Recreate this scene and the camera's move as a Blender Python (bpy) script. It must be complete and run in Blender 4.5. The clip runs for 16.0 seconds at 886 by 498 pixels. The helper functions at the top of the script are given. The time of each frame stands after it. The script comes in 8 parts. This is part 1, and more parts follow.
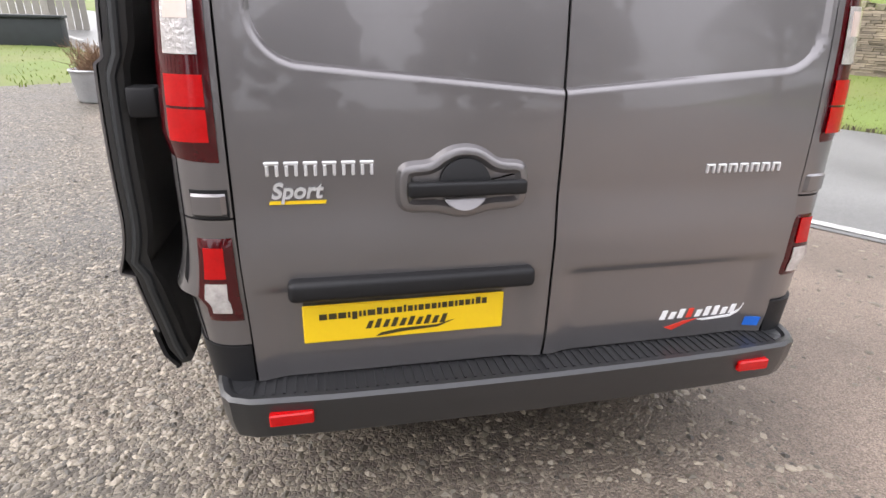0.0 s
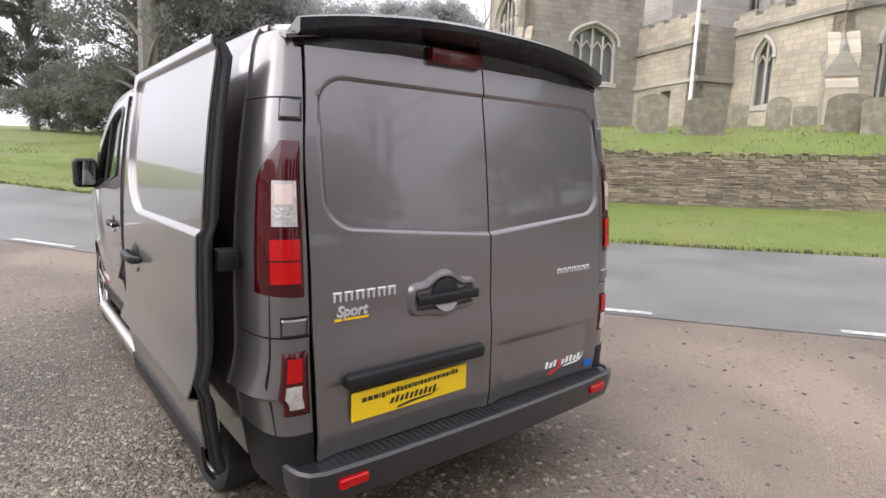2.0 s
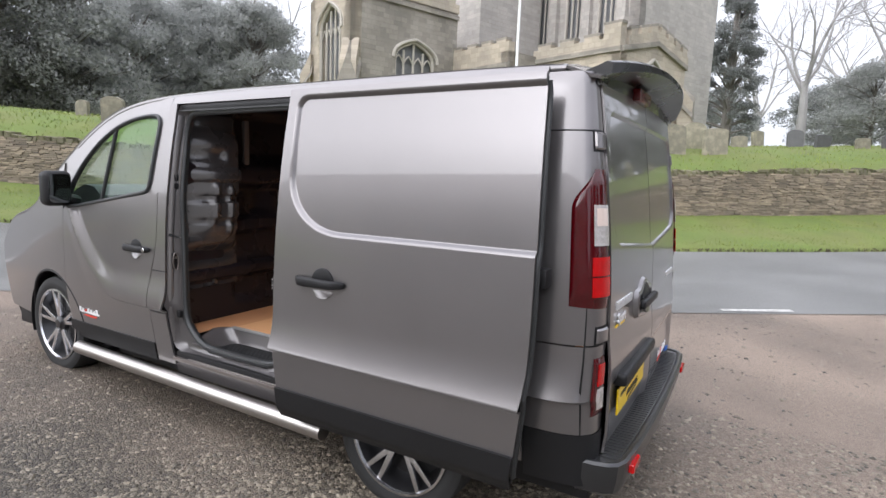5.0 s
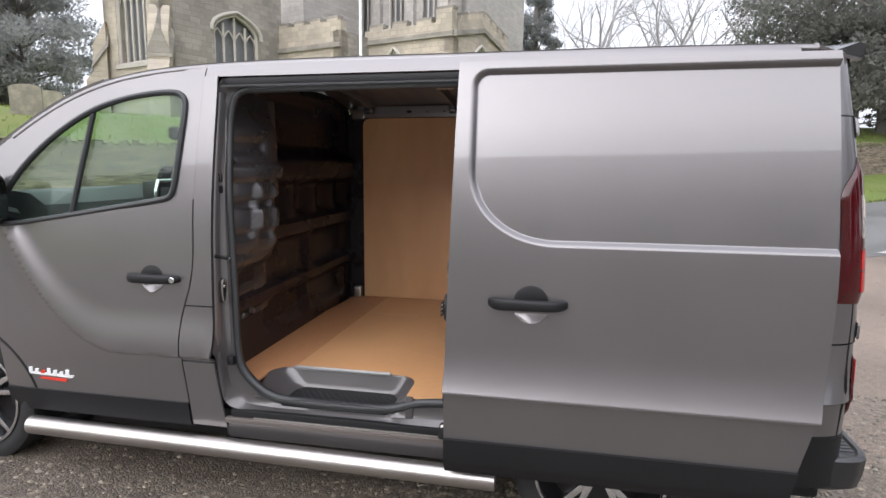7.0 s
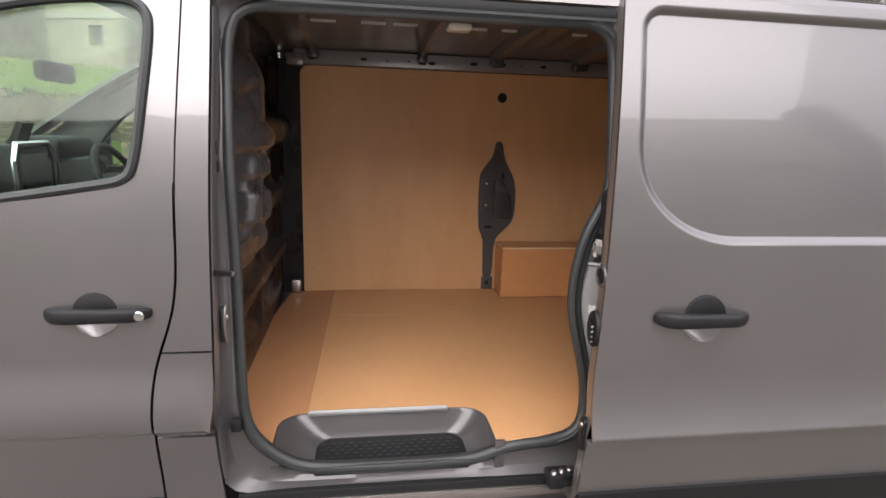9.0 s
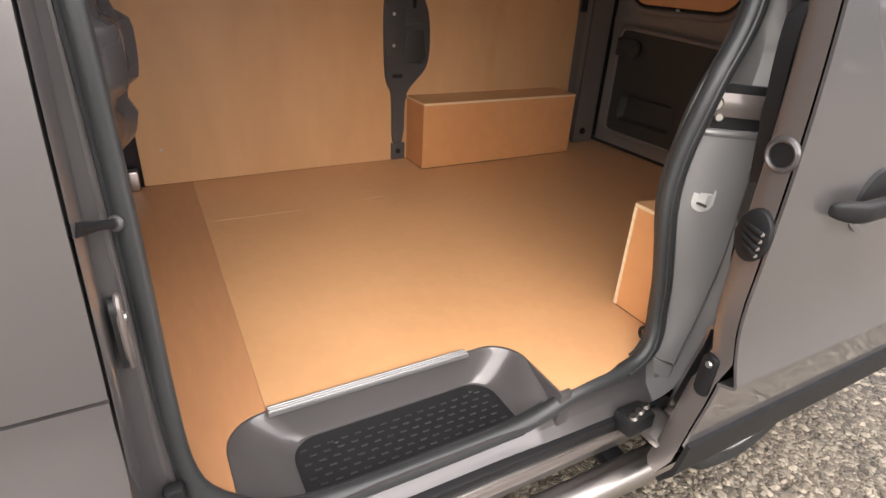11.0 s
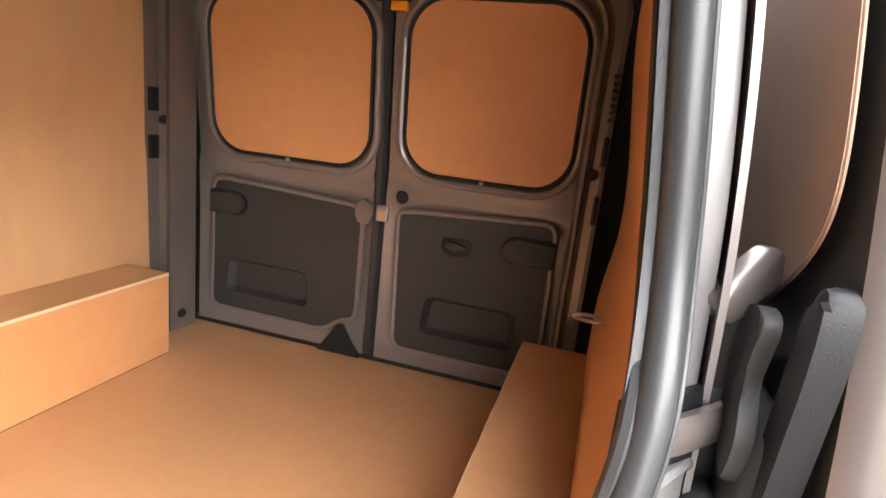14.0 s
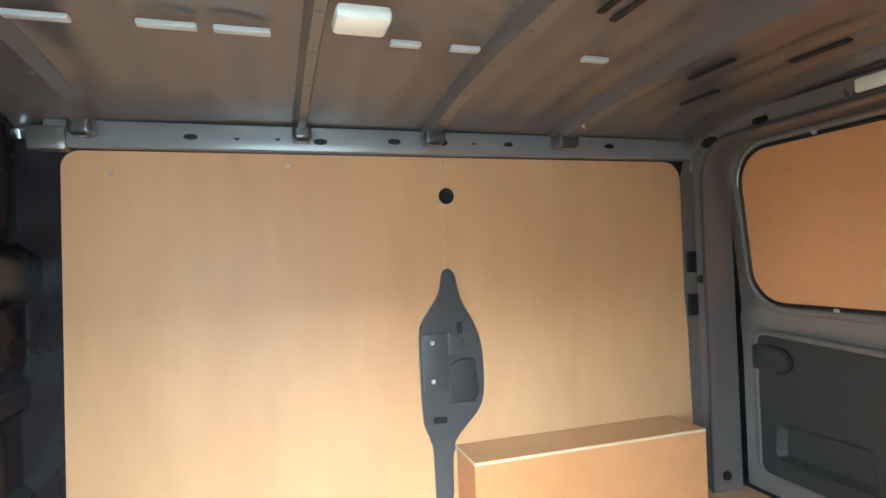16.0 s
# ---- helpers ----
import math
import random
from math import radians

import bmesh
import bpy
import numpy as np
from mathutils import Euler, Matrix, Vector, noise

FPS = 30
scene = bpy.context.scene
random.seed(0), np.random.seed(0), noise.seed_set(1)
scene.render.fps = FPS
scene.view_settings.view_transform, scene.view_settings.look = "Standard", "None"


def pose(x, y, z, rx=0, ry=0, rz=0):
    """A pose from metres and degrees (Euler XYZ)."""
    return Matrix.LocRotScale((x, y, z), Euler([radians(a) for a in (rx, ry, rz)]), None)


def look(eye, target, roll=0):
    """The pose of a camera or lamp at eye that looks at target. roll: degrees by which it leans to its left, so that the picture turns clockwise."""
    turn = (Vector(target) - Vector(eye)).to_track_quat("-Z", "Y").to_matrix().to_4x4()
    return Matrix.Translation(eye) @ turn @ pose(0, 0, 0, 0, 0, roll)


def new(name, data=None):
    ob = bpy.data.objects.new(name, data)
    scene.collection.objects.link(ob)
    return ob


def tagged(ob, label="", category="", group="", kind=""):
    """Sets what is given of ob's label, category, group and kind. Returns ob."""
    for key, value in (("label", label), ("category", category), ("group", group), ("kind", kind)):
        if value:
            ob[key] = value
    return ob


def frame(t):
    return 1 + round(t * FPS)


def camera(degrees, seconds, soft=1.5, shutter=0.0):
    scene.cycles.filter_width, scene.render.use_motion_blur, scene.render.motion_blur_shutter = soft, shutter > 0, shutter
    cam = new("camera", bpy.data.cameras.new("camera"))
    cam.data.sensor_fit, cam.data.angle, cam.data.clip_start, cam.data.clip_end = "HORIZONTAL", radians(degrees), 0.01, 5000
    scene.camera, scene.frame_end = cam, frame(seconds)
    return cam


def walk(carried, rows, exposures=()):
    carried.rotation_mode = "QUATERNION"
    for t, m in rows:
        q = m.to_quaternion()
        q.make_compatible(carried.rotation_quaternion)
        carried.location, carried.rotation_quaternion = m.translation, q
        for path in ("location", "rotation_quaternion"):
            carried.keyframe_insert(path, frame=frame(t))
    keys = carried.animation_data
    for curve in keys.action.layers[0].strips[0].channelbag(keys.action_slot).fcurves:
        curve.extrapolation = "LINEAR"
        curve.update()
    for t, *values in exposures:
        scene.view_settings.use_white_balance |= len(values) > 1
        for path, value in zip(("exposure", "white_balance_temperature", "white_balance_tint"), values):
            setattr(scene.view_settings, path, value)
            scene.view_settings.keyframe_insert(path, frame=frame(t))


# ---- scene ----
cam = camera(77.4, 16.0)
PATH = [
    (0, (-0.594, -1.246, 1.369), (-0.176, 0.561, 0.623), 1.6),
    (0.5, (-0.807, -1.362, 1.41), (-0.178, 0.42, 0.756), 1.3),
    (1, (-1.126, -1.392, 1.446), (-0.201, 0.285, 0.87), 0.8),
    (1.5, (-1.321, -1.482, 1.457), (-0.217, 0.128, 1.022), 1.0),
    (2, (-1.596, -1.596, 1.509), (-0.353, -0.058, 1.209), 1.3),
    (2.5, (-1.894, -1.559, 1.518), (-0.558, -0.092, 1.27), 1.9),
    (3, (-2.243, -1.418, 1.51), (-0.811, -0.05, 1.235), 0.8),
    (3.2, (-2.349, -1.367, 1.495), (-0.871, -0.044, 1.237), 0.9),
    (5.5, (-3.01, 0.058, 1.533), (-1.21, 0.885, 1.251), 0.7),
    (6, (-3.097, 0.5, 1.526), (-1.219, 1.121, 1.228), -0.2),
    (6.2, (-3.105, 0.611, 1.508), (-1.212, 1.189, 1.22), 0.3),
    (6.5, (-3.079, 0.824, 1.508), (-1.166, 1.33, 1.218), 0.0),
    (7, (-3.044, 1.189, 1.541), (-1.103, 1.568, 1.242), 0.3),
    (7.5, (-3.045, 1.568, 1.545), (-1.075, 1.712, 1.232), 0.4),
    (8, (-2.923, 1.822, 1.524), (-0.952, 1.77, 1.19), 1.0),
    (8.2, (-2.824, 1.904, 1.553), (-0.859, 1.807, 1.193), 1.3),
    (10.3, (-1.954, 2.434, 1.507), (-0.179, 1.752, 0.888), 2.8),
    (10.5, (-1.869, 2.438, 1.487), (-0.144, 1.715, 0.78), 2.8),
    (11, (-1.606, 2.509, 1.427), (-0.061, 1.621, 0.52), 3.4),
    (11.5, (-1.388, 2.479, 1.37), (0.013, 1.513, 0.321), 5.1),
    (12, (-1.152, 2.387, 1.391), (0.108, 1.309, 0.272), 6.3),
    (12.5, (-0.981, 2.186, 1.39), (0.058, 0.824, 0.358), 8.7),
    (13, (-0.854, 2.091, 1.41), (-0.129, 0.465, 0.499), 10.2),
    (13.5, (-0.816, 2.055, 1.464), (-0.237, 0.259, 0.803), 8.6),
    (14, (-0.81, 2.046, 1.51), (-0.291, 0.168, 1.058), 6.4),
    (14.5, (-0.838, 2.031, 1.539), (-0.205, 0.153, 1.268), 3.8),
    (15.2, (-0.887, 2.033, 1.569), (0.322, 0.442, 1.491), 0.7),
    (15.5, (-0.961, 1.939, 1.586), (0.615, 0.711, 1.505), 0.3),
    (16, (-1.016, 1.951, 1.521), (0.897, 1.367, 1.552), -2.0),
]
VAN = pose(0, 0, 0, -0.7, 0, 0)
EXPOSURE = [(0.0, 1.72, 6500, 13), (1.5, 1.40, 6500, 14), (2.5, 1.13, 6450, 14), (3.2, 1.19, 6200, 14), (5.4, 1.06, 6200, 12), (8.2, 1.24, 6400, 13), (10.3, 1.82, 6900, 14), (11.5, 2.00, 6800, 13), (12.5, 2.36, 6600, 14), (13.0, 3.00, 6600, 13), (13.5, 3.56, 6300, 11), (14.5, 3.97, 6900, 14), (15.4, 3.98, 6900, 13), (16.0, 3.86, 4850, -13)]
walk(cam, [(t, VAN @ look(eye, target, roll)) for t, eye, target, roll in PATH], EXPOSURE)
# ---- world and light ----
world = bpy.data.worlds.new("world")
scene.world = world
world.use_nodes = True
wn, wl = world.node_tree.nodes, world.node_tree.links
sky = wn.new("ShaderNodeTexSky")
sky.sky_type, sky.sun_disc = "NISHITA", False
sky.sun_elevation, sky.sun_rotation = radians(23), radians(287)
sky.air_density, sky.dust_density, sky.ozone_density = 1.0, 6.0, 0.6
# thick winter cloud: the sky's colour nearly gone, its brightness evened out
grey = wn.new("ShaderNodeHueSaturation")
grey.inputs["Saturation"].default_value = 0.10
even = wn.new("ShaderNodeMix")
even.data_type = "RGBA"
even.inputs["Factor"].default_value = 0.85
# cloud is twice as bright overhead as at the misty horizon
way, up, glow = wn.new("ShaderNodeTexCoord"), wn.new("ShaderNodeSeparateXYZ"), wn.new("ShaderNodeValToRGB")
glow.color_ramp.elements[0].color, glow.color_ramp.elements[1].color = (4.9, 5.05, 5.4, 1), (9.4, 9.5, 10.3, 1)
wl.new(way.outputs["Generated"], up.inputs[0])
wl.new(up.outputs["Z"], glow.inputs["Fac"])
wl.new(glow.outputs["Color"], even.inputs["B"])
wl.new(sky.outputs["Color"], grey.inputs["Color"])
wl.new(grey.outputs["Color"], even.inputs["A"])
wl.new(even.outputs["Result"], wn["Background"].inputs["Color"])
wn["Background"].inputs["Strength"].default_value = 0.105

sun = new("sun", bpy.data.lights.new("sun", "SUN"))
sun.data.energy, sun.data.angle, sun.data.color = 1.5, radians(110), (1.0, 0.97, 0.93)
sun.matrix_world = look((-20, 6, 9), (0, 0, 0))

# fill lamp added in the open side door, topping up the sky's light inside
door_fill = new("door_fill_lamp", bpy.data.lights.new("door_fill_lamp", "AREA"))
door_fill.data.shape, door_fill.data.size, door_fill.data.size_y = "RECTANGLE", 0.78, 1.05
door_fill.data.energy, door_fill.data.color = 0.92, (1.0, 0.985, 0.96)
door_fill.matrix_world = VAN @ look((-0.99, 2.05, 1.22), (1.0, 2.05, 1.22))

# ---- small tools ----
rng = np.random.default_rng(7)


def empty(name, m=None, label="", category="", group="", kind=""):
    ob = new(name)
    ob.empty_display_size = 0.1
    if m is not None:
        ob.matrix_basis = m
    return tagged(ob, label, category, group, kind)


def mesh_of(name, verts, faces, material=None, smooth=False, sharp=32):
    me = bpy.data.meshes.new(name)
    me.from_pydata([tuple(v) for v in verts], [], [tuple(f) for f in faces])
    if material:
        me.materials.append(material)
    finish(me, smooth, sharp)
    return me


def finish(me, smooth, sharp=32):
    if smooth:
        me.polygons.foreach_set("use_smooth", [True] * len(me.polygons))
        me.set_sharp_from_angle(angle=radians(sharp))
    me.update()


def part(name, bm, material, parent=None, label="", smooth=True, sharp=32):
    """Links a bmesh as one mesh object under a thing or a part."""
    bmesh.ops.recalc_face_normals(bm, faces=bm.faces)
    me = bpy.data.meshes.new(name)
    bm.to_mesh(me)
    bm.free()
    me.materials.append(material)
    finish(me, smooth, sharp)
    ob = new(name, me)
    if parent:
        ob.parent = parent
    return tagged(ob, label)


def raw(name, verts, faces, material, parent=None, label="", smooth=False, sharp=32):
    ob = new(name, mesh_of(name, verts, faces, material, smooth, sharp))
    if parent:
        ob.parent = parent
    return tagged(ob, label)


def spline(xs, ys):
    """A natural cubic through the points, as a function."""
    xs, ys = np.array(xs, float), np.array(ys, float)
    n = len(xs)
    h = np.diff(xs)
    A, r = np.eye(n), np.zeros(n)
    for i in range(1, n - 1):
        A[i, i - 1], A[i, i], A[i, i + 1] = h[i - 1], 2 * (h[i - 1] + h[i]), h[i]
        r[i] = 6 * ((ys[i + 1] - ys[i]) / h[i] - (ys[i] - ys[i - 1]) / h[i - 1])
    m = np.linalg.solve(A, r)

    def f(x):
        x = min(max(x, xs[0]), xs[-1])
        i = min(max(int(np.searchsorted(xs, x)) - 1, 0), n - 2)
        a, b = xs[i + 1] - x, x - xs[i]
        return (m[i] * a ** 3 + m[i + 1] * b ** 3) / (6 * h[i]) + (ys[i] / h[i] - m[i] * h[i] / 6) * a + (ys[i + 1] / h[i] - m[i + 1] * h[i] / 6) * b
    return f


def step01(a, b, x):
    t = min(max((x - a) / (b - a), 0.0), 1.0)
    return t * t * (3 - 2 * t)


def rbox(px, py, x0, x1, y0, y1, r):
    """Signed distance to a rounded rectangle, negative inside."""
    cx, cy = (x0 + x1) / 2, (y0 + y1) / 2
    dx, dy = abs(px - cx) - (x1 - x0) / 2 + r, abs(py - cy) - (y1 - y0) / 2 + r
    return math.hypot(max(dx, 0), max(dy, 0)) + min(max(dx, dy), 0) - r


def add_box(bm, x0, x1, y0, y1, z0, z1, bevel=0.0, segments=2, m=None):
    made = bmesh.ops.create_cube(bm, size=1)["verts"]
    for v in made:
        v.co = Vector(((x0 + x1) / 2 + v.co.x * (x1 - x0), (y0 + y1) / 2 + v.co.y * (y1 - y0), (z0 + z1) / 2 + v.co.z * (z1 - z0)))
    if bevel:
        edges = list({e for v in made for e in v.link_edges})
        out = bmesh.ops.bevel(bm, geom=edges, offset=bevel, segments=segments, profile=0.5, affect="EDGES")
        made = list({v for f in out["faces"] for v in f.verts} | {v for v in made if v.is_valid})
    if m is not None:
        bmesh.ops.transform(bm, matrix=m, verts=made)
    return made


def box(x0, x1, y0, y1, z0, z1, bevel=0.0, segments=2):
    bm = bmesh.new()
    add_box(bm, x0, x1, y0, y1, z0, z1, bevel, segments)
    return bm


def add_tube(bm, points, radius, sides=12, cap=True, flat=1.0):
    """A round bar along points; radius may be one number or one for each point."""
    pts = [Vector(p) for p in points]
    rad = radius if isinstance(radius, (list, tuple)) else [radius] * len(pts)
    rings, side = [], None
    for i, p in enumerate(pts):
        d = (pts[min(i + 1, len(pts) - 1)] - pts[max(i - 1, 0)]).normalized()
        if side is None:
            side = d.orthogonal().normalized()
        side = (side - d * side.dot(d)).normalized()
        up = d.cross(side)
        rings.append([bm.verts.new(p + (side * math.cos(a) + up * math.sin(a) * flat) * rad[i]) for a in (2 * math.pi * k / sides for k in range(sides))])
    for a, b in zip(rings, rings[1:]):
        for k in range(sides):
            bm.faces.new((a[k], a[(k + 1) % sides], b[(k + 1) % sides], b[k]))
    if cap:
        bm.faces.new(rings[0][::-1])
        bm.faces.new(rings[-1])
    return rings


def tube(points, radius, sides=12, cap=True, flat=1.0):
    bm = bmesh.new()
    add_tube(bm, points, radius, sides, cap, flat)
    return bm


def lathe(profile, centre, axis, steps=40):
    """Turns (radius, along) pairs about an axis through centre."""
    bm = bmesh.new()
    a = Vector(axis).normalized()
    s = a.orthogonal().normalized()
    u = a.cross(s)
    rings = [[bm.verts.new(Vector(centre) + a * h + (s * math.cos(2 * math.pi * k / steps) + u * math.sin(2 * math.pi * k / steps)) * r) for k in range(steps)] for r, h in profile]
    for p, q in zip(rings, rings[1:]):
        for k in range(steps):
            bm.faces.new((p[k], p[(k + 1) % steps], q[(k + 1) % steps], q[k]))
    return bm


def sheet(fn, us, vs, thick=0.0):
    """A grid of fn(u, v), with a thickness along its normals."""
    bm = bmesh.new()
    vv = [[bm.verts.new(fn(u, v)) for v in vs] for u in us]
    for i in range(len(us) - 1):
        for j in range(len(vs) - 1):
            bm.faces.new((vv[i][j], vv[i + 1][j], vv[i + 1][j + 1], vv[i][j + 1]))
    if thick:
        bmesh.ops.recalc_face_normals(bm, faces=bm.faces)
        bmesh.ops.solidify(bm, geom=bm.faces[:], thickness=thick)
    return bm


def loft(rings, closed=True, cap=False):
    """Faces between rings of equal length."""
    bm = bmesh.new()
    vv = [[bm.verts.new(p) for p in r] for r in rings]
    n = len(vv[0])
    for a, b in zip(vv, vv[1:]):
        for k in range(n if closed else n - 1):
            bm.faces.new((a[k], a[(k + 1) % n], b[(k + 1) % n], b[k]))
    if cap:
        bm.faces.new(vv[0])
        bm.faces.new(vv[-1][::-1])
    return bm


def plate(outline, to3, depth, bevel=0.0):
    """A flat piece of a 2D outline, given depth. to3(a, b, d) places a point d deep."""
    bm = bmesh.new()
    front = [bm.verts.new(to3(a, b, 0)) for a, b in outline]
    back = [bm.verts.new(to3(a, b, depth)) for a, b in outline]
    n = len(outline)
    top = bm.faces.new(front)
    bm.faces.new(back[::-1])
    for k in range(n):
        bm.faces.new((front[k], back[k], back[(k + 1) % n], front[(k + 1) % n]))
    if bevel:
        bmesh.ops.bevel(bm, geom=list(top.edges), offset=bevel, segments=2, profile=0.5, affect="EDGES")
    return bm


def round_rect(x0, x1, y0, y1, r, n=6):
    r = r if isinstance(r, (list, tuple)) else [r] * 4
    out = []
    for (cx, cy, a0), q in zip(((x1, y1, 0), (x0, y1, 90), (x0, y0, 180), (x1, y0, 270)), r):
        sx, sy = (-1 if cx == x1 else 1), (-1 if cy == y1 else 1)
        for k in range(n + 1):
            a = radians(a0 + 90 * k / n)
            out.append((cx + sx * q + q * math.cos(a), cy + sy * q + q * math.sin(a)))
    return out


def steps(a, b, n):
    return [a + (b - a) * i / n for i in range(n + 1)]


def resample(loop, n):
    pts = [Vector(p) for p in loop] + [Vector(loop[0])]
    ln = [0.0]
    for a, b in zip(pts, pts[1:]):
        ln.append(ln[-1] + (b - a).length)
    out, i = [], 0
    for k in range(n):
        d = ln[-1] * k / n
        while ln[i + 1] < d:
            i += 1
        out.append(pts[i].lerp(pts[i + 1], (d - ln[i]) / max(ln[i + 1] - ln[i], 1e-9)))
    return out


def smooth_loop(loop, rounds=2):
    for _ in range(rounds):
        nxt = []
        for a, b in zip(loop, loop[1:] + loop[:1]):
            nxt += [(a[0] * 0.75 + b[0] * 0.25, a[1] * 0.75 + b[1] * 0.25), (a[0] * 0.25 + b[0] * 0.75, a[1] * 0.25 + b[1] * 0.75)]
        loop = nxt
    return loop


# ---- materials ----
def paint(name, colour, rough=0.5, metal=0.0, coat=0.0, spread=0.12, scale=6.0, fine=60.0, bump=0.0, bump_scale=80.0, spec=0.5, rough_spread=0.1, island=0.0, random_ob=0.0, second=None, second_scale=2.0, second_amount=0.5, stretch=(1, 1, 1), coat_rough=0.03):
    """A node material: a colour that wanders at two scales, with gloss that wanders too and a fine relief."""
    m = bpy.data.materials.new(name)
    m.use_nodes = True
    n, l = m.node_tree.nodes, m.node_tree.links
    b = n["Principled BSDF"]
    co = n.new("ShaderNodeTexCoord")
    mp = n.new("ShaderNodeMapping")
    mp.inputs["Scale"].default_value = stretch
    l.new(co.outputs["Object"], mp.inputs["Vector"])

    def noise_at(s, detail=4.0):
        t = n.new("ShaderNodeTexNoise")
        t.inputs["Scale"].default_value, t.inputs["Detail"].default_value = s, detail
        l.new(mp.outputs["Vector"], t.inputs["Vector"])
        return t.outputs["Fac"]

    def maths(op, a, c):
        t = n.new("ShaderNodeMath")
        t.operation = op
        for k, v in enumerate((a, c)):
            if isinstance(v, (int, float)):
                t.inputs[k].default_value = v
            else:
                l.new(v, t.inputs[k])
        return t.outputs[0]
    big, small = noise_at(scale), noise_at(fine)
    wander = maths("ADD", maths("MULTIPLY", big, 1.2), maths("MULTIPLY", small, 0.8))
    value = maths("ADD", maths("MULTIPLY", maths("SUBTRACT", wander, 1.0), spread * 2), 1.0)
    if island:
        g = n.new("ShaderNodeNewGeometry")
        value = maths("MULTIPLY", value, maths("ADD", maths("MULTIPLY", g.outputs["Random Per Island"], island), 1 - island / 2))
    if random_ob:
        g = n.new("ShaderNodeObjectInfo")
        value = maths("MULTIPLY", value, maths("ADD", maths("MULTIPLY", g.outputs["Random"], random_ob), 1 - random_ob / 2))
    base = n.new("ShaderNodeRGB")
    base.outputs[0].default_value = (*colour, 1)
    col = base.outputs[0]
    if second:
        mix = n.new("ShaderNodeMix")
        mix.data_type = "RGBA"
        ramp = n.new("ShaderNodeValToRGB")
        ramp.color_ramp.elements[0].position, ramp.color_ramp.elements[1].position = 0.42, 0.62
        l.new(noise_at(second_scale, 6.0), ramp.inputs["Fac"])
        l.new(maths("MULTIPLY", ramp.outputs["Color"], second_amount), mix.inputs["Factor"])
        l.new(col, mix.inputs["A"])
        mix.inputs["B"].default_value = (*second, 1)
        col = mix.outputs["Result"]
    scaled = n.new("ShaderNodeVectorMath")
    scaled.operation = "SCALE"
    l.new(col, scaled.inputs[0])
    l.new(value, scaled.inputs["Scale"])
    l.new(scaled.outputs["Vector"], b.inputs["Base Color"])
    l.new(maths("ADD", maths("MULTIPLY", maths("SUBTRACT", big, 0.5), rough_spread), rough), b.inputs["Roughness"])
    b.inputs["Metallic"].default_value = metal
    b.inputs["Specular IOR Level"].default_value = spec
    b.inputs["Coat Weight"].default_value, b.inputs["Coat Roughness"].default_value = coat, coat_rough
    if bump:
        t = n.new("ShaderNodeBump")
        t.inputs["Strength"].default_value, t.inputs["Distance"].default_value = min(bump, 1.0), 0.004 * max(bump, 1.0)
        l.new(noise_at(bump_scale, 5.0), t.inputs["Height"])
        l.new(t.outputs["Normal"], b.inputs["Normal"])
    return m


PAINT = paint("metallic_grey_paint", (0.208, 0.196, 0.197), 0.31, 0.72, 1.0, 0.05, 3.0, 900.0, rough_spread=0.05)
# van paint in its jambs, with daylight put into the colour
JAMB_LIT = paint("jamb_paint_lit_copy", (0.205, 0.200, 0.199), 0.34, 0.15, 0.3, 0.06, 5.0, 300.0, rough_spread=0.1)
PAINT_IN = paint("grey_paint_inside", (0.165, 0.142, 0.130), 0.30, 0.35, 0.6, 0.08, 5.0, 300.0, rough_spread=0.1)
DOOR_IN = paint("door_frame_paint", (0.205, 0.176, 0.160), 0.36, 0.25, 0.3, 0.08, 5.0, 300.0, rough_spread=0.1)
RAIL = paint("pale_rail_steel", (0.27, 0.268, 0.275), 0.34, 0.35, 0.3, 0.10, 6.0, 120.0, rough_spread=0.15)
BLACK = paint("black_grained_plastic", (0.011, 0.011, 0.012), 0.50, 0, 0, 0.15, 5.0, 200.0, bump=0.12, bump_scale=500.0, spec=0.35)
BLACK_TRIM = paint("dark_grey_trim_panel", (0.031, 0.030, 0.028), 0.55, 0, 0, 0.12, 5.0, 250.0, bump=0.2, bump_scale=600.0)
# darker copy of the jamb paint, with shade put into the colour
JAMB_SHADED = paint("jamb_paint_shaded_copy", (0.095, 0.088, 0.088), 0.30, 0.35, 0.6, 0.06, 5.0, 300.0, rough_spread=0.1)
GREY_TRIM = paint("grey_moulded_bracket", (0.064, 0.062, 0.063), 0.34, 0, 0, 0.10, 6.0, 150.0, bump=0.1, bump_scale=300.0)
GLOSS_BLACK = paint("gloss_black_spoiler", (0.008, 0.008, 0.009), 0.28, 0, 0.15, 0.1)
RUBBER = paint("black_rubber_seal", (0.029, 0.031, 0.032), 0.40, 0, 0, 0.12, 9.0, 150.0, bump=0.1, bump_scale=200.0)
BUMPER = paint("black_bumper_plastic", (0.015, 0.0155, 0.017), 0.42, 0, 0.7, 0.15, 5.0, 200.0, bump=0.15, bump_scale=500.0, coat_rough=0.32)
TYRE = paint("tyre_rubber", (0.018, 0.018, 0.018), 0.75, 0, 0, 0.25, 7.0, 90.0, bump=0.3, bump_scale=120.0)
PLY = paint("phenolic_plywood", (0.63, 0.305, 0.128), 0.42, 0, 0, 0.10, 1.6, 22.0, bump=0.06, bump_scale=160.0, rough_spread=0.16, second=(0.56, 0.255, 0.100), second_scale=1.2, second_amount=0.6)
PLY_FLOOR = paint("brown_plywood_floor", (0.63, 0.345, 0.165), 0.34, 0, 0, 0.08, 1.8, 30.0, bump=0.08, bump_scale=240.0, rough_spread=0.15, spec=0.7, second=(0.56, 0.295, 0.135), second_scale=1.4, second_amount=0.6)
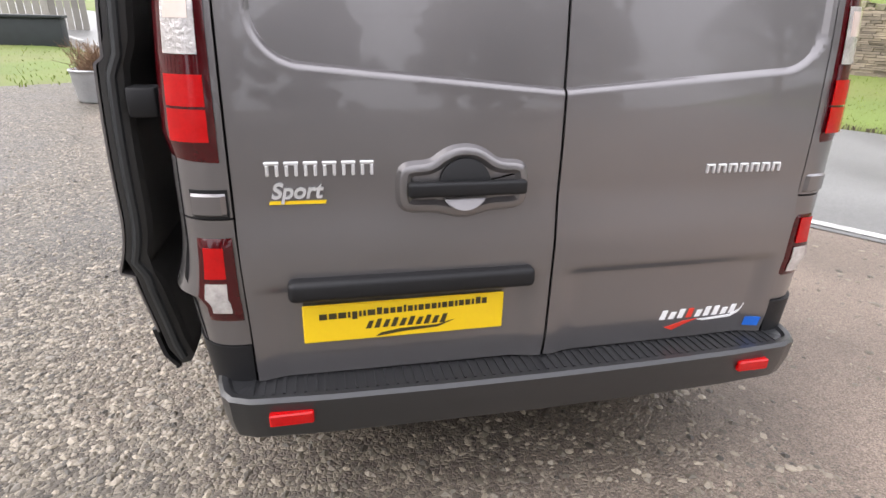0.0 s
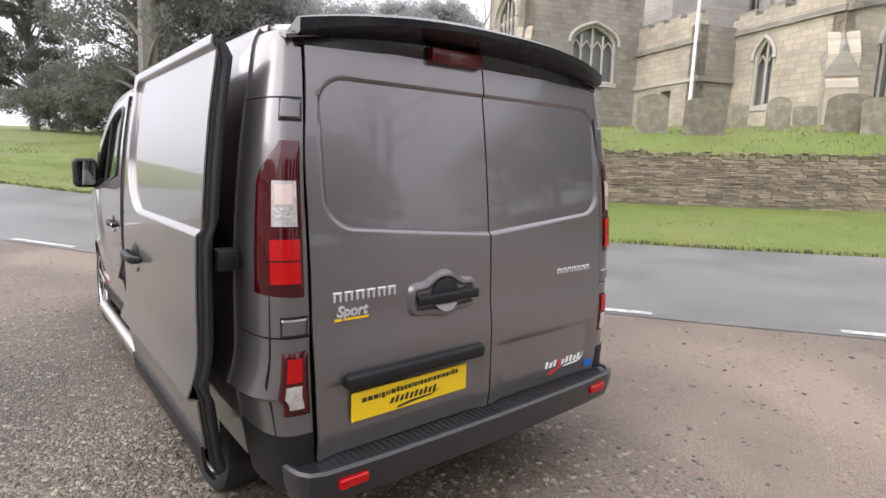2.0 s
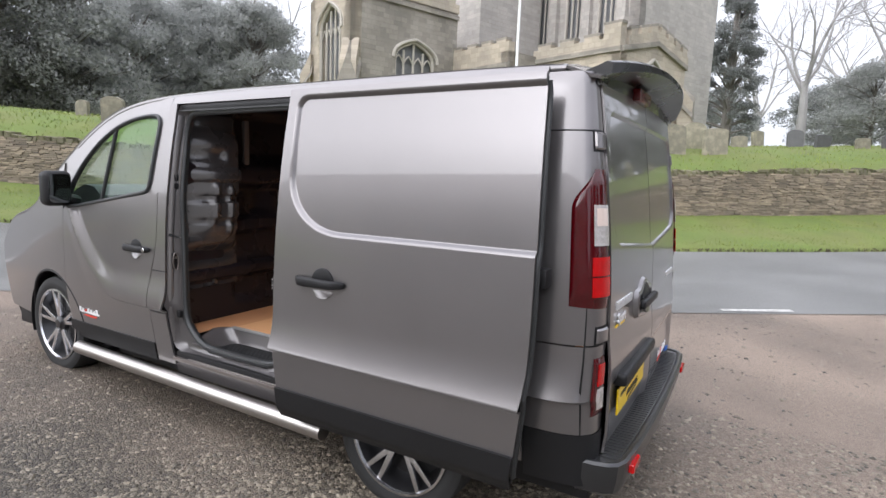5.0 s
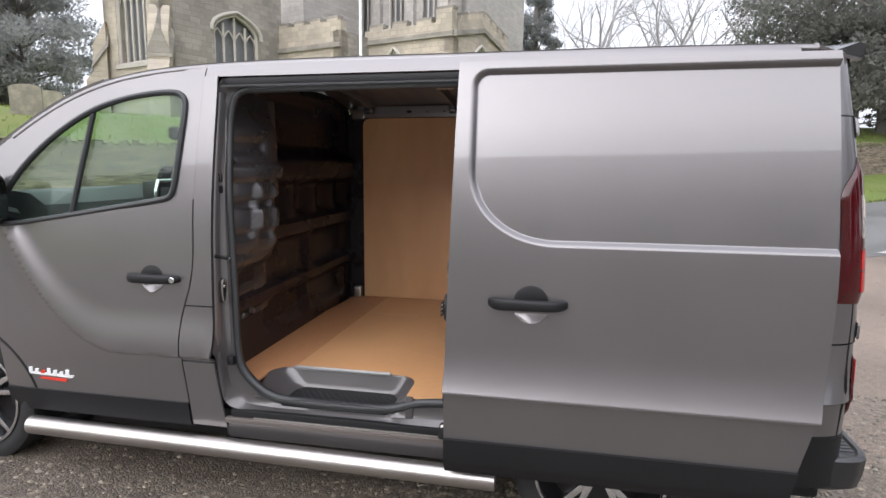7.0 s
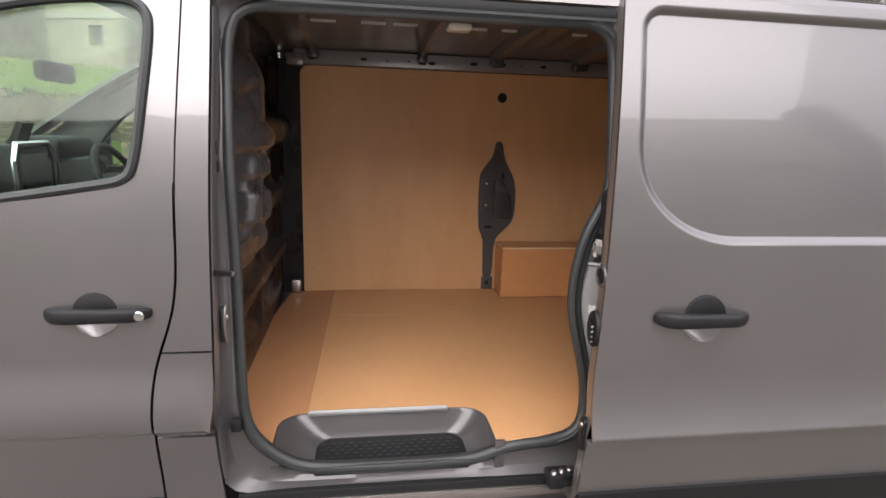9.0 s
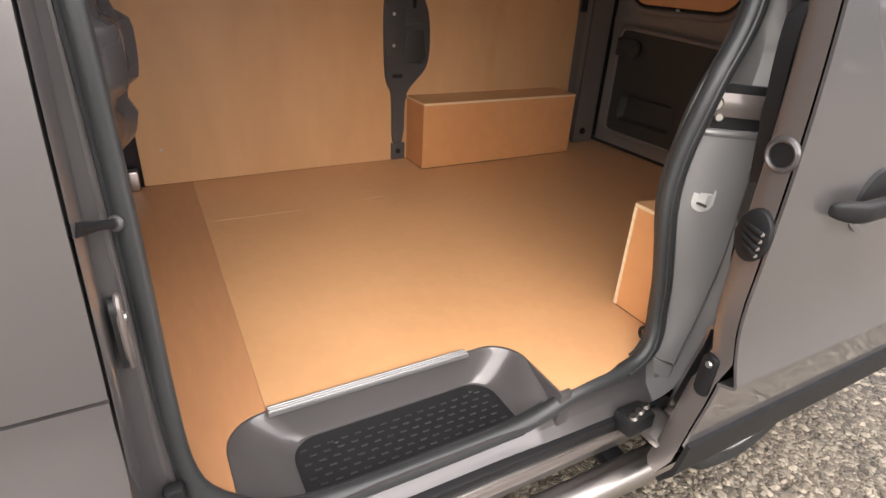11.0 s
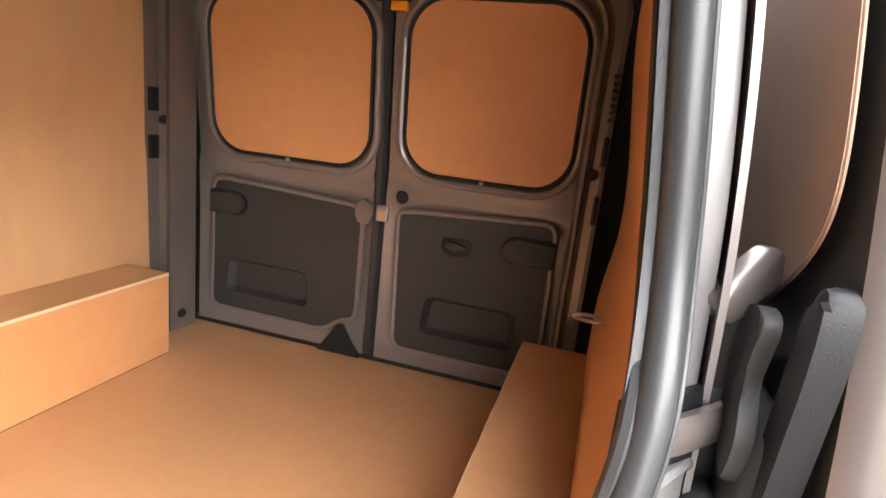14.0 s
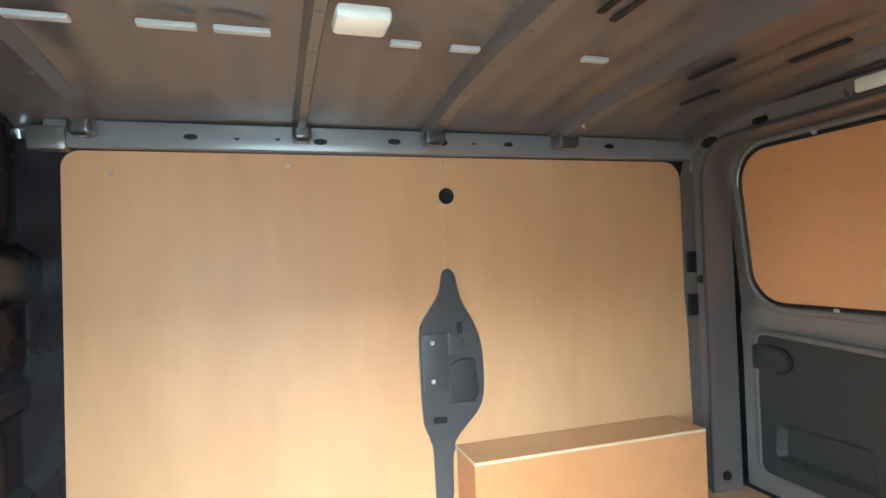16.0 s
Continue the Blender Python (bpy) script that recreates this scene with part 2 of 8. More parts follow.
PLY_DARK = paint("reddish_plywood_strip", (0.49, 0.240, 0.115), 0.38, 0, 0, 0.14, 2.5, 40.0, bump=0.08, bump_scale=240.0, stretch=(0.25, 1, 1))
PLY_SIDE = paint("pale_plywood_lining", (0.62, 0.362, 0.178), 0.48, 0, 0, 0.10, 2.2, 14.0, bump=0.05, bump_scale=120.0, second=(0.545, 0.295, 0.135), second_scale=2.0, second_amount=0.8, stretch=(1, 1, 0.28))
# plywood greyed in colour to paint in the cool skylight on it
PLY_BACK = paint("plywood_back_skylit_tone", (0.37, 0.245, 0.170), 0.55, 0, 0, 0.12, 2.2, 16.0, bump=0.06, bump_scale=120.0, second=(0.30, 0.195, 0.135), second_scale=2.0, second_amount=0.7, stretch=(1, 1, 0.3))
PLY_EDGE = paint("sawn_plywood_edge", (0.74, 0.56, 0.36), 0.7, 0, 0, 0.15, 12.0, 200.0, bump=0.2, bump_scale=300.0)
CHROME = paint("chrome", (0.72, 0.72, 0.73), 0.12, 1.0, 0, 0.05)
BADGE = paint("satin_chrome_badge", (0.80, 0.80, 0.81), 0.30, 0.6, 0, 0.05)
MIRROR = paint("mirror_glass", (0.45, 0.46, 0.47), 0.03, 1.0, 0, 0.02)
STEEL = paint("brushed_steel", (0.50, 0.47, 0.445), 0.34, 1.0, 0, 0.12, 4.0, 120.0)
ALLOY = paint("machined_alloy", (0.68, 0.68, 0.70), 0.25, 1.0, 0, 0.06)
ALLOY_DARK = paint("dark_alloy", (0.03, 0.03, 0.032), 0.3, 0.6, 0.3, 0.08)
YELLOW = paint("yellow_plate", (0.86, 0.58, 0.005), 0.42, 0, 0.3, 0.04, 4.0, 80.0)
INK = paint("black_ink", (0.045, 0.035, 0.010), 0.5)
WHITE_INK = paint("white_vinyl", (0.82, 0.82, 0.82), 0.4)
RED_INK = paint("red_vinyl", (0.70, 0.05, 0.03), 0.4)
BLUE_INK = paint("blue_vinyl", (0.02, 0.15, 0.62), 0.4)
WHITE_PLASTIC = paint("white_plastic", (0.46, 0.455, 0.44), 0.45, 0, 0, 0.06)
LAMP_RED = paint("red_lamp_lens", (0.058, 0.0010, 0.0028), 0.10, 0, 0.35, 0.10, 30.0)
LAMP_HIGH = paint("red_high_lamp_lens", (0.11, 0.001, 0.003), 0.25, 0, 0.3, 0.10, 40.0)
LAMP_BRIGHT = paint("bright_red_reflector", (0.46, 0.0012, 0.0022), 0.20, 0, 0.25, 0.18, 26.0, 120.0, bump=0.15, bump_scale=160.0, spec=0.4)
LAMP_WHITE = paint("clear_lamp", (0.58, 0.55, 0.53), 0.16, 0.35, 1.0, 0.35, 34.0, 120.0, bump=0.6, bump_scale=110.0)
AMBER = paint("amber_lamp", (0.76, 0.62, 0.55), 0.2, 0.1, 1.0, 0.1)
ORANGE = paint("orange_catch", (0.80, 0.32, 0.01), 0.45)
STRIP = paint("dull_aluminium_strip", (0.34, 0.34, 0.34), 0.42, 0.8, 0, 0.12, 8.0, 90.0)
# one inside paint twice: shade painted into the first, daylight into the column's
BULK_SHADED = paint("bulkhead_paint_shaded_copy", (0.016, 0.012, 0.014), 0.28, 0, 0, 0.10, 5.0, 200.0, spec=0.28)
BULK_LIT = paint("bulkhead_paint_lit_copy", (0.046, 0.042, 0.043), 0.27, 0.3, 0.6, 0.10, 5.0, 200.0)
GALV = paint("galvanised_steel", (0.42, 0.43, 0.44), 0.42, 0.6, 0, 0.15, 8.0, 40.0)


def glass_mat(name, tint, rough=0.0):
    m = bpy.data.materials.new(name)
    m.use_nodes = True
    n, l = m.node_tree.nodes, m.node_tree.links
    out = n["Material Output"]
    n.remove(n["Principled BSDF"])
    see, shine, mix = n.new("ShaderNodeBsdfTransparent"), n.new("ShaderNodeBsdfGlossy"), n.new("ShaderNodeMixShader")
    edge, rise5, gloss = n.new("ShaderNodeLayerWeight"), n.new("ShaderNodeMath"), n.new("ShaderNodeMath")
    rise5.operation, gloss.operation = "POWER", "MULTIPLY_ADD"
    rise5.inputs[1].default_value = 5.0
    gloss.inputs[1].default_value, gloss.inputs[2].default_value = 0.7, 0.025
    l.new(edge.outputs["Facing"], rise5.inputs[0])
    l.new(rise5.outputs[0], gloss.inputs[0])
    see.inputs["Color"].default_value = (*tint, 1)
    shine.inputs["Roughness"].default_value = rough
    l.new(gloss.outputs[0], mix.inputs[0])
    l.new(see.outputs[0], mix.inputs[1])
    l.new(shine.outputs[0], mix.inputs[2])
    l.new(mix.outputs[0], out.inputs["Surface"])
    return m


def leaf_mat(name, colour, spread):
    """Leaves that let part of the light through, each a little lighter or darker."""
    m = paint(name, colour, 0.9, 0, 0, 0.12, 0.8, 20.0, island=spread, spec=0.2)
    n, l = m.node_tree.nodes, m.node_tree.links
    thin, mix = n.new("ShaderNodeBsdfTranslucent"), n.new("ShaderNodeMixShader")
    thin.inputs["Color"].default_value = (*colour, 1)
    mix.inputs[0].default_value = 0.5
    l.new(n["Principled BSDF"].outputs[0], mix.inputs[1])
    l.new(thin.outputs[0], mix.inputs[2])
    l.new(mix.outputs[0], n["Material Output"].inputs["Surface"])
    return m


GLASS = glass_mat("green_window_glass", (0.90, 0.97, 0.92))

# ---- the ground: gravel yard, lane, verge, churchyard ----
ALONG, ACROSS = Vector((-0.5635, 0.8261, 0)), Vector((0.8261, 0.5635, 0))   # along the lane, and from the yard over it


U_END = 13.6   # the drystone wall stops here, and the grass runs on


def rise(u):
    return 0.0026 * u * u / (1 + (u / 28) ** 2)


def land(u, v):
    """The height of the ground, v metres over the lane and u along it."""
    g = rise(u)
    if v <= 8.6:
        return g
    if v <= 11.6:
        return g + 0.07 + (v - 8.6) * 0.185
    k = step01(U_END + 3.5, U_END + 0.3, u)
    return g + 0.62 + k * 0.98 + (0.12 + 0.78 * k) * (1 - math.exp((11.6 - v) / 1.3)) + 0.042 * min(v - 11.6, 40)


def at(u, v, dz=0.0):
    p = ALONG * u + ACROSS * v
    return (p.x, p.y, land(u, v) + dz)


def uv_of(x, y):
    return (-0.5635 * x + 0.8261 * y, 0.8261 * x + 0.5635 * y)


def gravel_mat(name, dark, mid, light, scale, strength, rough, patch=(0.62, 1.15), wet_spread=0.14, earth=None):
    """Small stones with damp patches; earth is a second, trodden surface that takes over towards the lane."""
    m = bpy.data.materials.new(name)
    m.use_nodes = True
    n, l = m.node_tree.nodes, m.node_tree.links
    b = n["Principled BSDF"]
    co = n.new("ShaderNodeTexCoord")
    cells = n.new("ShaderNodeTexVoronoi")
    cells.inputs["Scale"].default_value = scale
    cells.inputs["Randomness"].default_value = 1.0
    edge = n.new("ShaderNodeTexVoronoi")
    edge.feature = "DISTANCE_TO_EDGE"
    edge.inputs["Scale"].default_value = scale
    wide = n.new("ShaderNodeTexNoise")
    wide.inputs["Scale"].default_value, wide.inputs["Detail"].default_value = 0.55, 7.0
    grit = n.new("ShaderNodeTexNoise")
    grit.inputs["Scale"].default_value, grit.inputs["Detail"].default_value = scale * 3.2, 5.0
    for t in (cells, edge, wide, grit):
        l.new(co.outputs["Object"], t.inputs["Vector"])
    ramp = n.new("ShaderNodeValToRGB")
    e = ramp.color_ramp.elements
    e[0].position, e[0].color = 0.0, (*dark, 1)
    e[1].position, e[1].color = 1.0, (*light, 1)
    k = e.new(0.5)
    k.color = (*mid, 1)
    bw = n.new("ShaderNodeRGBToBW")
    l.new(cells.outputs["Color"], bw.inputs[0])
    add = n.new("ShaderNodeMath")
    add.operation = "MULTIPLY_ADD"
    l.new(grit.outputs["Fac"], add.inputs[0])
    add.inputs[1].default_value = 0.5
    l.new(bw.outputs[0], add.inputs[2])
    take = n.new("ShaderNodeMath")
    take.operation = "SUBTRACT"
    l.new(add.outputs[0], take.inputs[0])
    take.inputs[1].default_value = 0.25
    l.new(take.outputs[0], ramp.inputs["Fac"])
    damp = n.new("ShaderNodeMapRange")
    damp.inputs["From Min"].default_value, damp.inputs["From Max"].default_value = 0.38, 0.66
    damp.inputs["To Min"].default_value, damp.inputs["To Max"].default_value = patch
    l.new(wide.outputs["Fac"], damp.inputs["Value"])
    mul = n.new("ShaderNodeVectorMath")
    mul.operation = "SCALE"
    tone = ramp.outputs["Color"]
    if earth:
        over = n.new("ShaderNodeVectorMath")
        over.operation = "DOT_PRODUCT"
        over.inputs[1].default_value = (0.826, 0.30, 0.0)
        l.new(co.outputs["Object"], over.inputs[0])
        shift = n.new("ShaderNodeMath")
        shift.operation = "MULTIPLY_ADD"
        shift.inputs[1].default_value = 3.0
        l.new(wide.outputs["Fac"], shift.inputs[0])
        l.new(over.outputs["Value"], shift.inputs[2])
        trod = n.new("ShaderNodeMapRange")
        trod.inputs["From Min"].default_value, trod.inputs["From Max"].default_value = 0.7, 2.6
        trod.inputs["To Max"].default_value = 0.85
        l.new(shift.outputs[0], trod.inputs["Value"])
        speck = n.new("ShaderNodeValToRGB")
        speck.color_ramp.elements[0].position, speck.color_ramp.elements[0].color = 0.36, (*(c * 0.45 for c in earth), 1)
        speck.color_ramp.elements[1].position, speck.color_ramp.elements[1].color = 0.64, (*(c * 1.35 for c in earth), 1)
        l.new(grit.outputs["Fac"], speck.inputs["Fac"])
        lay = n.new("ShaderNodeMix")
        lay.data_type = "RGBA"
        l.new(trod.outputs["Result"], lay.inputs["Factor"])
        l.new(tone, lay.inputs["A"])
        l.new(speck.outputs["Color"], lay.inputs["B"])
        tone = lay.outputs["Result"]
    l.new(tone, mul.inputs[0])
    l.new(damp.outputs["Result"], mul.inputs["Scale"])
    l.new(mul.outputs["Vector"], b.inputs["Base Color"])
    wet = n.new("ShaderNodeMapRange")
    wet.inputs["From Min"].default_value, wet.inputs["From Max"].default_value = 0.35, 0.65
    wet.inputs["To Min"].default_value, wet.inputs["To Max"].default_value = rough - wet_spread, rough + wet_spread
    l.new(wide.outputs["Fac"], wet.inputs["Value"])
    l.new(wet.outputs["Result"], b.inputs["Roughness"])
    hmix = n.new("ShaderNodeMath")
    hmix.operation = "MULTIPLY_ADD"
    l.new(grit.outputs["Fac"], hmix.inputs[0])
    hmix.inputs[1].default_value = 0.25
    l.new(edge.outputs["Distance"], hmix.inputs[2])
    bump = n.new("ShaderNodeBump")
    bump.inputs["Strength"].default_value, bump.inputs["Distance"].default_value = strength, 0.012
    l.new(hmix.outputs[0], bump.inputs["Height"])
    l.new(bump.outputs["Normal"], b.inputs["Normal"])
    return m


GRAVEL = gravel_mat("wet_gravel", (0.026, 0.022, 0.017), (0.098, 0.082, 0.062), (0.27, 0.236, 0.180), 58.0, 1.0, 0.62, (0.64, 1.15), 0.12, (0.315, 0.245, 0.193))
ASPHALT = gravel_mat("wet_asphalt", (0.125, 0.125, 0.120), (0.167, 0.167, 0.160), (0.225, 0.222, 0.212), 120.0, 0.30, 0.50, (0.80, 1.12), 0.06)
STONES = paint("gravel_stones", (0.182, 0.156, 0.118), 0.42, 0, 0, 0.25, 30.0, 140.0, island=1.5, rough_spread=0.3)
TURF = paint("mown_turf", (0.120, 0.165, 0.034), 0.85, 0, 0, 0.22, 1.3, 40.0, bump=0.7, bump_scale=90.0, second=(0.155, 0.165, 0.050), second_scale=0.7, second_amount=0.7)
BLADES = paint("grass_blades", (0.172, 0.225, 0.038), 0.6, 0, 0, 0.2, 1.1, 30.0, island=0.7, second=(0.22, 0.24, 0.06), second_scale=0.8, second_amount=0.6)
SOIL = paint("dark_verge_soil", (0.07, 0.055, 0.035), 0.9, 0, 0, 0.3, 3.0, 50.0, bump=0.8, bump_scale=60.0)
LINE = paint("worn_white_line", (0.54, 0.53, 0.50), 0.6, 0, 0, 0.25, 6.0, 60.0, second=(0.3, 0.29, 0.28), second_scale=9.0, second_amount=0.7)


def land_sheet(name, us, vs, lift, material, kind="structure"):
    verts = [at(u, v, lift(u, v) if callable(lift) else lift) for u in us for v in vs]
    k = len(vs)
    faces = [(i * k + j, (i + 1) * k + j, (i + 1) * k + j + 1, i * k + j + 1) for i in range(len(us) - 1) for j in range(k - 1)]
    ob = raw(name, verts, faces, material, None, "", True, 60)
    return tagged(ob, kind=kind)


far = [-420, -220, -120, -80, -60, -45]
US = far + steps(-36, 36, 48) + [45, 60, 80, 120, 220, 420]
tagged(land_sheet("ground", US, [-420, -160, -60, -25] + steps(-15, 8.6, 24) + [11.55, 11.65, 12.2, 13, 14, 15.5, 18, 22, 30, 45, 70, 160, 420], 0.0, GRAVEL), "wet brown gravel yard with scattered loose stones")
tagged(land_sheet("road", US, steps(3.62, 8.62, 5), lambda u, v: 0.006 + 0.035 * (1 - ((v - 6.1) / 2.5) ** 2), ASPHALT), "damp grey asphalt lane past the churchyard")
tagged(land_sheet("verge", US, [8.56, 8.6] + steps(8.66, 11.58, 8), lambda u, v: -0.03 if v < 8.57 else 0.045 + 0.02 * math.sin(u * 3.1 + v * 5) * math.sin(u * 1.3), TURF), "bright green grass verge below the drystone wall")
tagged(land_sheet("churchyard_lawn", US, [11.56, 11.62, 11.7, 12.2, 13, 14, 15.5, 18, 22, 30, 45, 70], lambda u, v: 0.03 + 0.02 * math.sin(u * 1.7 + v * 2.3), TURF), "mown churchyard grass among the graves")
tagged(land_sheet("near_verge", steps(9.6, 60, 30), steps(-3.2, 3.3, 8), lambda u, v: 0.05 - 0.08 * (step01(2.9, 3.4, v) + step01(10.8, 9.6, u)), TURF), "patch of grass at the edge of the yard")

# the broken edge line of the lane
edge_line = empty("edge_line", None, "worn white dashes along the lane's gravel edge", "road marking", kind="structure")
for u0 in [-29.5 + 2.6 * i for i in range(24)]:
    ln = 1.25 + 0.35 * math.sin(u0 * 2.3)
    vs, us = [3.70, 3.80], steps(u0, u0 + ln, 5)
    pts = [at(u, v, 0.016 + 0.004 * k) for u in us for k, v in enumerate(vs)]
    raw("dash", pts, [(2 * i, 2 * i + 2, 2 * i + 3, 2 * i + 1) for i in range(5)], LINE, edge_line)


def scatter_stones(name, count, region, size, material, label):
    """Many small flattened stones in one mesh."""
    unit = np.array([(1, 0, 0), (0, 1, 0), (-1, 0, 0), (0, -1, 0), (0, 0, 1), (0.7, 0.7, 0.55), (-0.7, 0.7, 0.5), (-0.7, -0.7, 0.55), (0.7, -0.7, 0.5)], float)
    tri = [(0, 5, 3), (0, 8, 3), (0, 1, 5), (1, 2, 6), (2, 3, 7), (3, 0, 8), (5, 1, 6), (6, 2, 7), (7, 3, 8), (8, 0, 5), (5, 6, 4), (6, 7, 4), (7, 8, 4), (8, 5, 4)][2:]
    verts, faces = [], []
    for i in range(count):
        x, y = region()
        u, v = uv_of(x, y)
        if v > 3.75 + 0.15 * math.sin(u * 2) or rng.random() < 0.55 * step01(-0.9, 1.1, 0.826 * x + 0.30 * y + 0.5 * math.sin(x * 1.7) * math.sin(y * 1.3)):
            continue
        s = size * (0.45 + 1.3 * rng.random() ** 2.2)
        a = rng.random() * 6.283
        sx, sy, sz = s * (0.8 + 0.6 * rng.random()), s * (0.6 + 0.4 * rng.random()), s * (0.45 + 0.35 * rng.random())
        c, d = math.cos(a), math.sin(a)
        p = unit * (1 + 0.35 * (rng.random((9, 3)) - 0.5)) * (sx, sy, sz)
        z = land(u, v) - sz * 0.15
        k = len(verts)
        verts += [(x + c * q[0] - d * q[1], y + d * q[0] + c * q[1], z + q[2]) for q in p]
        faces += [(f[0] + k, f[1] + k, f[2] + k) for f in tri]
    return tagged(raw(name, verts, faces, material), label, "gravel", kind="stuff")


def ring_region(cx, cy, r0, r1):
    def pick():
        a, r = rng.random() * 6.283, math.sqrt(r0 * r0 + (r1 * r1 - r0 * r0) * rng.random())
        return cx + r * math.cos(a), cy + r * math.sin(a)
    return pick


scatter_stones("gravel", 34000, ring_region(-1.5, -0.5, 0, 2.6), 0.0102, STONES, "loose wet gravel stones on the yard")
scatter_stones("gravel", 26000, ring_region(-1.6, 0.8, 2.2, 6.5), 0.0115, STONES, "loose gravel stones farther out on the yard")
scatter_stones("gravel", 15000, lambda: (-3.0 + 2.4 * rng.random(), 0.4 + 4.6 * rng.random()), 0.0085, STONES, "fine wet gravel beside the van's sill")
scatter_stones("gravel", 5000, ring_region(-2.0, 4.0, 5.0, 12.0), 0.018, STONES, "coarse gravel stones towards the lane")


def grow(name, count, pick, h, w, label, material=None):
    """Grass blades as small bent slivers in one mesh."""
    verts, faces = [], []
    for i in range(count):
        u, v = pick()
        p = at(u, v, 0.03)
        a, hh, ww = rng.random() * 6.283, h * (0.4 + rng.random()), w * (0.6 + 0.8 * rng.random())
        dx, dy = math.cos(a) * ww, math.sin(a) * ww
        lx, ly = (rng.random() - 0.5) * hh * 1.1, (rng.random() - 0.5) * hh * 1.1
        k = len(verts)
        verts += [(p[0] - dx, p[1] - dy, p[2] - 0.02), (p[0] + dx, p[1] + dy, p[2] - 0.02), (p[0] + lx + dx * 0.3, p[1] + ly + dy * 0.3, p[2] + hh), (p[0] + lx * 0.4 - dx * 0.8, p[1] + ly * 0.4 - dy * 0.8, p[2] + hh * 0.6)]
        faces += [(k, k + 1, k + 2, k + 3)]
    return tagged(raw(name, verts, faces, material or BLADES), label, "grass", kind="stuff")


grow("grass", 60000, lambda: (-26 + 50 * rng.random(), 8.62 + 2.9 * rng.random()), 0.034, 0.007, "short green grass on the verge")
grow("grass", 6000, lambda: (-24 + 46 * rng.random(), 8.54 + 0.14 * rng.random()), 0.04, 0.010, "ragged grass along the lane's edge", SOIL)
grow("grass", 16000, lambda: (-26 + 50 * rng.random(), 11.75 + 7.0 * rng.random() ** 1.5), 0.045, 0.011, "short grass in the churchyard")
grow("grass", 5000, lambda: (9.9 + 18 * rng.random(), -3 + 6.1 * rng.random()), 0.05, 0.008, "grass by the yard")

# ---- drystone wall ----
WALLSTONE = paint("drystone", (0.225, 0.188, 0.142), 0.85, 0, 0, 0.3, 4.0, 40.0, bump=0.6, bump_scale=40.0, island=0.75, second=(0.33, 0.27, 0.19), second_scale=3.0, second_amount=0.5)
COPE = paint("mossy_coping_stone", (0.17, 0.150, 0.105), 0.9, 0, 0, 0.3, 6.0, 40.0, bump=0.6, bump_scale=40.0, random_ob=0.7, second=(0.13, 0.14, 0.05), second_scale=5.0, second_amount=0.7)
# near-black core colour paints the shade seen between the courses
DARK_CORE = paint("wall_core_painted_shade", (0.05, 0.043, 0.035), 0.95)
drystone_wall = empty("drystone_wall", None, "drystone churchyard wall of thin brown courses with ragged coping", "wall", kind="structure")
core = []
us = steps(-60, U_END, 60)
for u in us:
    b = land(u, 11.5)
    for v, z in ((11.57, b - 0.2), (11.57, b + 1.12), (11.95, b + 1.12), (11.95, b - 0.2)):
        p = ALONG * u + ACROSS * v
        core.append((p.x, p.y, z))
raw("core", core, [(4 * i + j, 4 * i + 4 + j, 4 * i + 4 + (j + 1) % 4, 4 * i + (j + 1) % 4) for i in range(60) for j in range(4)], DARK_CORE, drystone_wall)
verts, faces = [], []
z = -0.08
while z < 1.10:
    h = 0.026 + 0.034 * rng.random()
    u = -27.0
    while u < U_END - 0.1:
        ln = 0.10 + 0.30 * rng.random()
        b = land(u, 11.5)
        out = 11.50 + 0.035 * (rng.random() - 0.5)
        t = 0.006 * (rng.random() - 0.5)
        k = len(verts)
        for uu, vv, zz in ((u, out, z), (u + ln - 0.008, out + t, z + t), (u + ln - 0.008, out + t * 2, z + h - 0.007), (u, out, z + h - 0.007), (u, 11.62, z), (u + ln - 0.008, 11.62, z), (u + ln - 0.008, 11.62, z + h - 0.007), (u, 11.62, z + h - 0.007)):
            p = ALONG * uu + ACROSS * vv
            verts.append((p.x, p.y, b + zz + 0.03 * math.sin(u * 0.5 + z)))
        faces += [tuple(k + q for q in f) for f in ((0, 1, 2, 3), (3, 2, 6, 7), (0, 3, 7, 4), (1, 5, 6, 2), (4, 5, 1, 0))]
        u += ln
    z += h
tagged(raw("coursed_stone", verts, faces, WALLSTONE, drystone_wall), "thin brown courses of stacked stone", kind="stuff")
cope_mesh = []
for k in range(7):
    bm = box(-0.5, 0.5, -0.5, 0.5, 0, 1, 0.10, 1)
    for v in bm.verts:
        v.co += Vector((rng.random() - 0.5, rng.random() - 0.5, rng.random() - 0.5)) * 0.22
    me = bpy.data.meshes.new("coping_stone")
    bm.to_mesh(me)
    bm.free()
    me.materials.append(COPE)
    cope_mesh.append(me)
u = -24.0
while u < U_END - 0.1:
    w = 0.07 + 0.12 * rng.random()
    ob = new("coping_stone", cope_mesh[int(rng.random() * 7)])
    p = ALONG * (u + w / 2) + ACROSS * 11.72
    ob.matrix_basis = pose(p.x, p.y, land(u, 11.5) + 1.09 + 0.03 * math.sin(u * 0.5 + 1.1), 0, 0, 124.3 + 8 * (rng.random() - 0.5)) @ Matrix.Diagonal((w * 1.05, 0.42, 0.10 + 0.09 * rng.random(), 1))
    ob.parent = drystone_wall
    u += w

# ---- church ----
C0, E1, E2 = Vector((23.4, 6.0, 0)), Vector((0.342, 0.940, 0)), Vector((0.940, -0.342, 0))


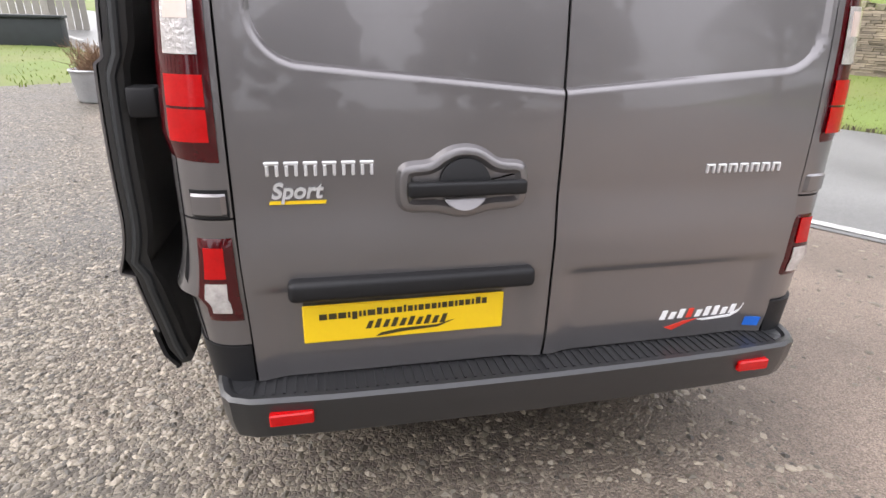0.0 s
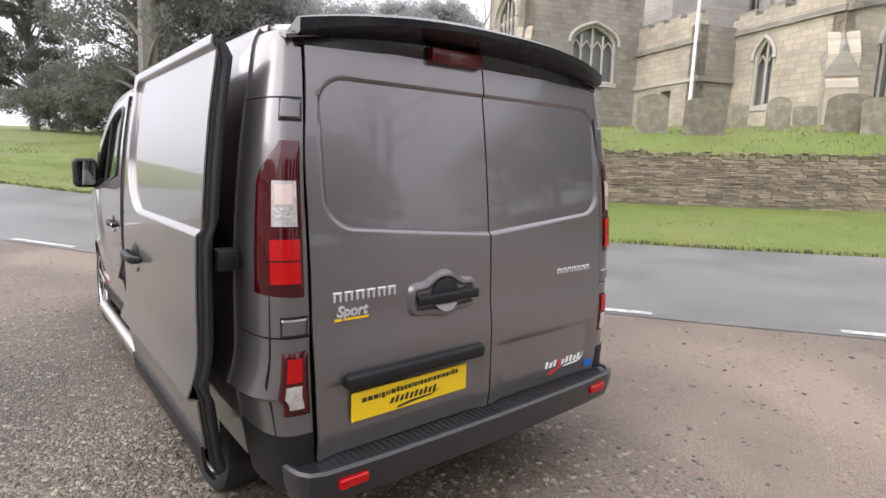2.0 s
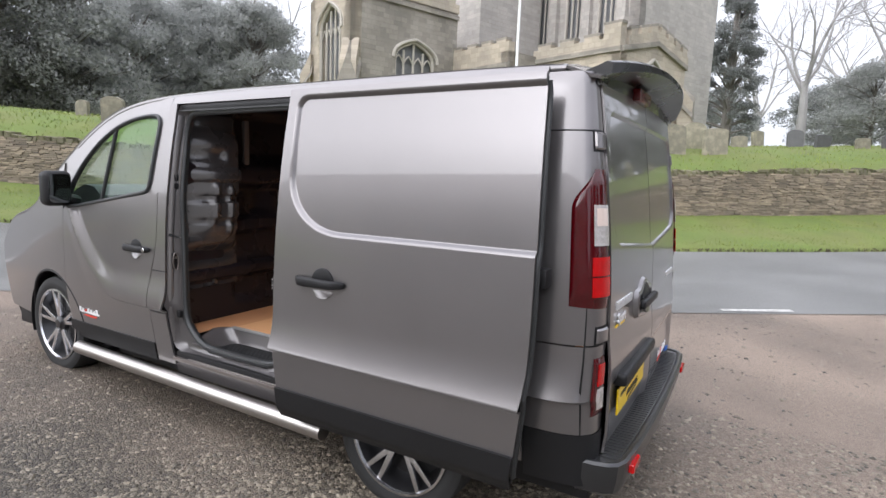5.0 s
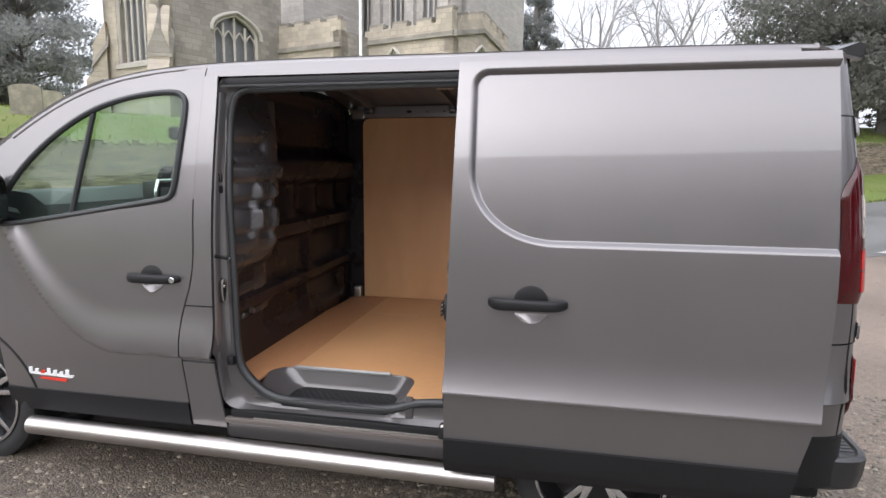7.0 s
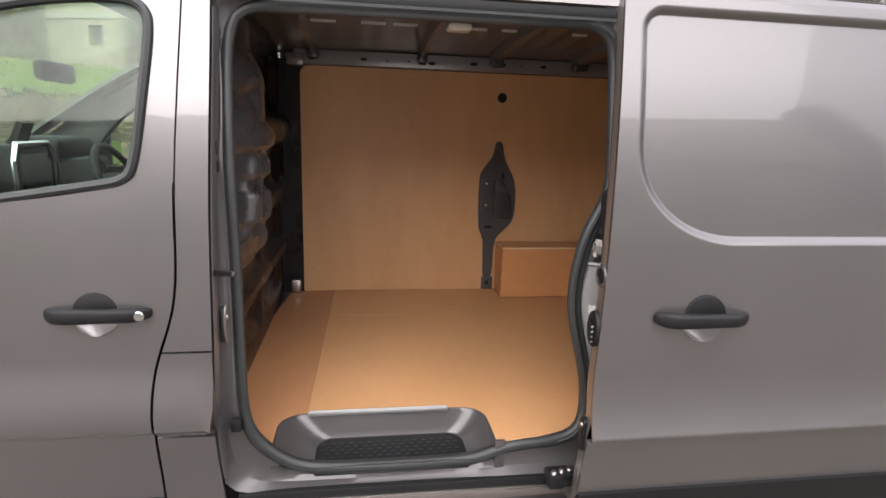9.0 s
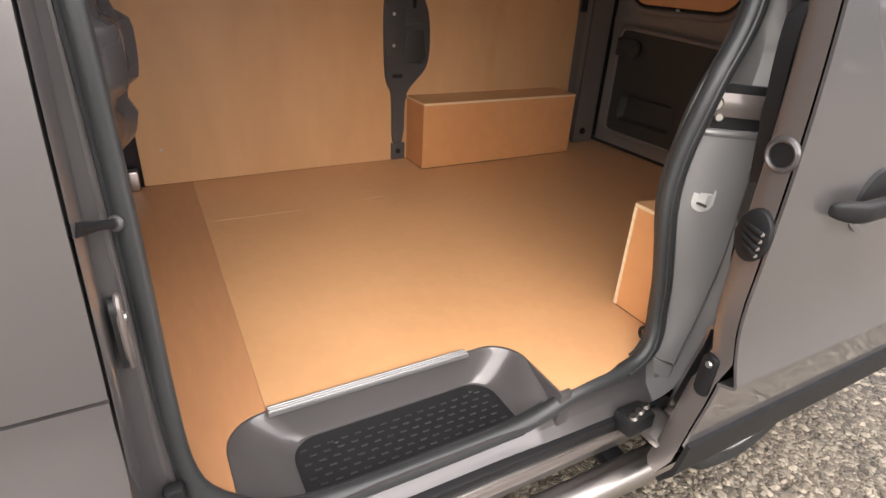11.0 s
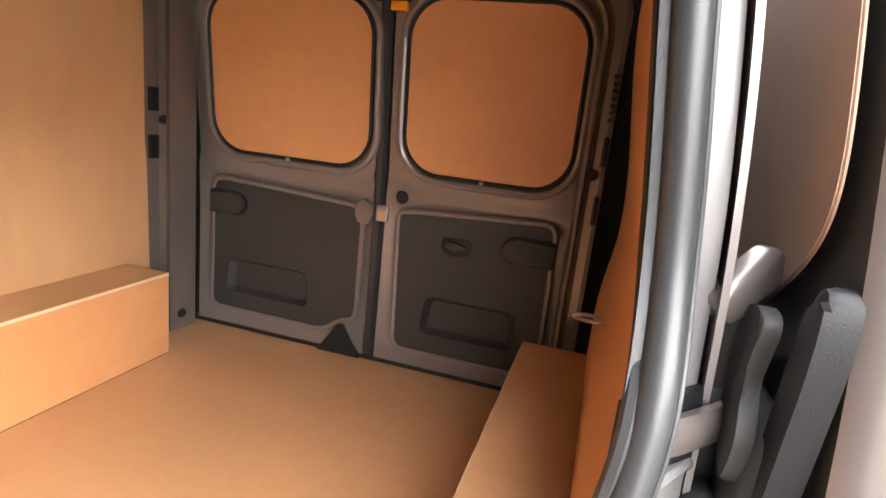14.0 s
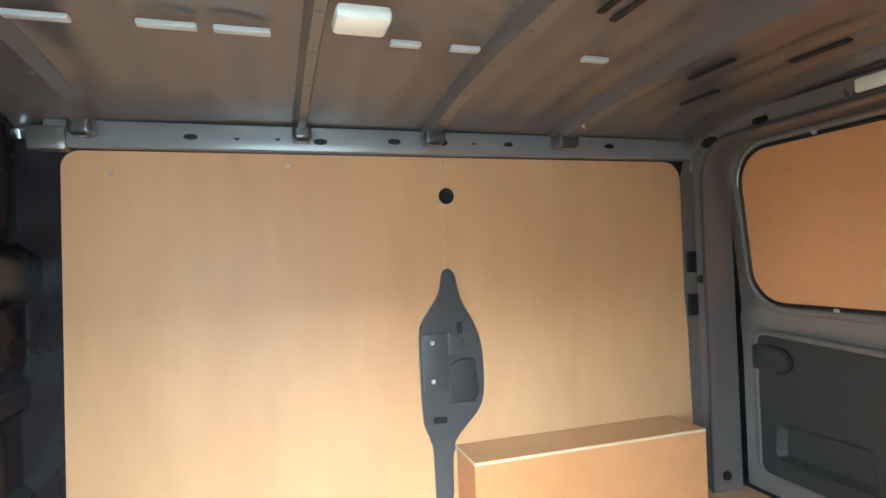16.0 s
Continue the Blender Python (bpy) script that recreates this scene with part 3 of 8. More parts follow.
def masonry(name, colour, second, tone=0.15, **more):
    """Weathered stone laid in courses of uneven blocks with sunk joints."""
    m = paint(name, colour, 0.9, 0, 0, 0.14, 0.9, 9.0, second=second, second_scale=0.55, second_amount=0.8, **more)
    n, l = m.node_tree.nodes, m.node_tree.links
    b = n["Principled BSDF"]
    co, run, z, flat, bond = n.new("ShaderNodeTexCoord"), n.new("ShaderNodeVectorMath"), n.new("ShaderNodeSeparateXYZ"), n.new("ShaderNodeCombineXYZ"), n.new("ShaderNodeTexBrick")
    run.operation = "DOT_PRODUCT"
    run.inputs[1].default_value = tuple(E1 + E2)
    l.new(co.outputs["Object"], run.inputs[0])
    l.new(co.outputs["Object"], z.inputs[0])
    l.new(run.outputs["Value"], flat.inputs["X"])
    l.new(z.outputs["Z"], flat.inputs["Y"])
    l.new(flat.outputs[0], bond.inputs["Vector"])
    bond.offset_frequency, bond.squash_frequency, bond.squash = 2, 3, 0.7
    for key, v in (("Scale", 1.0), ("Mortar Size", 0.012), ("Mortar Smooth", 0.6), ("Bias", 0.0), ("Brick Width", 0.52), ("Row Height", 0.235)):
        bond.inputs[key].default_value = v
    bond.inputs["Color1"].default_value, bond.inputs["Color2"].default_value, bond.inputs["Mortar"].default_value = (1 - tone, 1 - tone, 1 - tone, 1), (1 + tone * 0.5, 1 + tone * 0.46, 1 + tone * 0.4, 1), (0.84, 0.83, 0.82, 1)
    tint = n.new("ShaderNodeVectorMath")
    tint.operation = "MULTIPLY"
    was = b.inputs["Base Color"].links[0].from_socket
    l.new(was, tint.inputs[0])
    l.new(bond.outputs["Color"], tint.inputs[1])
    l.new(tint.outputs["Vector"], b.inputs["Base Color"])
    bump = n.new("ShaderNodeBump")
    bump.invert = True
    bump.inputs["Strength"].default_value, bump.inputs["Distance"].default_value = 0.8, 0.02
    l.new(bond.outputs["Fac"], bump.inputs["Height"])
    l.new(bump.outputs["Normal"], b.inputs["Normal"])
    return m


STONE = masonry("weathered_limestone", (0.47, 0.412, 0.328), (0.36, 0.322, 0.264))
STONE_GREY = masonry("tower_stone_mist_grey", (0.435, 0.41, 0.375), (0.385, 0.365, 0.335), 0.12)
DRESSED = paint("dressed_window_stone", (0.45, 0.42, 0.37), 0.85, 0, 0, 0.12, 2.0, 20.0, bump=0.2, bump_scale=30.0)
# dark stone of the parapets, also painted shade on two side walls
STONE_DARK = masonry("stained_and_shaded_stone", (0.31, 0.285, 0.245), (0.24, 0.222, 0.19), 0.2)
LEADED = paint("dark_leaded_glass", (0.17, 0.175, 0.18), 0.35, 0, 0, 0.2, 5.0, 40.0)


def ch(p, q, z):
    w = C0 + E1 * p + E2 * q
    return (w.x, w.y, z)


def arch(c, w, z0, zs, z1, n=7):
    """A pointed window: centre, width, sill, springing and tip."""
    out = [(c - w / 2, z0), (c + w / 2, z0)]
    for k in range(n + 1):
        a = k / n
        out.append((c + w / 2 * (1 - a ** 1.9), zs + (z1 - zs) * a ** 0.72))
    for k in range(n - 1, -1, -1):
        a = k / n
        out.append((c - w / 2 * (1 - a ** 1.9), zs + (z1 - zs) * a ** 0.72))
    return out


def holed(name, outline, holes, to3, depth, material, parent):
    """A wall with a thickness and openings that go through it."""
    bm = bmesh.new()
    edges = []
    for loop in [outline] + holes:
        vs = [bm.verts.new(to3(a, b, 0)) for a, b in loop]
        edges += [bm.edges.new((vs[i], vs[(i + 1) % len(vs)])) for i in range(len(vs))]
    bmesh.ops.triangle_fill(bm, use_beauty=True, use_dissolve=False, edges=edges)
    ext = bmesh.ops.extrude_face_region(bm, geom=bm.faces[:])
    shift = Vector(to3(0, 0, depth)) - Vector(to3(0, 0, 0))
    bmesh.ops.translate(bm, vec=shift, verts=[e for e in ext["geom"] if isinstance(e, bmesh.types.BMVert)])
    return part(name, bm, material, parent, smooth=False)


def window(parent, c, w, z0, zs, z1, lights, to3):
    """Stone frame, mullions, tracery and dark glass of a pointed window, a little inside the wall."""
    shape = arch(c, w, z0, zs, z1)
    win = part("window", plate(shape, lambda a, b, d: to3(a, b, 0.38 + d), 0.04), LEADED, parent, smooth=False)
    loop = shape + shape[:1]
    part("window_frame", tube([to3(a, b, 0.12) for a, b in loop], 0.10, 6, False), DRESSED, win, smooth=False)
    part("hood_mould", tube([to3(c + (a - c) * 1.14, b + 0.10, -0.05) for a, b in shape[2:]], 0.085, 6), DRESSED, win, smooth=False)
    for k in range(1, lights):
        x = c - w / 2 + w * k / lights
        t = 1 - abs(x - c) / (w / 2)
        zt = zs + (z1 - zs) * (1 - (1 - t) ** 1.3) * 0.93
        part("mullion", tube([to3(x, z0, 0.2), to3(x, zt, 0.2)], 0.065, 6), DRESSED, win, smooth=False)
    zc = zs - (z1 - zs) * 0.12
    for k in range(lights):
        x0, x1 = c - w / 2 + w * k / lights, c - w / 2 + w * (k + 1) / lights
        part("tracery", tube([to3(x0, zc, 0.2), to3((x0 * 3 + x1) / 4, zc + 0.26, 0.2), to3((x0 + x1) / 2, zc + 0.42, 0.2), to3((x0 + x1 * 3) / 4, zc + 0.26, 0.2), to3(x1, zc, 0.2)], 0.045, 5), DRESSED, win, smooth=False)
    part("sill", plate([(c - w / 2 - 0.15, z0 - 0.2), (c + w / 2 + 0.15, z0 - 0.2), (c + w / 2 + 0.15, z0), (c - w / 2 - 0.15, z0)], lambda a, b, d: to3(a, b, -0.06 + d), 0.2), DRESSED, win, smooth=False)
    return win


def course(parent, path, h=0.22, out=0.12, material=None):
    """A projecting string course along points."""
    bm = bmesh.new()
    for a, b in zip(path, path[1:]):
        d = (Vector(b) - Vector(a))
        side = Vector((d.y, -d.x, 0)).normalized() * out
        p = [Vector(a), Vector(b)]
        vs = [bm.verts.new(x + side * s + Vector((0, 0, zz))) for x in p for s, zz in ((-1, 0), (1, 0), (1, h), (-1, h * 1.3))]
        for k in range(4):
            bm.faces.new((vs[k], vs[(k + 1) % 4], vs[4 + (k + 1) % 4], vs[4 + k]))
        bm.faces.new(vs[:4])
        bm.faces.new(vs[4:][::-1])
    return part("string_course", bm, material or STONE_DARK, parent, smooth=False)


def battlement(parent, a, b, h, w, gap, thick, material=STONE, base=0.45):
    """A parapet with merlons between two points at its foot."""
    A, B = Vector(a), Vector(b)
    d = B - A
    flat = Vector((d.x, d.y, 0))
    side = Vector((flat.y, -flat.x, 0)).normalized() * thick / 2
    n = max(1, int(round(flat.length / (w + gap))))

    def block(t0, t1, z0, z1, name, mat):
        bm = bmesh.new()
        p0, p1 = A + d * t0, A + d * t1
        vs = [bm.verts.new(p + side * s + Vector((0, 0, z))) for p in (p0, p1) for s, z in ((-1, z0), (1, z0), (1, z1), (-1, z1))]
        for k in range(4):
            bm.faces.new((vs[k], vs[(k + 1) % 4], vs[4 + (k + 1) % 4], vs[4 + k]))
        bm.faces.new(vs[:4])
        bm.faces.new(vs[4:][::-1])
        return part(name, bm, mat, parent, smooth=False)
    block(0, 1, 0, base, "parapet", material)
    for k in range(n):
        t0 = (k + 0.5 - 0.5 * w / (w + gap)) / n
        t1 = t0 + w / (w + gap) / n
        block(t0, t1, base, h, "merlon", material)
        block(t0 - 0.05 / flat.length, t1 + 0.05 / flat.length, h, h + 0.12, "coping", STONE_DARK)


def buttress(parent, p, q, dp, dq, w, z0, z1, depth, material=STONE):
    """A stepped buttress at (p, q), out along (dp, dq), with a sloping gablet."""
    k = math.hypot(dp, dq)
    dp, dq = dp / k, dq / k
    sp, sq = -dq, dp
    bm = bmesh.new()
    prof = [(0, z0), (depth, z0), (depth, z0 + (z1 - z0) * 0.52), (depth * 0.62, z0 + (z1 - z0) * 0.60), (depth * 0.62, z0 + (z1 - z0) * 0.80), (0, z1)]
    for s in (-w / 2, w / 2):
        for d, z in prof:
            bm.verts.new(ch(p + dp * d + sp * s, q + dq * d + sq * s, z))
    bm.verts.ensure_lookup_table()
    n = len(prof)
    bm.faces.new([bm.verts[i] for i in range(n)])
    bm.faces.new([bm.verts[n + i] for i in range(n)][::-1])
    for i in range(n):
        bm.faces.new((bm.verts[i], bm.verts[(i + 1) % n], bm.verts[n + (i + 1) % n], bm.verts[n + i]))
    ob = part("buttress", bm, material, parent, smooth=False)
    bm = bmesh.new()
    for s in (-w / 2 - 0.12, 0, w / 2 + 0.12):
        for d, z in ((depth * 0.66, z0 + (z1 - z0) * (0.62 if s else 0.86)), (-0.1, z0 + (z1 - z0) * (0.80 if s else 1.04))):
            bm.verts.new(ch(p + dp * d + sp * s, q + dq * d + sq * s, z))
    bm.verts.ensure_lookup_table()
    v = bm.verts
    for f in ((0, 1, 3, 2), (2, 3, 5, 4), (0, 2, 4), (1, 3, 5)):
        bm.faces.new([v[i] for i in f])
    part("gablet", bm, STONE_DARK, ob, smooth=False)


church = empty("church", None, "weathered limestone parish church with battlements and traceried windows", "church")
ZB = 2.2
# chapel: lancet wall and gabled end
holed("wall", [(0, ZB), (5.2, ZB), (5.2, 7.5), (0, 7.5)], [arch(3.4, 0.95, 4.25, 6.1, 7.05)], lambda a, b, d: ch(a, d, b), 0.5, STONE, church)
window(church, 3.4, 0.95, 4.25, 6.1, 7.05, 2, lambda a, b, d: ch(a, d, b))
holed("wall", [(0.0, ZB), (5.9, ZB), (5.9, 7.4), (2.95, 8.15), (0.0, 7.5)], [arch(2.75, 1.5, 4.2, 6.3, 7.35)], lambda a, b, d: ch(d, a, b), 0.5, STONE, church)
window(church, 2.75, 1.5, 4.2, 6.3, 7.35, 3, lambda a, b, d: ch(d, a, b))
course(church, [ch(5.2, -0.02, 7.42), ch(-0.02, -0.02, 7.42)])
course(church, [ch(-0.02, 0, 7.42), ch(-0.02, 2.95, 8.12), ch(-0.02, 5.9, 7.4)])
battlement(church, ch(5.2, 0.15, 7.65), ch(0.9, 0.15, 7.65), 0.62, 0.75, 0.55, 0.4)
battlement(church, ch(0.9, 0.1, 7.65), ch(0, 0.1, 7.65), 1.0, 0.9, 0.02, 0.45, STONE, 0.6)
battlement(church, ch(0.1, 0.4, 7.7), ch(0.1, 2.95, 8.35), 0.72, 0.5, 0.3, 0.4)
battlement(church, ch(0.1, 2.95, 8.35), ch(0.1, 5.9, 7.6), 0.72, 0.5, 0.3, 0.4)
buttress(church, 0.1, 0.1, -1, -1, 1.0, ZB, 6.7, 1.25)
buttress(church, 0.0, 5.6, -1, 0.4, 0.9, ZB, 6.6, 1.1)
part("roof", loft([[ch(0.4, 0.5, 7.6), ch(5.2, 0.5, 7.6)], [ch(0.4, 2.95, 8.5), ch(5.2, 2.95, 8.5)], [ch(0.4, 5.6, 7.5), ch(5.2, 5.6, 7.5)]], False), STONE_DARK, church, smooth=False)
# aisle in front of it, with its blind end
holed("wall", [(5.0, ZB), (9.4, ZB), (9.4, 7.8), (5.0, 7.8)], [[(6.5, 4.3), (7.2, 4.3), (7.2, 5.1), (6.5, 5.1)]], lambda a, b, d: ch(a, -2.1 + d, b), 0.5, STONE, church)
part("niche", plate([(6.4, 4.2), (7.3, 4.2), (7.3, 5.2), (6.4, 5.2)], lambda a, b, d: ch(a, -1.7 + d, b), 0.1), LEADED, church, smooth=False)
# blind end turned from the light, its shade put into the stone colour
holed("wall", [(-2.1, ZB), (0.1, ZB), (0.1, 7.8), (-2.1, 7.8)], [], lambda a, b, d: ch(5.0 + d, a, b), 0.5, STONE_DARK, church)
course(church, [ch(9.4, -2.12, 7.0), ch(4.98, -2.12, 7.0)])
course(church, [ch(4.98, -2.1, 5.35), ch(4.98, 0.1, 5.35)])
course(church, [ch(9.4, -2.12, 5.35), ch(4.98, -2.12, 5.35)], 0.16, 0.08, DRESSED)
battlement(church, ch(9.4, -1.9, 7.8), ch(5.0, -1.9, 7.8), 0.55, 0.7, 0.5, 0.4)
# transept: traceried end, and a side with shade painted into its stone
holed("wall", [(9.2, ZB), (13.4, ZB), (13.4, 10.2), (11.3, 11.6), (9.2, 10.3)], [arch(11.25, 2.3, 5.7, 8.4, 9.8)], lambda a, b, d: ch(a, -8.6 + d, b), 0.6, STONE, church)
window(church, 11.25, 2.3, 5.7, 8.4, 9.8, 5, lambda a, b, d: ch(a, -8.6 + d, b))
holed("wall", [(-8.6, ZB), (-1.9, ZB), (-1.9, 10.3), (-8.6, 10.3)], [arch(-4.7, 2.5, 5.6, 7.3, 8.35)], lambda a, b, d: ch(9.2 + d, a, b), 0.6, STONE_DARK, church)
window(church, -4.7, 2.5, 5.6, 7.3, 8.35, 4, lambda a, b, d: ch(9.2 + d, a, b))
holed("wall", [(-8.6, ZB), (6, ZB), (6, 10.3), (-8.6, 10.3)], [], lambda a, b, d: ch(13.4 - d, a, b), 0.6, STONE, church)
course(church, [ch(9.18, -8.6, 9.95), ch(9.18, -1.9, 9.95)])
battlement(church, ch(9.3, -8.4, 10.3), ch(9.3, -1.9, 10.3), 0.95, 0.75, 0.6, 0.4)
battlement(church, ch(9.2, -8.4, 10.5), ch(11.3, -8.4, 11.8), 0.8, 0.55, 0.4, 0.4)
battlement(church, ch(11.3, -8.4, 11.8), ch(13.4, -8.4, 10.5), 0.8, 0.55, 0.4, 0.4)
buttress(church, 9.3, -8.5, -1, -1, 0.8, ZB, 7.9, 0.9)
buttress(church, 13.3, -8.5, 1, -1, 0.8, ZB, 7.6, 0.9)
# tall nave and tower behind, the mist's grey painted into their stone
holed("wall", [(3.0, ZB), (16.0, ZB), (16.0, 16.5), (3.0, 16.5)], [arch(5.2, 1.2, 9.4, 13.0, 14.2), arch(7.6, 1.2, 9.4, 13.0, 14.2), arch(10.2, 1.2, 9.4, 13.0, 14.2)], lambda a, b, d: ch(a, 6.0 + d, b), 0.6, STONE_GREY, church)
for c in (5.2, 7.6, 10.2):
    window(church, c, 1.2, 9.4, 13.0, 14.2, 3, lambda a, b, d: ch(a, 6.0 + d, b))
holed("wall", [(6, ZB), (15, ZB), (15, 16.5), (6, 16.5)], [], lambda a, b, d: ch(3.0 + d, a, b), 0.6, STONE_GREY, church)
for c in (4.0, 6.4, 8.9, 11.6):
    part("pier", plate([(c - 0.28, 8), (c + 0.28, 8), (c + 0.28, 16.5), (c - 0.28, 16.5)], lambda a, b, d: ch(a, 5.65 + d, b), 0.4), STONE_GREY, church, smooth=False)
part("tower", box(-2.6, 2.6, -2.6, 2.6, 2, 21), STONE_GREY, church, smooth=False).matrix_basis = Matrix.Translation(ch(12.5, 3.0, 0)) @ pose(0, 0, 0, 0, 0, 70)

# ---- gravestones and flagpole ----
LICHEN = paint("lichened_gravestone", (0.215, 0.20, 0.150), 0.9, 0, 0, 0.25, 3.0, 30.0, bump=0.5, bump_scale=40.0, random_ob=0.5, second=(0.33, 0.30, 0.22), second_scale=5.0, second_amount=0.8)
DARKSTONE = paint("dark_gravestone", (0.10, 0.10, 0.10), 0.7, 0, 0, 0.25, 4.0, 30.0, bump=0.3, bump_scale=40.0, random_ob=0.4)


def gravestone(x, y, w, h, top, turn, lean, material, label):
    pts = [(-w / 2, -0.2), (w / 2, -0.2), (w / 2, h * 0.8)]
    for k in range(1, 12):
        a = math.pi * k / 12
        r = 0.2 * h * top
        pts.append((w / 2 * math.cos(a), h * 0.8 + r * math.sin(a) ** (1.0 if k % 2 else 1.1)))
    pts.append((-w / 2, h * 0.8))
    ob = part("gravestone", plate(pts, lambda a, b, d: (a, d - 0.06, b), 0.13, 0.015), material, None, smooth=False)
    u, v = uv_of(x, y)
    ob.matrix_basis = pose(x, y, land(u, v) - 0.02, lean, lean * 0.6, turn)
    return tagged(ob, label, "gravestone", "churchyard gravestones")


gravestone(11.79, 6.49, 0.77, 1.05, 0.9, 118, 3, LICHEN, "rounded lichened gravestone leaning in the grass")
gravestone(12.29, 5.40, 0.97, 1.02, 0.6, 126, -4, LICHEN, "weathered limestone headstone with a curved top")
gravestone(13.99, 4.33, 0.55, 0.84, 1.1, 110, 1.5, LICHEN, "old mossy headstone in the churchyard")
gravestone(15.90, 4.37, 0.57, 0.70, 0.3, 130, 5, LICHEN, "rounded lichened gravestone leaning in the grass")
gravestone(14.34, 2.94, 0.93, 0.95, 0.9, 118, -2, LICHEN, "weathered limestone headstone with a curved top")
gravestone(14.36, 2.20, 0.92, 0.97, 0.6, 126, 3, LICHEN, "old mossy headstone in the churchyard")
gravestone(16.07, 1.82, 0.65, 0.83, 1.1, 110, -4, LICHEN, "rounded lichened gravestone leaning in the grass")
gravestone(15.23, 1.10, 0.75, 0.90, 0.3, 130, 1.5, LICHEN, "weathered limestone headstone with a curved top")
gravestone(17.99, 0.61, 0.50, 0.43, 0.9, 118, 5, LICHEN, "old mossy headstone in the churchyard")
gravestone(14.52, 5.69, 0.70, 0.77, 0.6, 126, -2, LICHEN, "rounded lichened gravestone leaning in the grass")
gravestone(19.43, -0.98, 0.49, 0.61, 1.1, 110, 3, DARKSTONE, "low dark gravestone standing in the grass")
gravestone(19.72, -1.75, 0.53, 0.53, 0.3, 130, -4, DARKSTONE, "low dark gravestone standing in the grass")
gravestone(19.62, -2.85, 0.43, 0.39, 0.9, 118, 1.5, LICHEN, "rounded lichened gravestone leaning in the grass")
gravestone(20.18, -3.67, 0.59, 0.52, 0.6, 126, 5, DARKSTONE, "low dark gravestone standing in the grass")
gravestone(21.34, -4.66, 0.53, 0.74, 1.1, 110, -2, LICHEN, "old mossy headstone in the churchyard")
gravestone(21.08, 0.16, 0.45, 0.71, 0.3, 130, 3, LICHEN, "rounded lichened gravestone leaning in the grass")
gravestone(5.72, 15.03, 0.61, 0.79, 0.9, 118, -4, LICHEN, "weathered limestone headstone with a curved top")
gravestone(7.48, 12.63, 0.59, 0.76, 0.6, 126, 1.5, LICHEN, "old mossy headstone in the churchyard")
gravestone(6.21, 17.52, 0.40, 0.48, 1.1, 110, 5, LICHEN, "rounded lichened gravestone leaning in the grass")
gravestone(9.32, 13.84, 0.44, 0.59, 0.3, 130, -2, LICHEN, "weathered limestone headstone with a curved top")

flagpole = empty("flagpole", pose(16.8, 8.2, 2.5), "slim white flagpole in the churchyard", "flagpole")
WHITE_PAINT = paint("white_gloss_paint", (0.80, 0.80, 0.80), 0.35, 0, 0, 0.05)
part("pole", tube([(0, 0, -0.2), (0, 0, 5), (0, 0, 11)], [0.06, 0.05, 0.035], 10), WHITE_PAINT, flagpole)
part("base", box(-0.18, 0.18, -0.18, 0.18, -0.25, 0.12, 0.02), STONE_DARK, flagpole)

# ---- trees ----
# leaf colours paled in steps to paint in the mist over the trees
MIST_PALED = leaf_mat("evergreen_leaves_mist_painted", (0.40, 0.41, 0.39), 0.2)
YEW = leaf_mat("evergreen_leaves_part_paled", (0.185, 0.190, 0.165), 0.25)
FAR_GREEN = leaf_mat("conifer_needles_mist_painted", (0.25, 0.26, 0.25), 0.2)
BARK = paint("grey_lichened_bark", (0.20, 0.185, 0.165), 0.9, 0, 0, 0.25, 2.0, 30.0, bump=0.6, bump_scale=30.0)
# far bark paled the same way, mist put into its colour
FAR_BARK = paint("bare_branches_mist_painted", (0.33, 0.32, 0.31), 0.9, 0, 0, 0.15, 1.0, 10.0)


def limb_mesh(paths, sides=6):
    bm = bmesh.new()
    for pts, r in paths:
        add_tube(bm, pts, r, sides, True)
    return bm


def branch(start, way, length, r, depth, out, spread, droop, rg):
    """Grows one limb and, from it, its own smaller limbs."""
    pts, rad, p, d = [start], [r], Vector(start), Vector(way).normalized()
    n = 5 if depth > 1 else 4
    for k in range(n):
        d = (d + Vector((rg.normal() * 0.16, rg.normal() * 0.16, rg.normal() * 0.10 + droop))).normalized()
        p = p + d * length / n
        pts.append(tuple(p))
        rad.append(r * (1 - 0.72 * (k + 1) / n))
    out.append((pts, rad))
    if depth == 0:
        return
    kids = 4 if depth > 1 else 5
    for k in range(kids):
        t = 0.35 + 0.65 * (k + rg.random()) / kids
        i = min(int(t * n), n - 1)
        q = Vector(pts[i]).lerp(Vector(pts[i + 1]), t * n - i)
        side = Vector((rg.normal(), rg.normal(), rg.normal() * 0.5 + 0.35)).normalized()
        branch(tuple(q), (d * 0.7 + side * spread).normalized(), length * (0.45 + 0.25 * rg.random()), rad[i] * 0.6, depth - 1, out, spread, droop, rg)


def bare_tree(x, y, height, seed, label, material=None, name="bare_tree"):
    rg = np.random.default_rng(seed)
    tree = empty(name, pose(x, y, land(*uv_of(x, y)) - 0.1, 0, 0, seed * 40), label, "tree")
    out = []
    trunk = height * 0.36
    part("trunk", tube([(0, 0, 0), (0.05, 0.02, trunk * 0.5), (0, 0.1, trunk)], [height * 0.030, height * 0.022, height * 0.017], 10), material or BARK, tree)
    for k in range(6):
        a = 6.283 * k / 6 + rg.random()
        branch((0, 0.08, trunk * (0.72 + 0.28 * k / 6)), (math.cos(a) * 0.55, math.sin(a) * 0.55, 1.0), height * (0.42 + 0.18 * rg.random()), height * 0.011, 3, out, 0.8, 0.02, rg)
    part("crown", limb_mesh(out, 4), material or BARK, tree, smooth=False)
    return tree


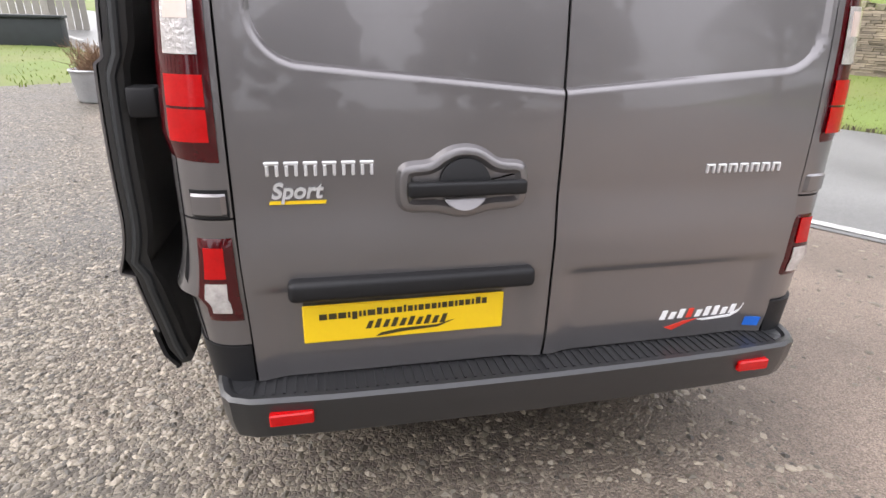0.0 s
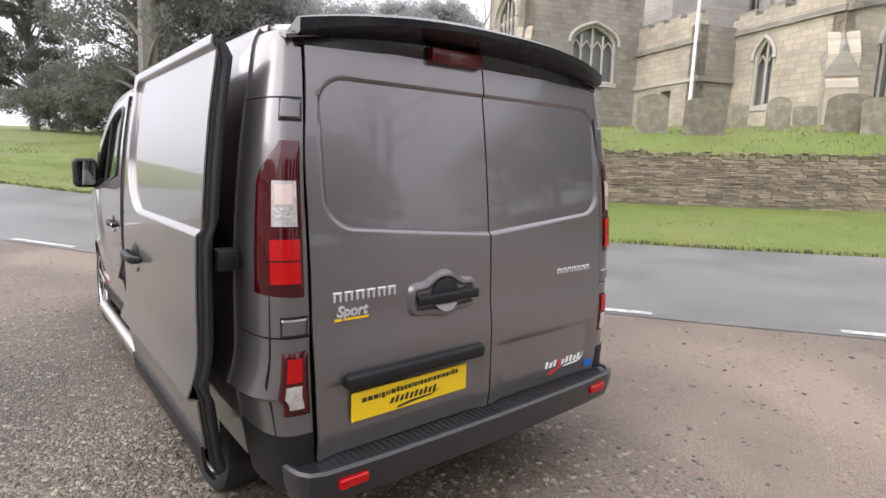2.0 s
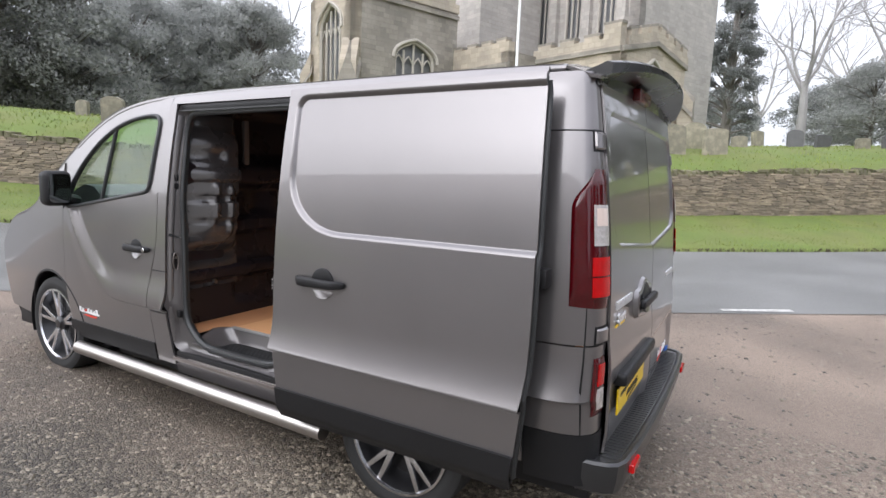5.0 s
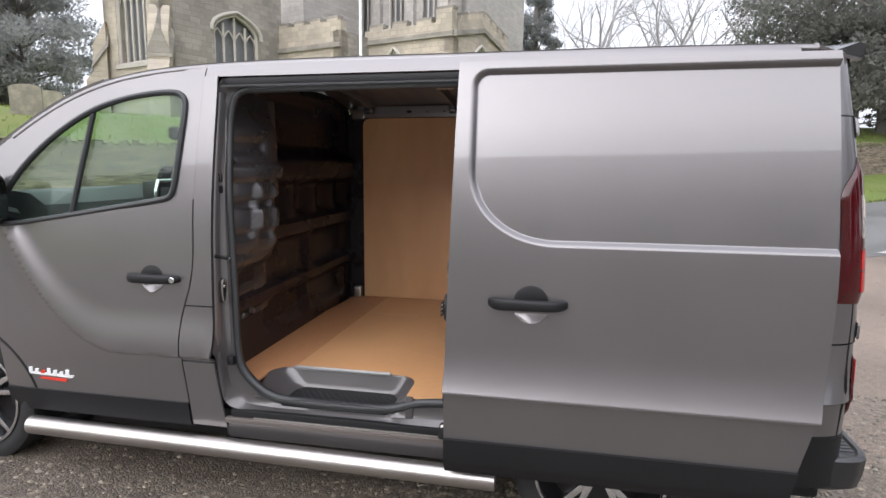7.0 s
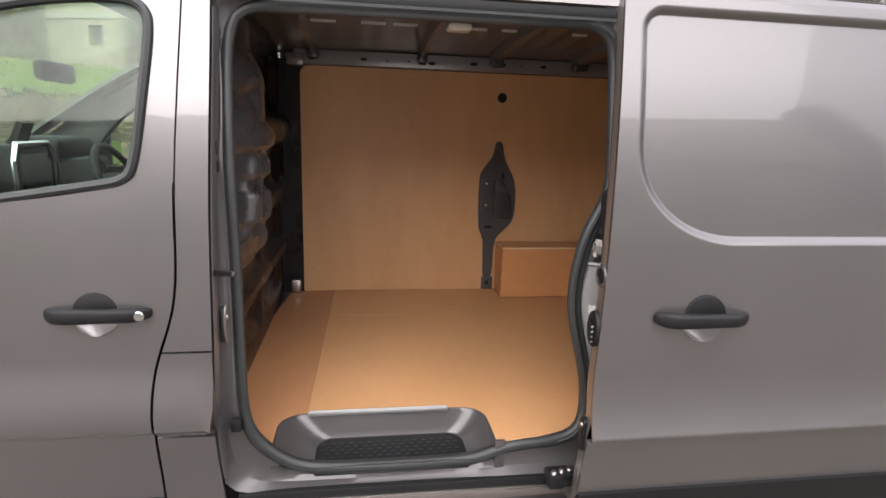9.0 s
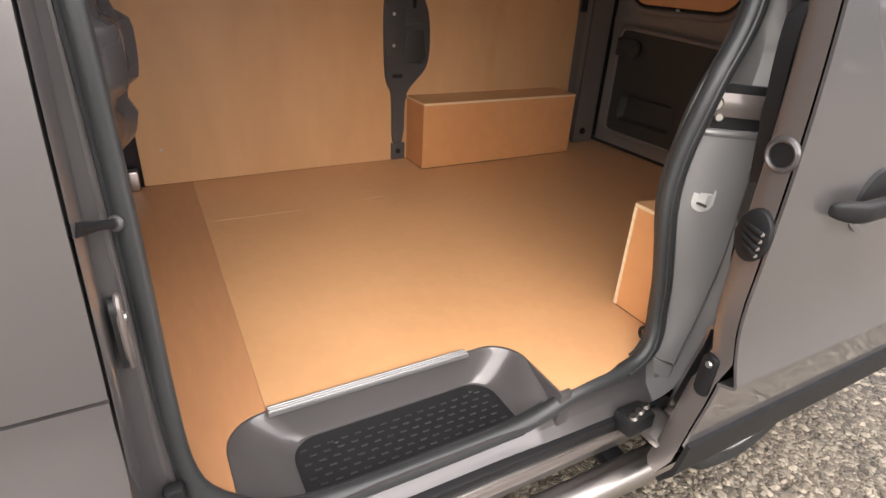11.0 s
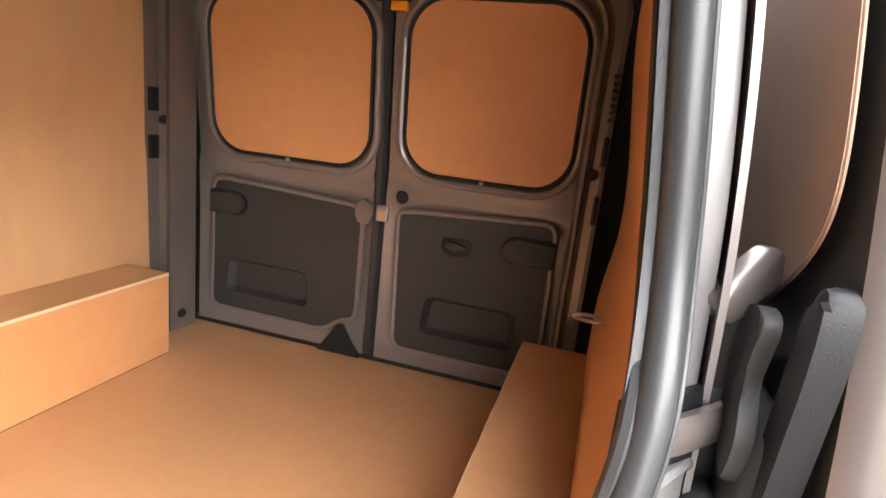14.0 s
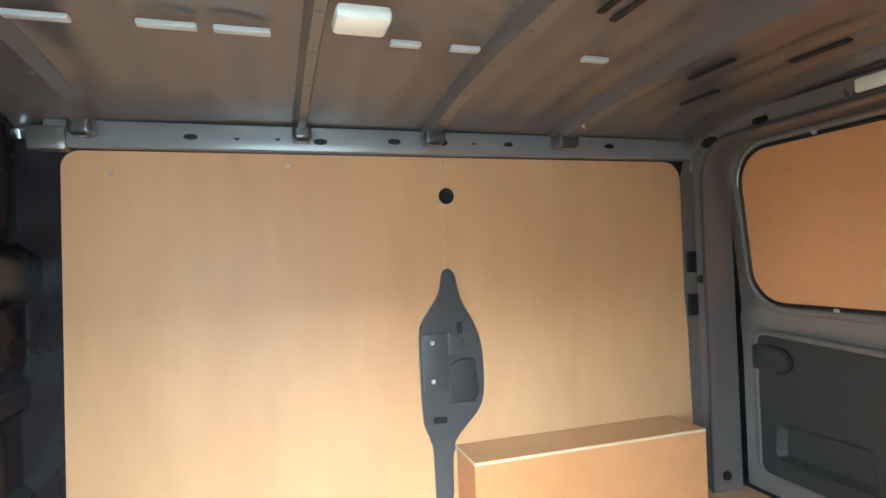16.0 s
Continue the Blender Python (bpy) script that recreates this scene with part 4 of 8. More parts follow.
def leaf_cloud(centres, radii, per, size, rg, flat=0.7):
    """Leaf slivers gathered round many centres, as single triangles."""
    c = np.repeat(np.array(centres, float), per, 0)
    r = np.repeat(np.array(radii, float), per)
    n = len(c)
    o = rg.normal(size=(n, 3))
    o *= (r * rg.random(n) ** 0.4 / np.maximum(np.linalg.norm(o, axis=1), 0.1))[:, None]
    o[:, 2] *= flat
    p = c + o
    a, b = rg.normal(size=(n, 3)), rg.normal(size=(n, 3))
    a /= np.linalg.norm(a, axis=1)[:, None]
    b = np.cross(a, b)
    b /= np.linalg.norm(b, axis=1)[:, None]
    s = (size * (0.5 + rg.random(n)))[:, None]
    verts = np.stack([p - a * s - b * s * 0.25, p + a * s - b * s * 0.25, p + b * s * 0.75], 1).reshape(-1, 3)
    faces = np.arange(3 * n).reshape(-1, 3)
    return verts.tolist(), faces.tolist()


def evergreen(x, y, height, width, seed, label, material=None, shape="yew", clumps=150, per=120, size=0.10, name="yew_tree"):
    rg = np.random.default_rng(seed)
    tree = empty(name, pose(x, y, land(*uv_of(x, y)) - 0.1), label, "tree")
    limbs = [([(0, 0, 0), (0.1, 0, height * 0.5), (0, 0.1, height * 0.93)], [height * 0.03, height * 0.02, height * 0.005])]
    centres, radii = [], []
    for k in range(clumps):
        t = rg.random() ** 0.8
        z = height * (0.10 + 0.90 * t)
        if shape == "cone":
            rr = width * 0.5 * (1 - t) ** 0.8 + 0.25
        else:
            rr = width * 0.5 * math.sin(math.pi * min(0.14 + 0.82 * t, 1)) ** 0.6
        a = rg.random() * 6.283
        q = rr * (0.55 + 0.5 * rg.random())
        centres.append((q * math.cos(a), q * math.sin(a), z))
        radii.append(width * (0.075 + 0.07 * rg.random()))
        if k % 3 == 0:
            limbs.append(([(0, 0, z * 0.72), (q * 0.5 * math.cos(a), q * 0.5 * math.sin(a), z * 0.9), (q * math.cos(a), q * math.sin(a), z)], [height * 0.008, height * 0.005, 0.02]))
    part("trunk", limb_mesh(limbs, 6), BARK, tree)
    v, f = leaf_cloud(centres, radii, int(per * 1.9), size * 0.76, rg)
    raw("crown", v, f, material or YEW, tree)
    return tree


def from_van(bearing, distance):
    return (-2.8 + distance * math.cos(radians(bearing)), 0.3 + distance * math.sin(radians(bearing)))


# dark evergreens beyond the lane, ahead of the van, with mist painted into their leaves
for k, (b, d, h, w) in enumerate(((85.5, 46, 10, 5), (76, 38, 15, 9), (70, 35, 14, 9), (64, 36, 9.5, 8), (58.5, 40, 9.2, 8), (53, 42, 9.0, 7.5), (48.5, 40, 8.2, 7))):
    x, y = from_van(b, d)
    evergreen(x, y, h, w, 20 + k, "tall evergreen at the churchyard edge, mist painted into its leaf colour", MIST_PALED if b < 66 else None, "yew", 190, 110, 0.12)
x, y = from_van(75.7, 30)
pine = evergreen(x, y, 17, 9, 51, "pine with a thick pale trunk beside the lane", None, "yew", 80, 90, 0.12, "pine_tree")
part("stem", tube([(0, 0, 0), (0.15, 0, 5), (0.05, 0.1, 11)], [0.40, 0.34, 0.26], 12), BARK, pine)
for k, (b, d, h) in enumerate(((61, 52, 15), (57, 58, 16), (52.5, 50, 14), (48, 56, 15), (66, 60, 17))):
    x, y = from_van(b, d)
    bare_tree(x, y, h, 60 + k, "leafless tree behind the churchyard, mist painted into its bark colour", FAR_BARK)
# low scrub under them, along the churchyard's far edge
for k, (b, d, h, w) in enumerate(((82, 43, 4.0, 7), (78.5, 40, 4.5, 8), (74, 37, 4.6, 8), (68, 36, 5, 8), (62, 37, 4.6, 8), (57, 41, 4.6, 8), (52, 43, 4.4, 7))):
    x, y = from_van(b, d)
    evergreen(x, y, h, w, 200 + k, "low evergreen scrub under the churchyard trees", MIST_PALED if b < 66 else None, "yew", 90, 110, 0.11, "shrub")
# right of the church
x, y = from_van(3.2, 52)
evergreen(x, y, 14.5, 5.2, 71, "narrow conifer beside the church, mist painted into its needle colour", FAR_GREEN, "cone", 170, 110, 0.11, "conifer")
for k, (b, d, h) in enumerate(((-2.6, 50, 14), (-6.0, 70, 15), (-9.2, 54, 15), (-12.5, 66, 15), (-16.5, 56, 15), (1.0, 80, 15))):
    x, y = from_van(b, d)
    bare_tree(x, y, h, 80 + k, "leafless tree beyond the graves, its bark painted pale for mist", FAR_BARK)
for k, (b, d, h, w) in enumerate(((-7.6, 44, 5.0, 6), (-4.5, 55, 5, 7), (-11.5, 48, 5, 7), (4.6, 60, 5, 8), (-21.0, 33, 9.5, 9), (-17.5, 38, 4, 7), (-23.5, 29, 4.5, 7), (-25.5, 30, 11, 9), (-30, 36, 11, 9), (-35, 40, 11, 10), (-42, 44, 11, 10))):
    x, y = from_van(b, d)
    evergreen(x, y, h, w, 90 + k, "rounded evergreen by the churchyard wall", MIST_PALED if d > 40 else YEW, "yew", 110, 110, 0.11)

# ---- behind the walk: trees and a house that the van's paint mirrors ----
for k, (x, y, h, w) in enumerate(((-7, -20, 8, 6), (-1.5, -24, 9, 6.5), (6, -22, 7.5, 6), (-15, -25, 9.5, 8), (13, -28, 9.5, 8), (-22, -18, 9, 8))):
    evergreen(x, y, h, w, 120 + k, "dark evergreen at the back of the yard", None, "cone" if k % 2 else "yew", 110, 55, 0.24)
for k, (x, y, h) in enumerate(((-4, -16, 11), (3, -15, 10), (9.5, -17, 12))):
    bare_tree(x, y, h, 140 + k, "leafless tree at the back of the yard")

# wall and tile colours lightened to paint in bright fog before the house
HOUSE_WALL = paint("pale_house_wall_fog_lightened", (0.66, 0.63, 0.57), 0.9, 0, 0, 0.15, 1.5, 12.0, bump=0.4, bump_scale=14.0)
TILES = paint("roof_tiles_fog_lightened", (0.34, 0.325, 0.30), 0.9, 0, 0, 0.2, 2.0, 14.0, bump=0.5, bump_scale=12.0)
house = empty("house", pose(-20.5, 2.0, 0, 0, 0, 11), "long pale house with white windows across the yard, lightened for fog", "house")
win_at = [(-13 + 4.2 * k, 1.5, 1.6) for k in range(10)]
holed("wall", [(-17, -0.4), (29, -0.4), (29, 4.6), (-17, 4.6)], [[(y - 0.6, z), (y + 0.6, z), (y + 0.6, z + h), (y - 0.6, z + h)] for y, z, h in win_at], lambda a, b, d: (-d, a, b), 0.4, HOUSE_WALL, house)
part("roof", loft([[(0.4, -17.3, 4.5), (0.4, 29.3, 4.5)], [(-3.2, -17.3, 7.8), (-3.2, 29.3, 7.8)], [(-7.0, -17.3, 4.5), (-7.0, 29.3, 4.5)]], False), TILES, house, smooth=False)
for sgn in (-17, 29):
    part("gable", plate([(0, -0.4), (-6.6, -0.4), (-6.6, 4.5), (-3.2, 7.7), (0, 4.5)], lambda a, b, d: (a, sgn + d, b), 0.3), HOUSE_WALL, house, smooth=False)
for y, z, h in win_at:
    win = part("window", box(-0.28, -0.22, y - 0.6, y + 0.6, z, z + h), LEADED, house, smooth=False)
    bm = bmesh.new()
    for q in ((y - 0.6, y - 0.52, z, z + h), (y + 0.52, y + 0.6, z, z + h), (y - 0.52, y + 0.52, z, z + 0.08), (y - 0.52, y + 0.52, z + h - 0.08, z + h), (y - 0.03, y + 0.03, z + 0.08, z + h - 0.08)):
        add_box(bm, -0.20, -0.12, *q)
    part("frame", bm, WHITE_PAINT, win, smooth=False)

# ---- the far side of the yard: tub, bench, fence ----
tub = empty("planter_tub", pose(-3.56, 7.72, 0.16), "round galvanised planter tub with dry brown stems", "planter")
part("tub", lathe([(0.0, 0.02), (0.27, 0.0), (0.29, 0.02), (0.315, 0.22), (0.33, 0.26), (0.33, 0.36), (0.345, 0.42), (0.355, 0.43), (0.345, 0.445), (0.33, 0.43), (0.32, 0.40), (0.0, 0.38)], (0, 0, 0), (0, 0, 1), 36), GALV, tub)
STEMS = paint("dry_brown_stems", (0.20, 0.125, 0.075), 0.9, 0, 0, 0.3, 8.0, island=0.8)
bm = bmesh.new()
for k in range(240):
    a, r, q = rng.random() * 6.283, 0.27 * rng.random(), 0.18 + 0.30 * rng.random()
    x, y = r * math.cos(a), r * math.sin(a)
    add_tube(bm, [(x, y, 0.36), (x * 1.3 + 0.05 * rng.normal(), y * 1.3 + 0.05 * rng.normal(), 0.36 + q * 0.6), (x * 1.7 + 0.09 * rng.normal(), y * 1.7 + 0.09 * rng.normal(), 0.36 + q)], [0.006, 0.005, 0.002], 4, False)
part("dry_plant", bm, STEMS, tub, smooth=False)
SLATE = paint("dark_slate_box", (0.035, 0.04, 0.042), 0.7, 0, 0, 0.2)
OLDWOOD = paint("grey_old_timber", (0.33, 0.31, 0.275), 0.9, 0, 0, 0.2, 3.0, 30.0, bump=0.4, bump_scale=30.0, random_ob=0.5)
trough = empty("garden_trough", pose(-7.15, 14.6, 0.36, 0, 0, 12), "dark square trough standing by the grass", "planter")
part("body", box(-0.75, 0.75, -0.4, 0.4, 0, 0.78, 0.03), SLATE, trough)
part("rim", box(-0.80, 0.80, -0.45, 0.45, 0.78, 0.84, 0.01), SLATE, trough)
steps_pile = empty("timber_pallet", pose(-6.3, 11.9, 0.27, 0, 0, 20), "weathered timber pallet lying on the gravel", "pallet")
for k in range(5):
    part("board", box(-0.85, 0.85, -0.55 + 0.23 * k, -0.37 + 0.23 * k, 0.10, 0.125, 0.004), OLDWOOD, steps_pile)
for k in range(3):
    part("bearer", box(-0.8 + 0.7 * k, -0.7 + 0.7 * k, -0.55, 0.55, 0, 0.10), OLDWOOD, steps_pile)
fence = empty("timber_fence", pose(-7.5, 19.5, 0.6, 0, 0, 14), "tall weathered board fence behind the yard", "fence")
for k in range(28):
    part("board", box(-5.5 + 0.2 * k, -5.32 + 0.2 * k, -0.012 + 0.01 * (k % 2), 0.012 + 0.01 * (k % 2), 0, 1.85 + 0.08 * math.sin(k * 2.1), 0.003, 1), OLDWOOD, fence)
for k in range(3):
    part("post", box(-5.45 + 2.25 * k, -5.33 + 2.25 * k, 0.03, 0.15, -0.2, 1.95, 0.01), OLDWOOD, fence)

# ---- the van: shape of its skin ----
van = empty("van", VAN.copy(), "taupe-grey metallic panel van parked on gravel, sliding door open", "van")
W0 = spline([0.20, 0.35, 0.50, 0.62, 0.715, 0.85, 1.0, 1.2, 1.35, 1.5, 1.7, 1.86, 1.925, 1.97], [0.880, 0.914, 0.938, 0.951, 0.960, 0.962, 0.961, 0.955, 0.945, 0.930, 0.903, 0.876, 0.860, 0.832])
ZTOP = spline([0.1, 0.6, 1.5, 2.5, 2.9, 3.156, 3.4, 3.62, 3.9, 4.2, 4.5, 4.75, 4.92], [1.950, 1.960, 1.963, 1.958, 1.932, 1.88, 1.78, 1.648, 1.46, 1.255, 1.165, 1.06, 0.90])


def crease(y, z):
    """The rib low on the side, which sweeps up over the front door."""
    zc = 0.715 if y < 3.08 else 0.715 + 1.75 * (y - 3.08) ** 2
    rise = 0.036 * min(max((zc + 0.18 - z) / 0.18, 0.0), 1.0) ** 2.2 if y < 2.62 else 0.023 * step01(zc + 0.20, zc + 0.012, z)
    return rise * step01(zc - 0.018, zc - 0.002, z) + 0.006 * step01(zc - 0.22, zc - 0.03, z) * step01(zc, zc - 0.03, z)


def wide(y, z):
    w = W0(z) + (crease(y, z) if z < 1.35 else 0)
    if y > 3.4:
        w -= 0.05 * (y - 3.4) ** 2
    if y < 0.5:
        w -= 0.05 * (0.5 - y) ** 2
    return w


def side(sgn, y, z, off=0.0):
    return (sgn * (wide(y, z) + off), y, z)


def rear(x, z):
    return 0.085 + 0.010 * (x / 0.8) ** 2 + (0.115 * (z - 1.0) ** 1.6 if z > 1.0 else 0.0)


def door_edge(z):
    return 0.797 - 0.030 * step01(1.35, 1.95, z) - 0.010 * step01(0.9, 0.5, z)


def corner(sgn, s, z, off=0.0):
    """The rounded rear corner: s runs from the door's edge (0) to the side (1)."""
    ax, ay = door_edge(z) + 0.008, rear(0.8, z)
    bx, by = wide(0.36, z), 0.36

    def at_s(q):
        a = q * math.pi / 2
        return (ax + (bx - ax) * max(math.sin(a), 0.0) ** 0.667, by - (by - ay) * max(math.cos(a), 0.0) ** 0.667)
    x, y = at_s(s)
    x2, y2 = at_s(min(s + 0.01, 1.0))
    x1, y1 = at_s(max(s - 0.01, 0.0))
    dx, dy = x2 - x1, y2 - y1
    k = math.hypot(dx, dy)
    return (sgn * (x + off * dy / k), y - off * dx / k, z)


def row_sheet(z0, z1, nz, y0, y1, ny, fn, thick=0.0):
    """A sheet in rows of height, between two edges given as functions of height."""
    return sheet(lambda b, a: fn(y0(b) + (y1(b) - y0(b)) * a, b), steps(z0, z1, nz), steps(0, 1, ny), thick)


def const(v):
    return lambda z: v


door_rear = spline([0.37, 0.60, 0.80, 0.90, 1.02, 1.15, 1.30, 1.6, 1.94], [2.762, 2.762, 2.760, 2.745, 2.705, 2.682, 2.678, 2.662, 2.640])
open_front = spline([0.37, 0.7, 0.94, 1.3, 1.9, 1.96], [2.588, 2.606, 2.600, 2.592, 2.575, 2.575])


def grip_bar(y0, y1, z, surface, sgn, reach=0.044):
    """A bowed pull handle: rounded in section, its ends curving back to the skin."""
    rings = []
    for t in [0.0, 0.012] + steps(0.04, 0.96, 26) + [0.988, 1.0]:
        end = min(t, 1 - t)
        swell = min(1.0, (end / 0.09) ** 0.5) if end < 0.09 else 1.0
        out = 0.012 + (reach - 0.012) * min(1.0, math.sin(math.pi * min(end * 2.2, 0.5)))
        h, d = 0.0215 * (0.45 + 0.55 * swell) * (1 - 0.16 * t), 0.0135 * (0.40 + 0.60 * swell)
        ring = []
        for q in range(16):
            a = 2 * math.pi * q / 16
            c, v = math.cos(a), math.sin(a)
            ring.append((surface + sgn * (out + d * math.copysign(abs(c) ** 0.7, c)), y0 + (y1 - y0) * t, z + h * math.copysign(abs(v) ** 0.7, v)))
        rings.append(ring)
    return loft(rings, True, True)


# ---- roof, screen and bonnet ----
def top_fn(y, t, drop=0.0):
    z = ZTOP(y)
    crown = 0.075 - 0.035 * step01(2.8, 3.4, y)
    roll = 0.05 * step01(0.34, 0.16, y)
    w = wide(y, z) - 0.004
    return (t * w, y, z + crown * (1 - abs(t) ** 2.4) - roll - drop)


part("roof", sheet(top_fn, steps(0.17, 3.12, 60), [math.sin(math.pi / 2 * q) for q in steps(-1, 1, 28)], -0.012), PAINT, van)
part("windscreen", sheet(top_fn, steps(3.13, 4.14, 16), steps(-0.88, 0.88, 20), -0.006), GLASS, van).visible_shadow = False
for sgn in (-1, 1):
    part("screen_pillar", sheet(lambda y, t: top_fn(y, sgn * t), steps(3.125, 4.15, 16), steps(0.88, 1.0, 4), -0.02), PAINT, van)
part("bonnet", sheet(top_fn, steps(4.15, 4.92, 20), steps(-1, 1, 24), -0.01), PAINT, van)
nose = [(4.92, 0.90), (4.985, 0.74), (4.99, 0.5), (4.95, 0.30)]
part("front_bumper", sheet(lambda k, t: (t * (wide(4.85, nose[k][1]) - 0.02), nose[k][0] - 0.10 * abs(t) ** 3, nose[k][1]), [0, 1, 2, 3], steps(-1, 1, 20), -0.01), BLACK, van)
part("underbody", box(-0.80, 0.80, 0.12, 4.85, 0.25, 0.40, 0.02), BLACK, van)

# ---- sides ----
for sgn in (-1, 1):
    # rear quarter, behind the sliding door's opening on the near side
    y_end = spline([0.4, 1.25, 1.42, 1.98], [1.415, 1.415, 1.442, 1.446]) if sgn < 0 else const(2.63)
    part("side_panel", row_sheet(0.42, 1.975, 62, const(0.362), y_end, 40 if sgn < 0 else 70, lambda y, z: side(sgn, y, min(z, ZTOP(y))), -0.008), PAINT, van)
    # corner post with its lamp cluster
    part("corner_panel", sheet(lambda z, s: corner(sgn, s, z), steps(0.928, 1.935, 56), steps(0, 1, 22), 0.006 * -sgn), PAINT, van)
    part("lower_corner_panel", sheet(lambda z, s: corner(sgn, s, z), steps(0.575, 0.922, 22), steps(0, 1, 22), 0.006 * -sgn), PAINT, van)
    part("corner_cladding", sheet(lambda z, s: corner(sgn, s, z, 0.004), steps(0.36, 0.572, 12), steps(0, 1, 22), 0.012 * -sgn), BLACK, van, "black plastic corner cladding")

    def lamp_edge(b):
        return 0.70 - 0.40 * step01(0.68, 1.03, b) ** 1.5

    lamp = part("tail_lamp", sheet(lambda b, a: corner(sgn, 0.02 + (lamp_edge(b) - 0.02) * a, 1.062 + 0.515 * b + 0.012 * a * (1 - b), 0.013 * min(1, 9 * min(a + 0.02, 1.02 - a, b + 0.01, 1.01 - b))), steps(0, 1, 40), steps(0, 1, 18)), LAMP_RED, van, "dark red tail lamp")
    for nm, z0, z1, s0, s1, mt, lb in (("brake_light", 1.112, 1.184, 0.055, 0.41, LAMP_BRIGHT, "bright red brake light"), ("tail_light", 1.190, 1.258, 0.055, 0.41, LAMP_BRIGHT, "bright red tail light"), ("indicator", 1.300, 1.448, 0.07, 0.385, LAMP_WHITE, "clear indicator"), ("indicator_bulb", 1.372, 1.436, 0.11, 0.34, AMBER, "")):
        part(nm, sheet(lambda b, a: corner(sgn, s0 + (s1 - s0) * a, z0 + (z1 - z0) * b, 0.0155 if nm != "indicator_bulb" else 0.0165), steps(0, 1, 6), steps(0, 1, 6), 0.003 * -sgn), mt, lamp, lb)
    low = part("fog_lamp", sheet(lambda b, a: corner(sgn, 0.008 + 0.285 * a, 0.648 + 0.228 * b, 0.010 * min(1, 9 * min(a + 0.03, 1.03 - a, b + 0.01, 1.01 - b))), steps(0, 1, 16), steps(0, 1, 10)), LAMP_RED, van, "dark red lower lamp")
    part("fog_light", sheet(lambda b, a: corner(sgn, 0.055 + 0.155 * a, 0.772 + 0.082 * b, 0.0125), steps(0, 1, 6), steps(0, 1, 6), 0.003 * -sgn), LAMP_BRIGHT, low, "bright red fog light")
    part("reversing_light", sheet(lambda b, a: corner(sgn, 0.055 + 0.155 * a, 0.676 + 0.082 * b, 0.0125), steps(0, 1, 6), steps(0, 1, 6), 0.003 * -sgn), LAMP_WHITE, low, "clear reversing light")
    for z0, z1, s1 in ((1.648, 1.712, 0.30), (0.934, 0.990, 0.27)):
        gap = part("hinge_recess", sheet(lambda b, a: corner(sgn, 0.005 + (s1 + 0.03) * a, z0 - 0.008 + (z1 - z0 + 0.016) * b, 0.002), steps(0, 1, 4), steps(0, 1, 8), 0.003 * -sgn), BLACK, van)
        part("hinge_cover", sheet(lambda b, a: corner(sgn, 0.012 + s1 * a, z0 + (z1 - z0) * b, 0.013 * min(1, 7 * min(a + 0.06, 1.06 - a, b + 0.06, 1.06 - b))), steps(0, 1, 10), steps(0, 1, 12)), PAINT, gap)
    part("panel_gap", tube([corner(sgn, q, 1.716, 0.0) for q in steps(0.33, 1.0, 14)], 0.003, 6), BLACK, van)
    part("cant_rail", tube([(sgn * (wide(y, ZTOP(y)) - 0.014), y, ZTOP(y) - 0.006) for y in steps(0.30, 3.60, 60)], 0.018, 12), PAINT, van)
    # strip of roof edge over the doors
    part("roof_rail", loft([[side(sgn, y, 1.903 + (ZTOP(y) - 1.903) * b, off) for b, off in ((0.04, 0.0), (0.35, 0.0), (0.65, 0.0), (0.93, 0.0), (0.93, -0.016), (0.04, -0.016))] for y in steps(1.405 if sgn < 0 else 2.60, 2.638, 24)], True, True), PAINT, van)

    # front door
    door = empty("front_door", None, "closed front door in grey with a black handle")
    door.parent = van

    def belt(a):
        return 1.392 - 0.145 * a

    part("door_skin", sheet(lambda a, b: (lambda z: side(sgn, door_rear(z) + 0.003 + (3.742 - door_rear(z)) * a, z))(0.47 + (belt(a) - 0.47) * b), steps(0, 1, 60), steps(0, 1, 110), 0.008 * sgn), PAINT, door)
    part("door_cladding", sheet(lambda a, b: (lambda z: side(sgn, door_rear(z) + 0.003 + (3.742 - door_rear(z)) * a, z, 0.004))(0.365 + 0.112 * b), steps(0, 1, 40), steps(0, 1, 8), 0.012 * sgn), BLACK, door, "black plastic sill cladding")
    hole = [(2.772, 1.425), (2.745, 1.60), (2.722, 1.78), (2.735, 1.826), (2.78, 1.846), (2.92, 1.838), (3.05, 1.815), (3.18, 1.775), (3.32, 1.70), (3.45, 1.605), (3.57, 1.495), (3.66, 1.38), (3.685, 1.30), (3.665, 1.268), (3.60, 1.266), (3.29, 1.314), (3.0, 1.361), (2.85, 1.386), (2.80, 1.396)]
    hole = smooth_loop(hole, 2)
    outer = [(door_rear(1.392) + 0.003, 1.392)] + [(door_rear(z) + 0.003, z) for z in (1.5, 1.65, 1.8, 1.90)] + [(door_rear(1.94) + 0.003, ZTOP(2.65) - 0.002)] + [(y, ZTOP(y) + 0.002) for y in (2.75, 2.9, 3.05, 3.156, 3.28, 3.4, 3.52, 3.62, 3.72, 3.80)] + [(3.83, 1.40), (3.80, 1.25)] + [(door_rear(1.392) + 0.003 + (3.742 - door_rear(1.392)) * a, belt(a)) for a in (1.0, 0.9, 0.75, 0.6, 0.45, 0.3, 0.15)]
    bm = bmesh.new()
    edges = []
    for loop in (outer, hole):
        vs = [bm.verts.new(side(sgn, y, z)) for y, z in loop]
        edges += [bm.edges.new((vs[i], vs[(i + 1) % len(vs)])) for i in range(len(vs))]
    bmesh.ops.triangle_fill(bm, use_beauty=True, use_dissolve=False, edges=edges)
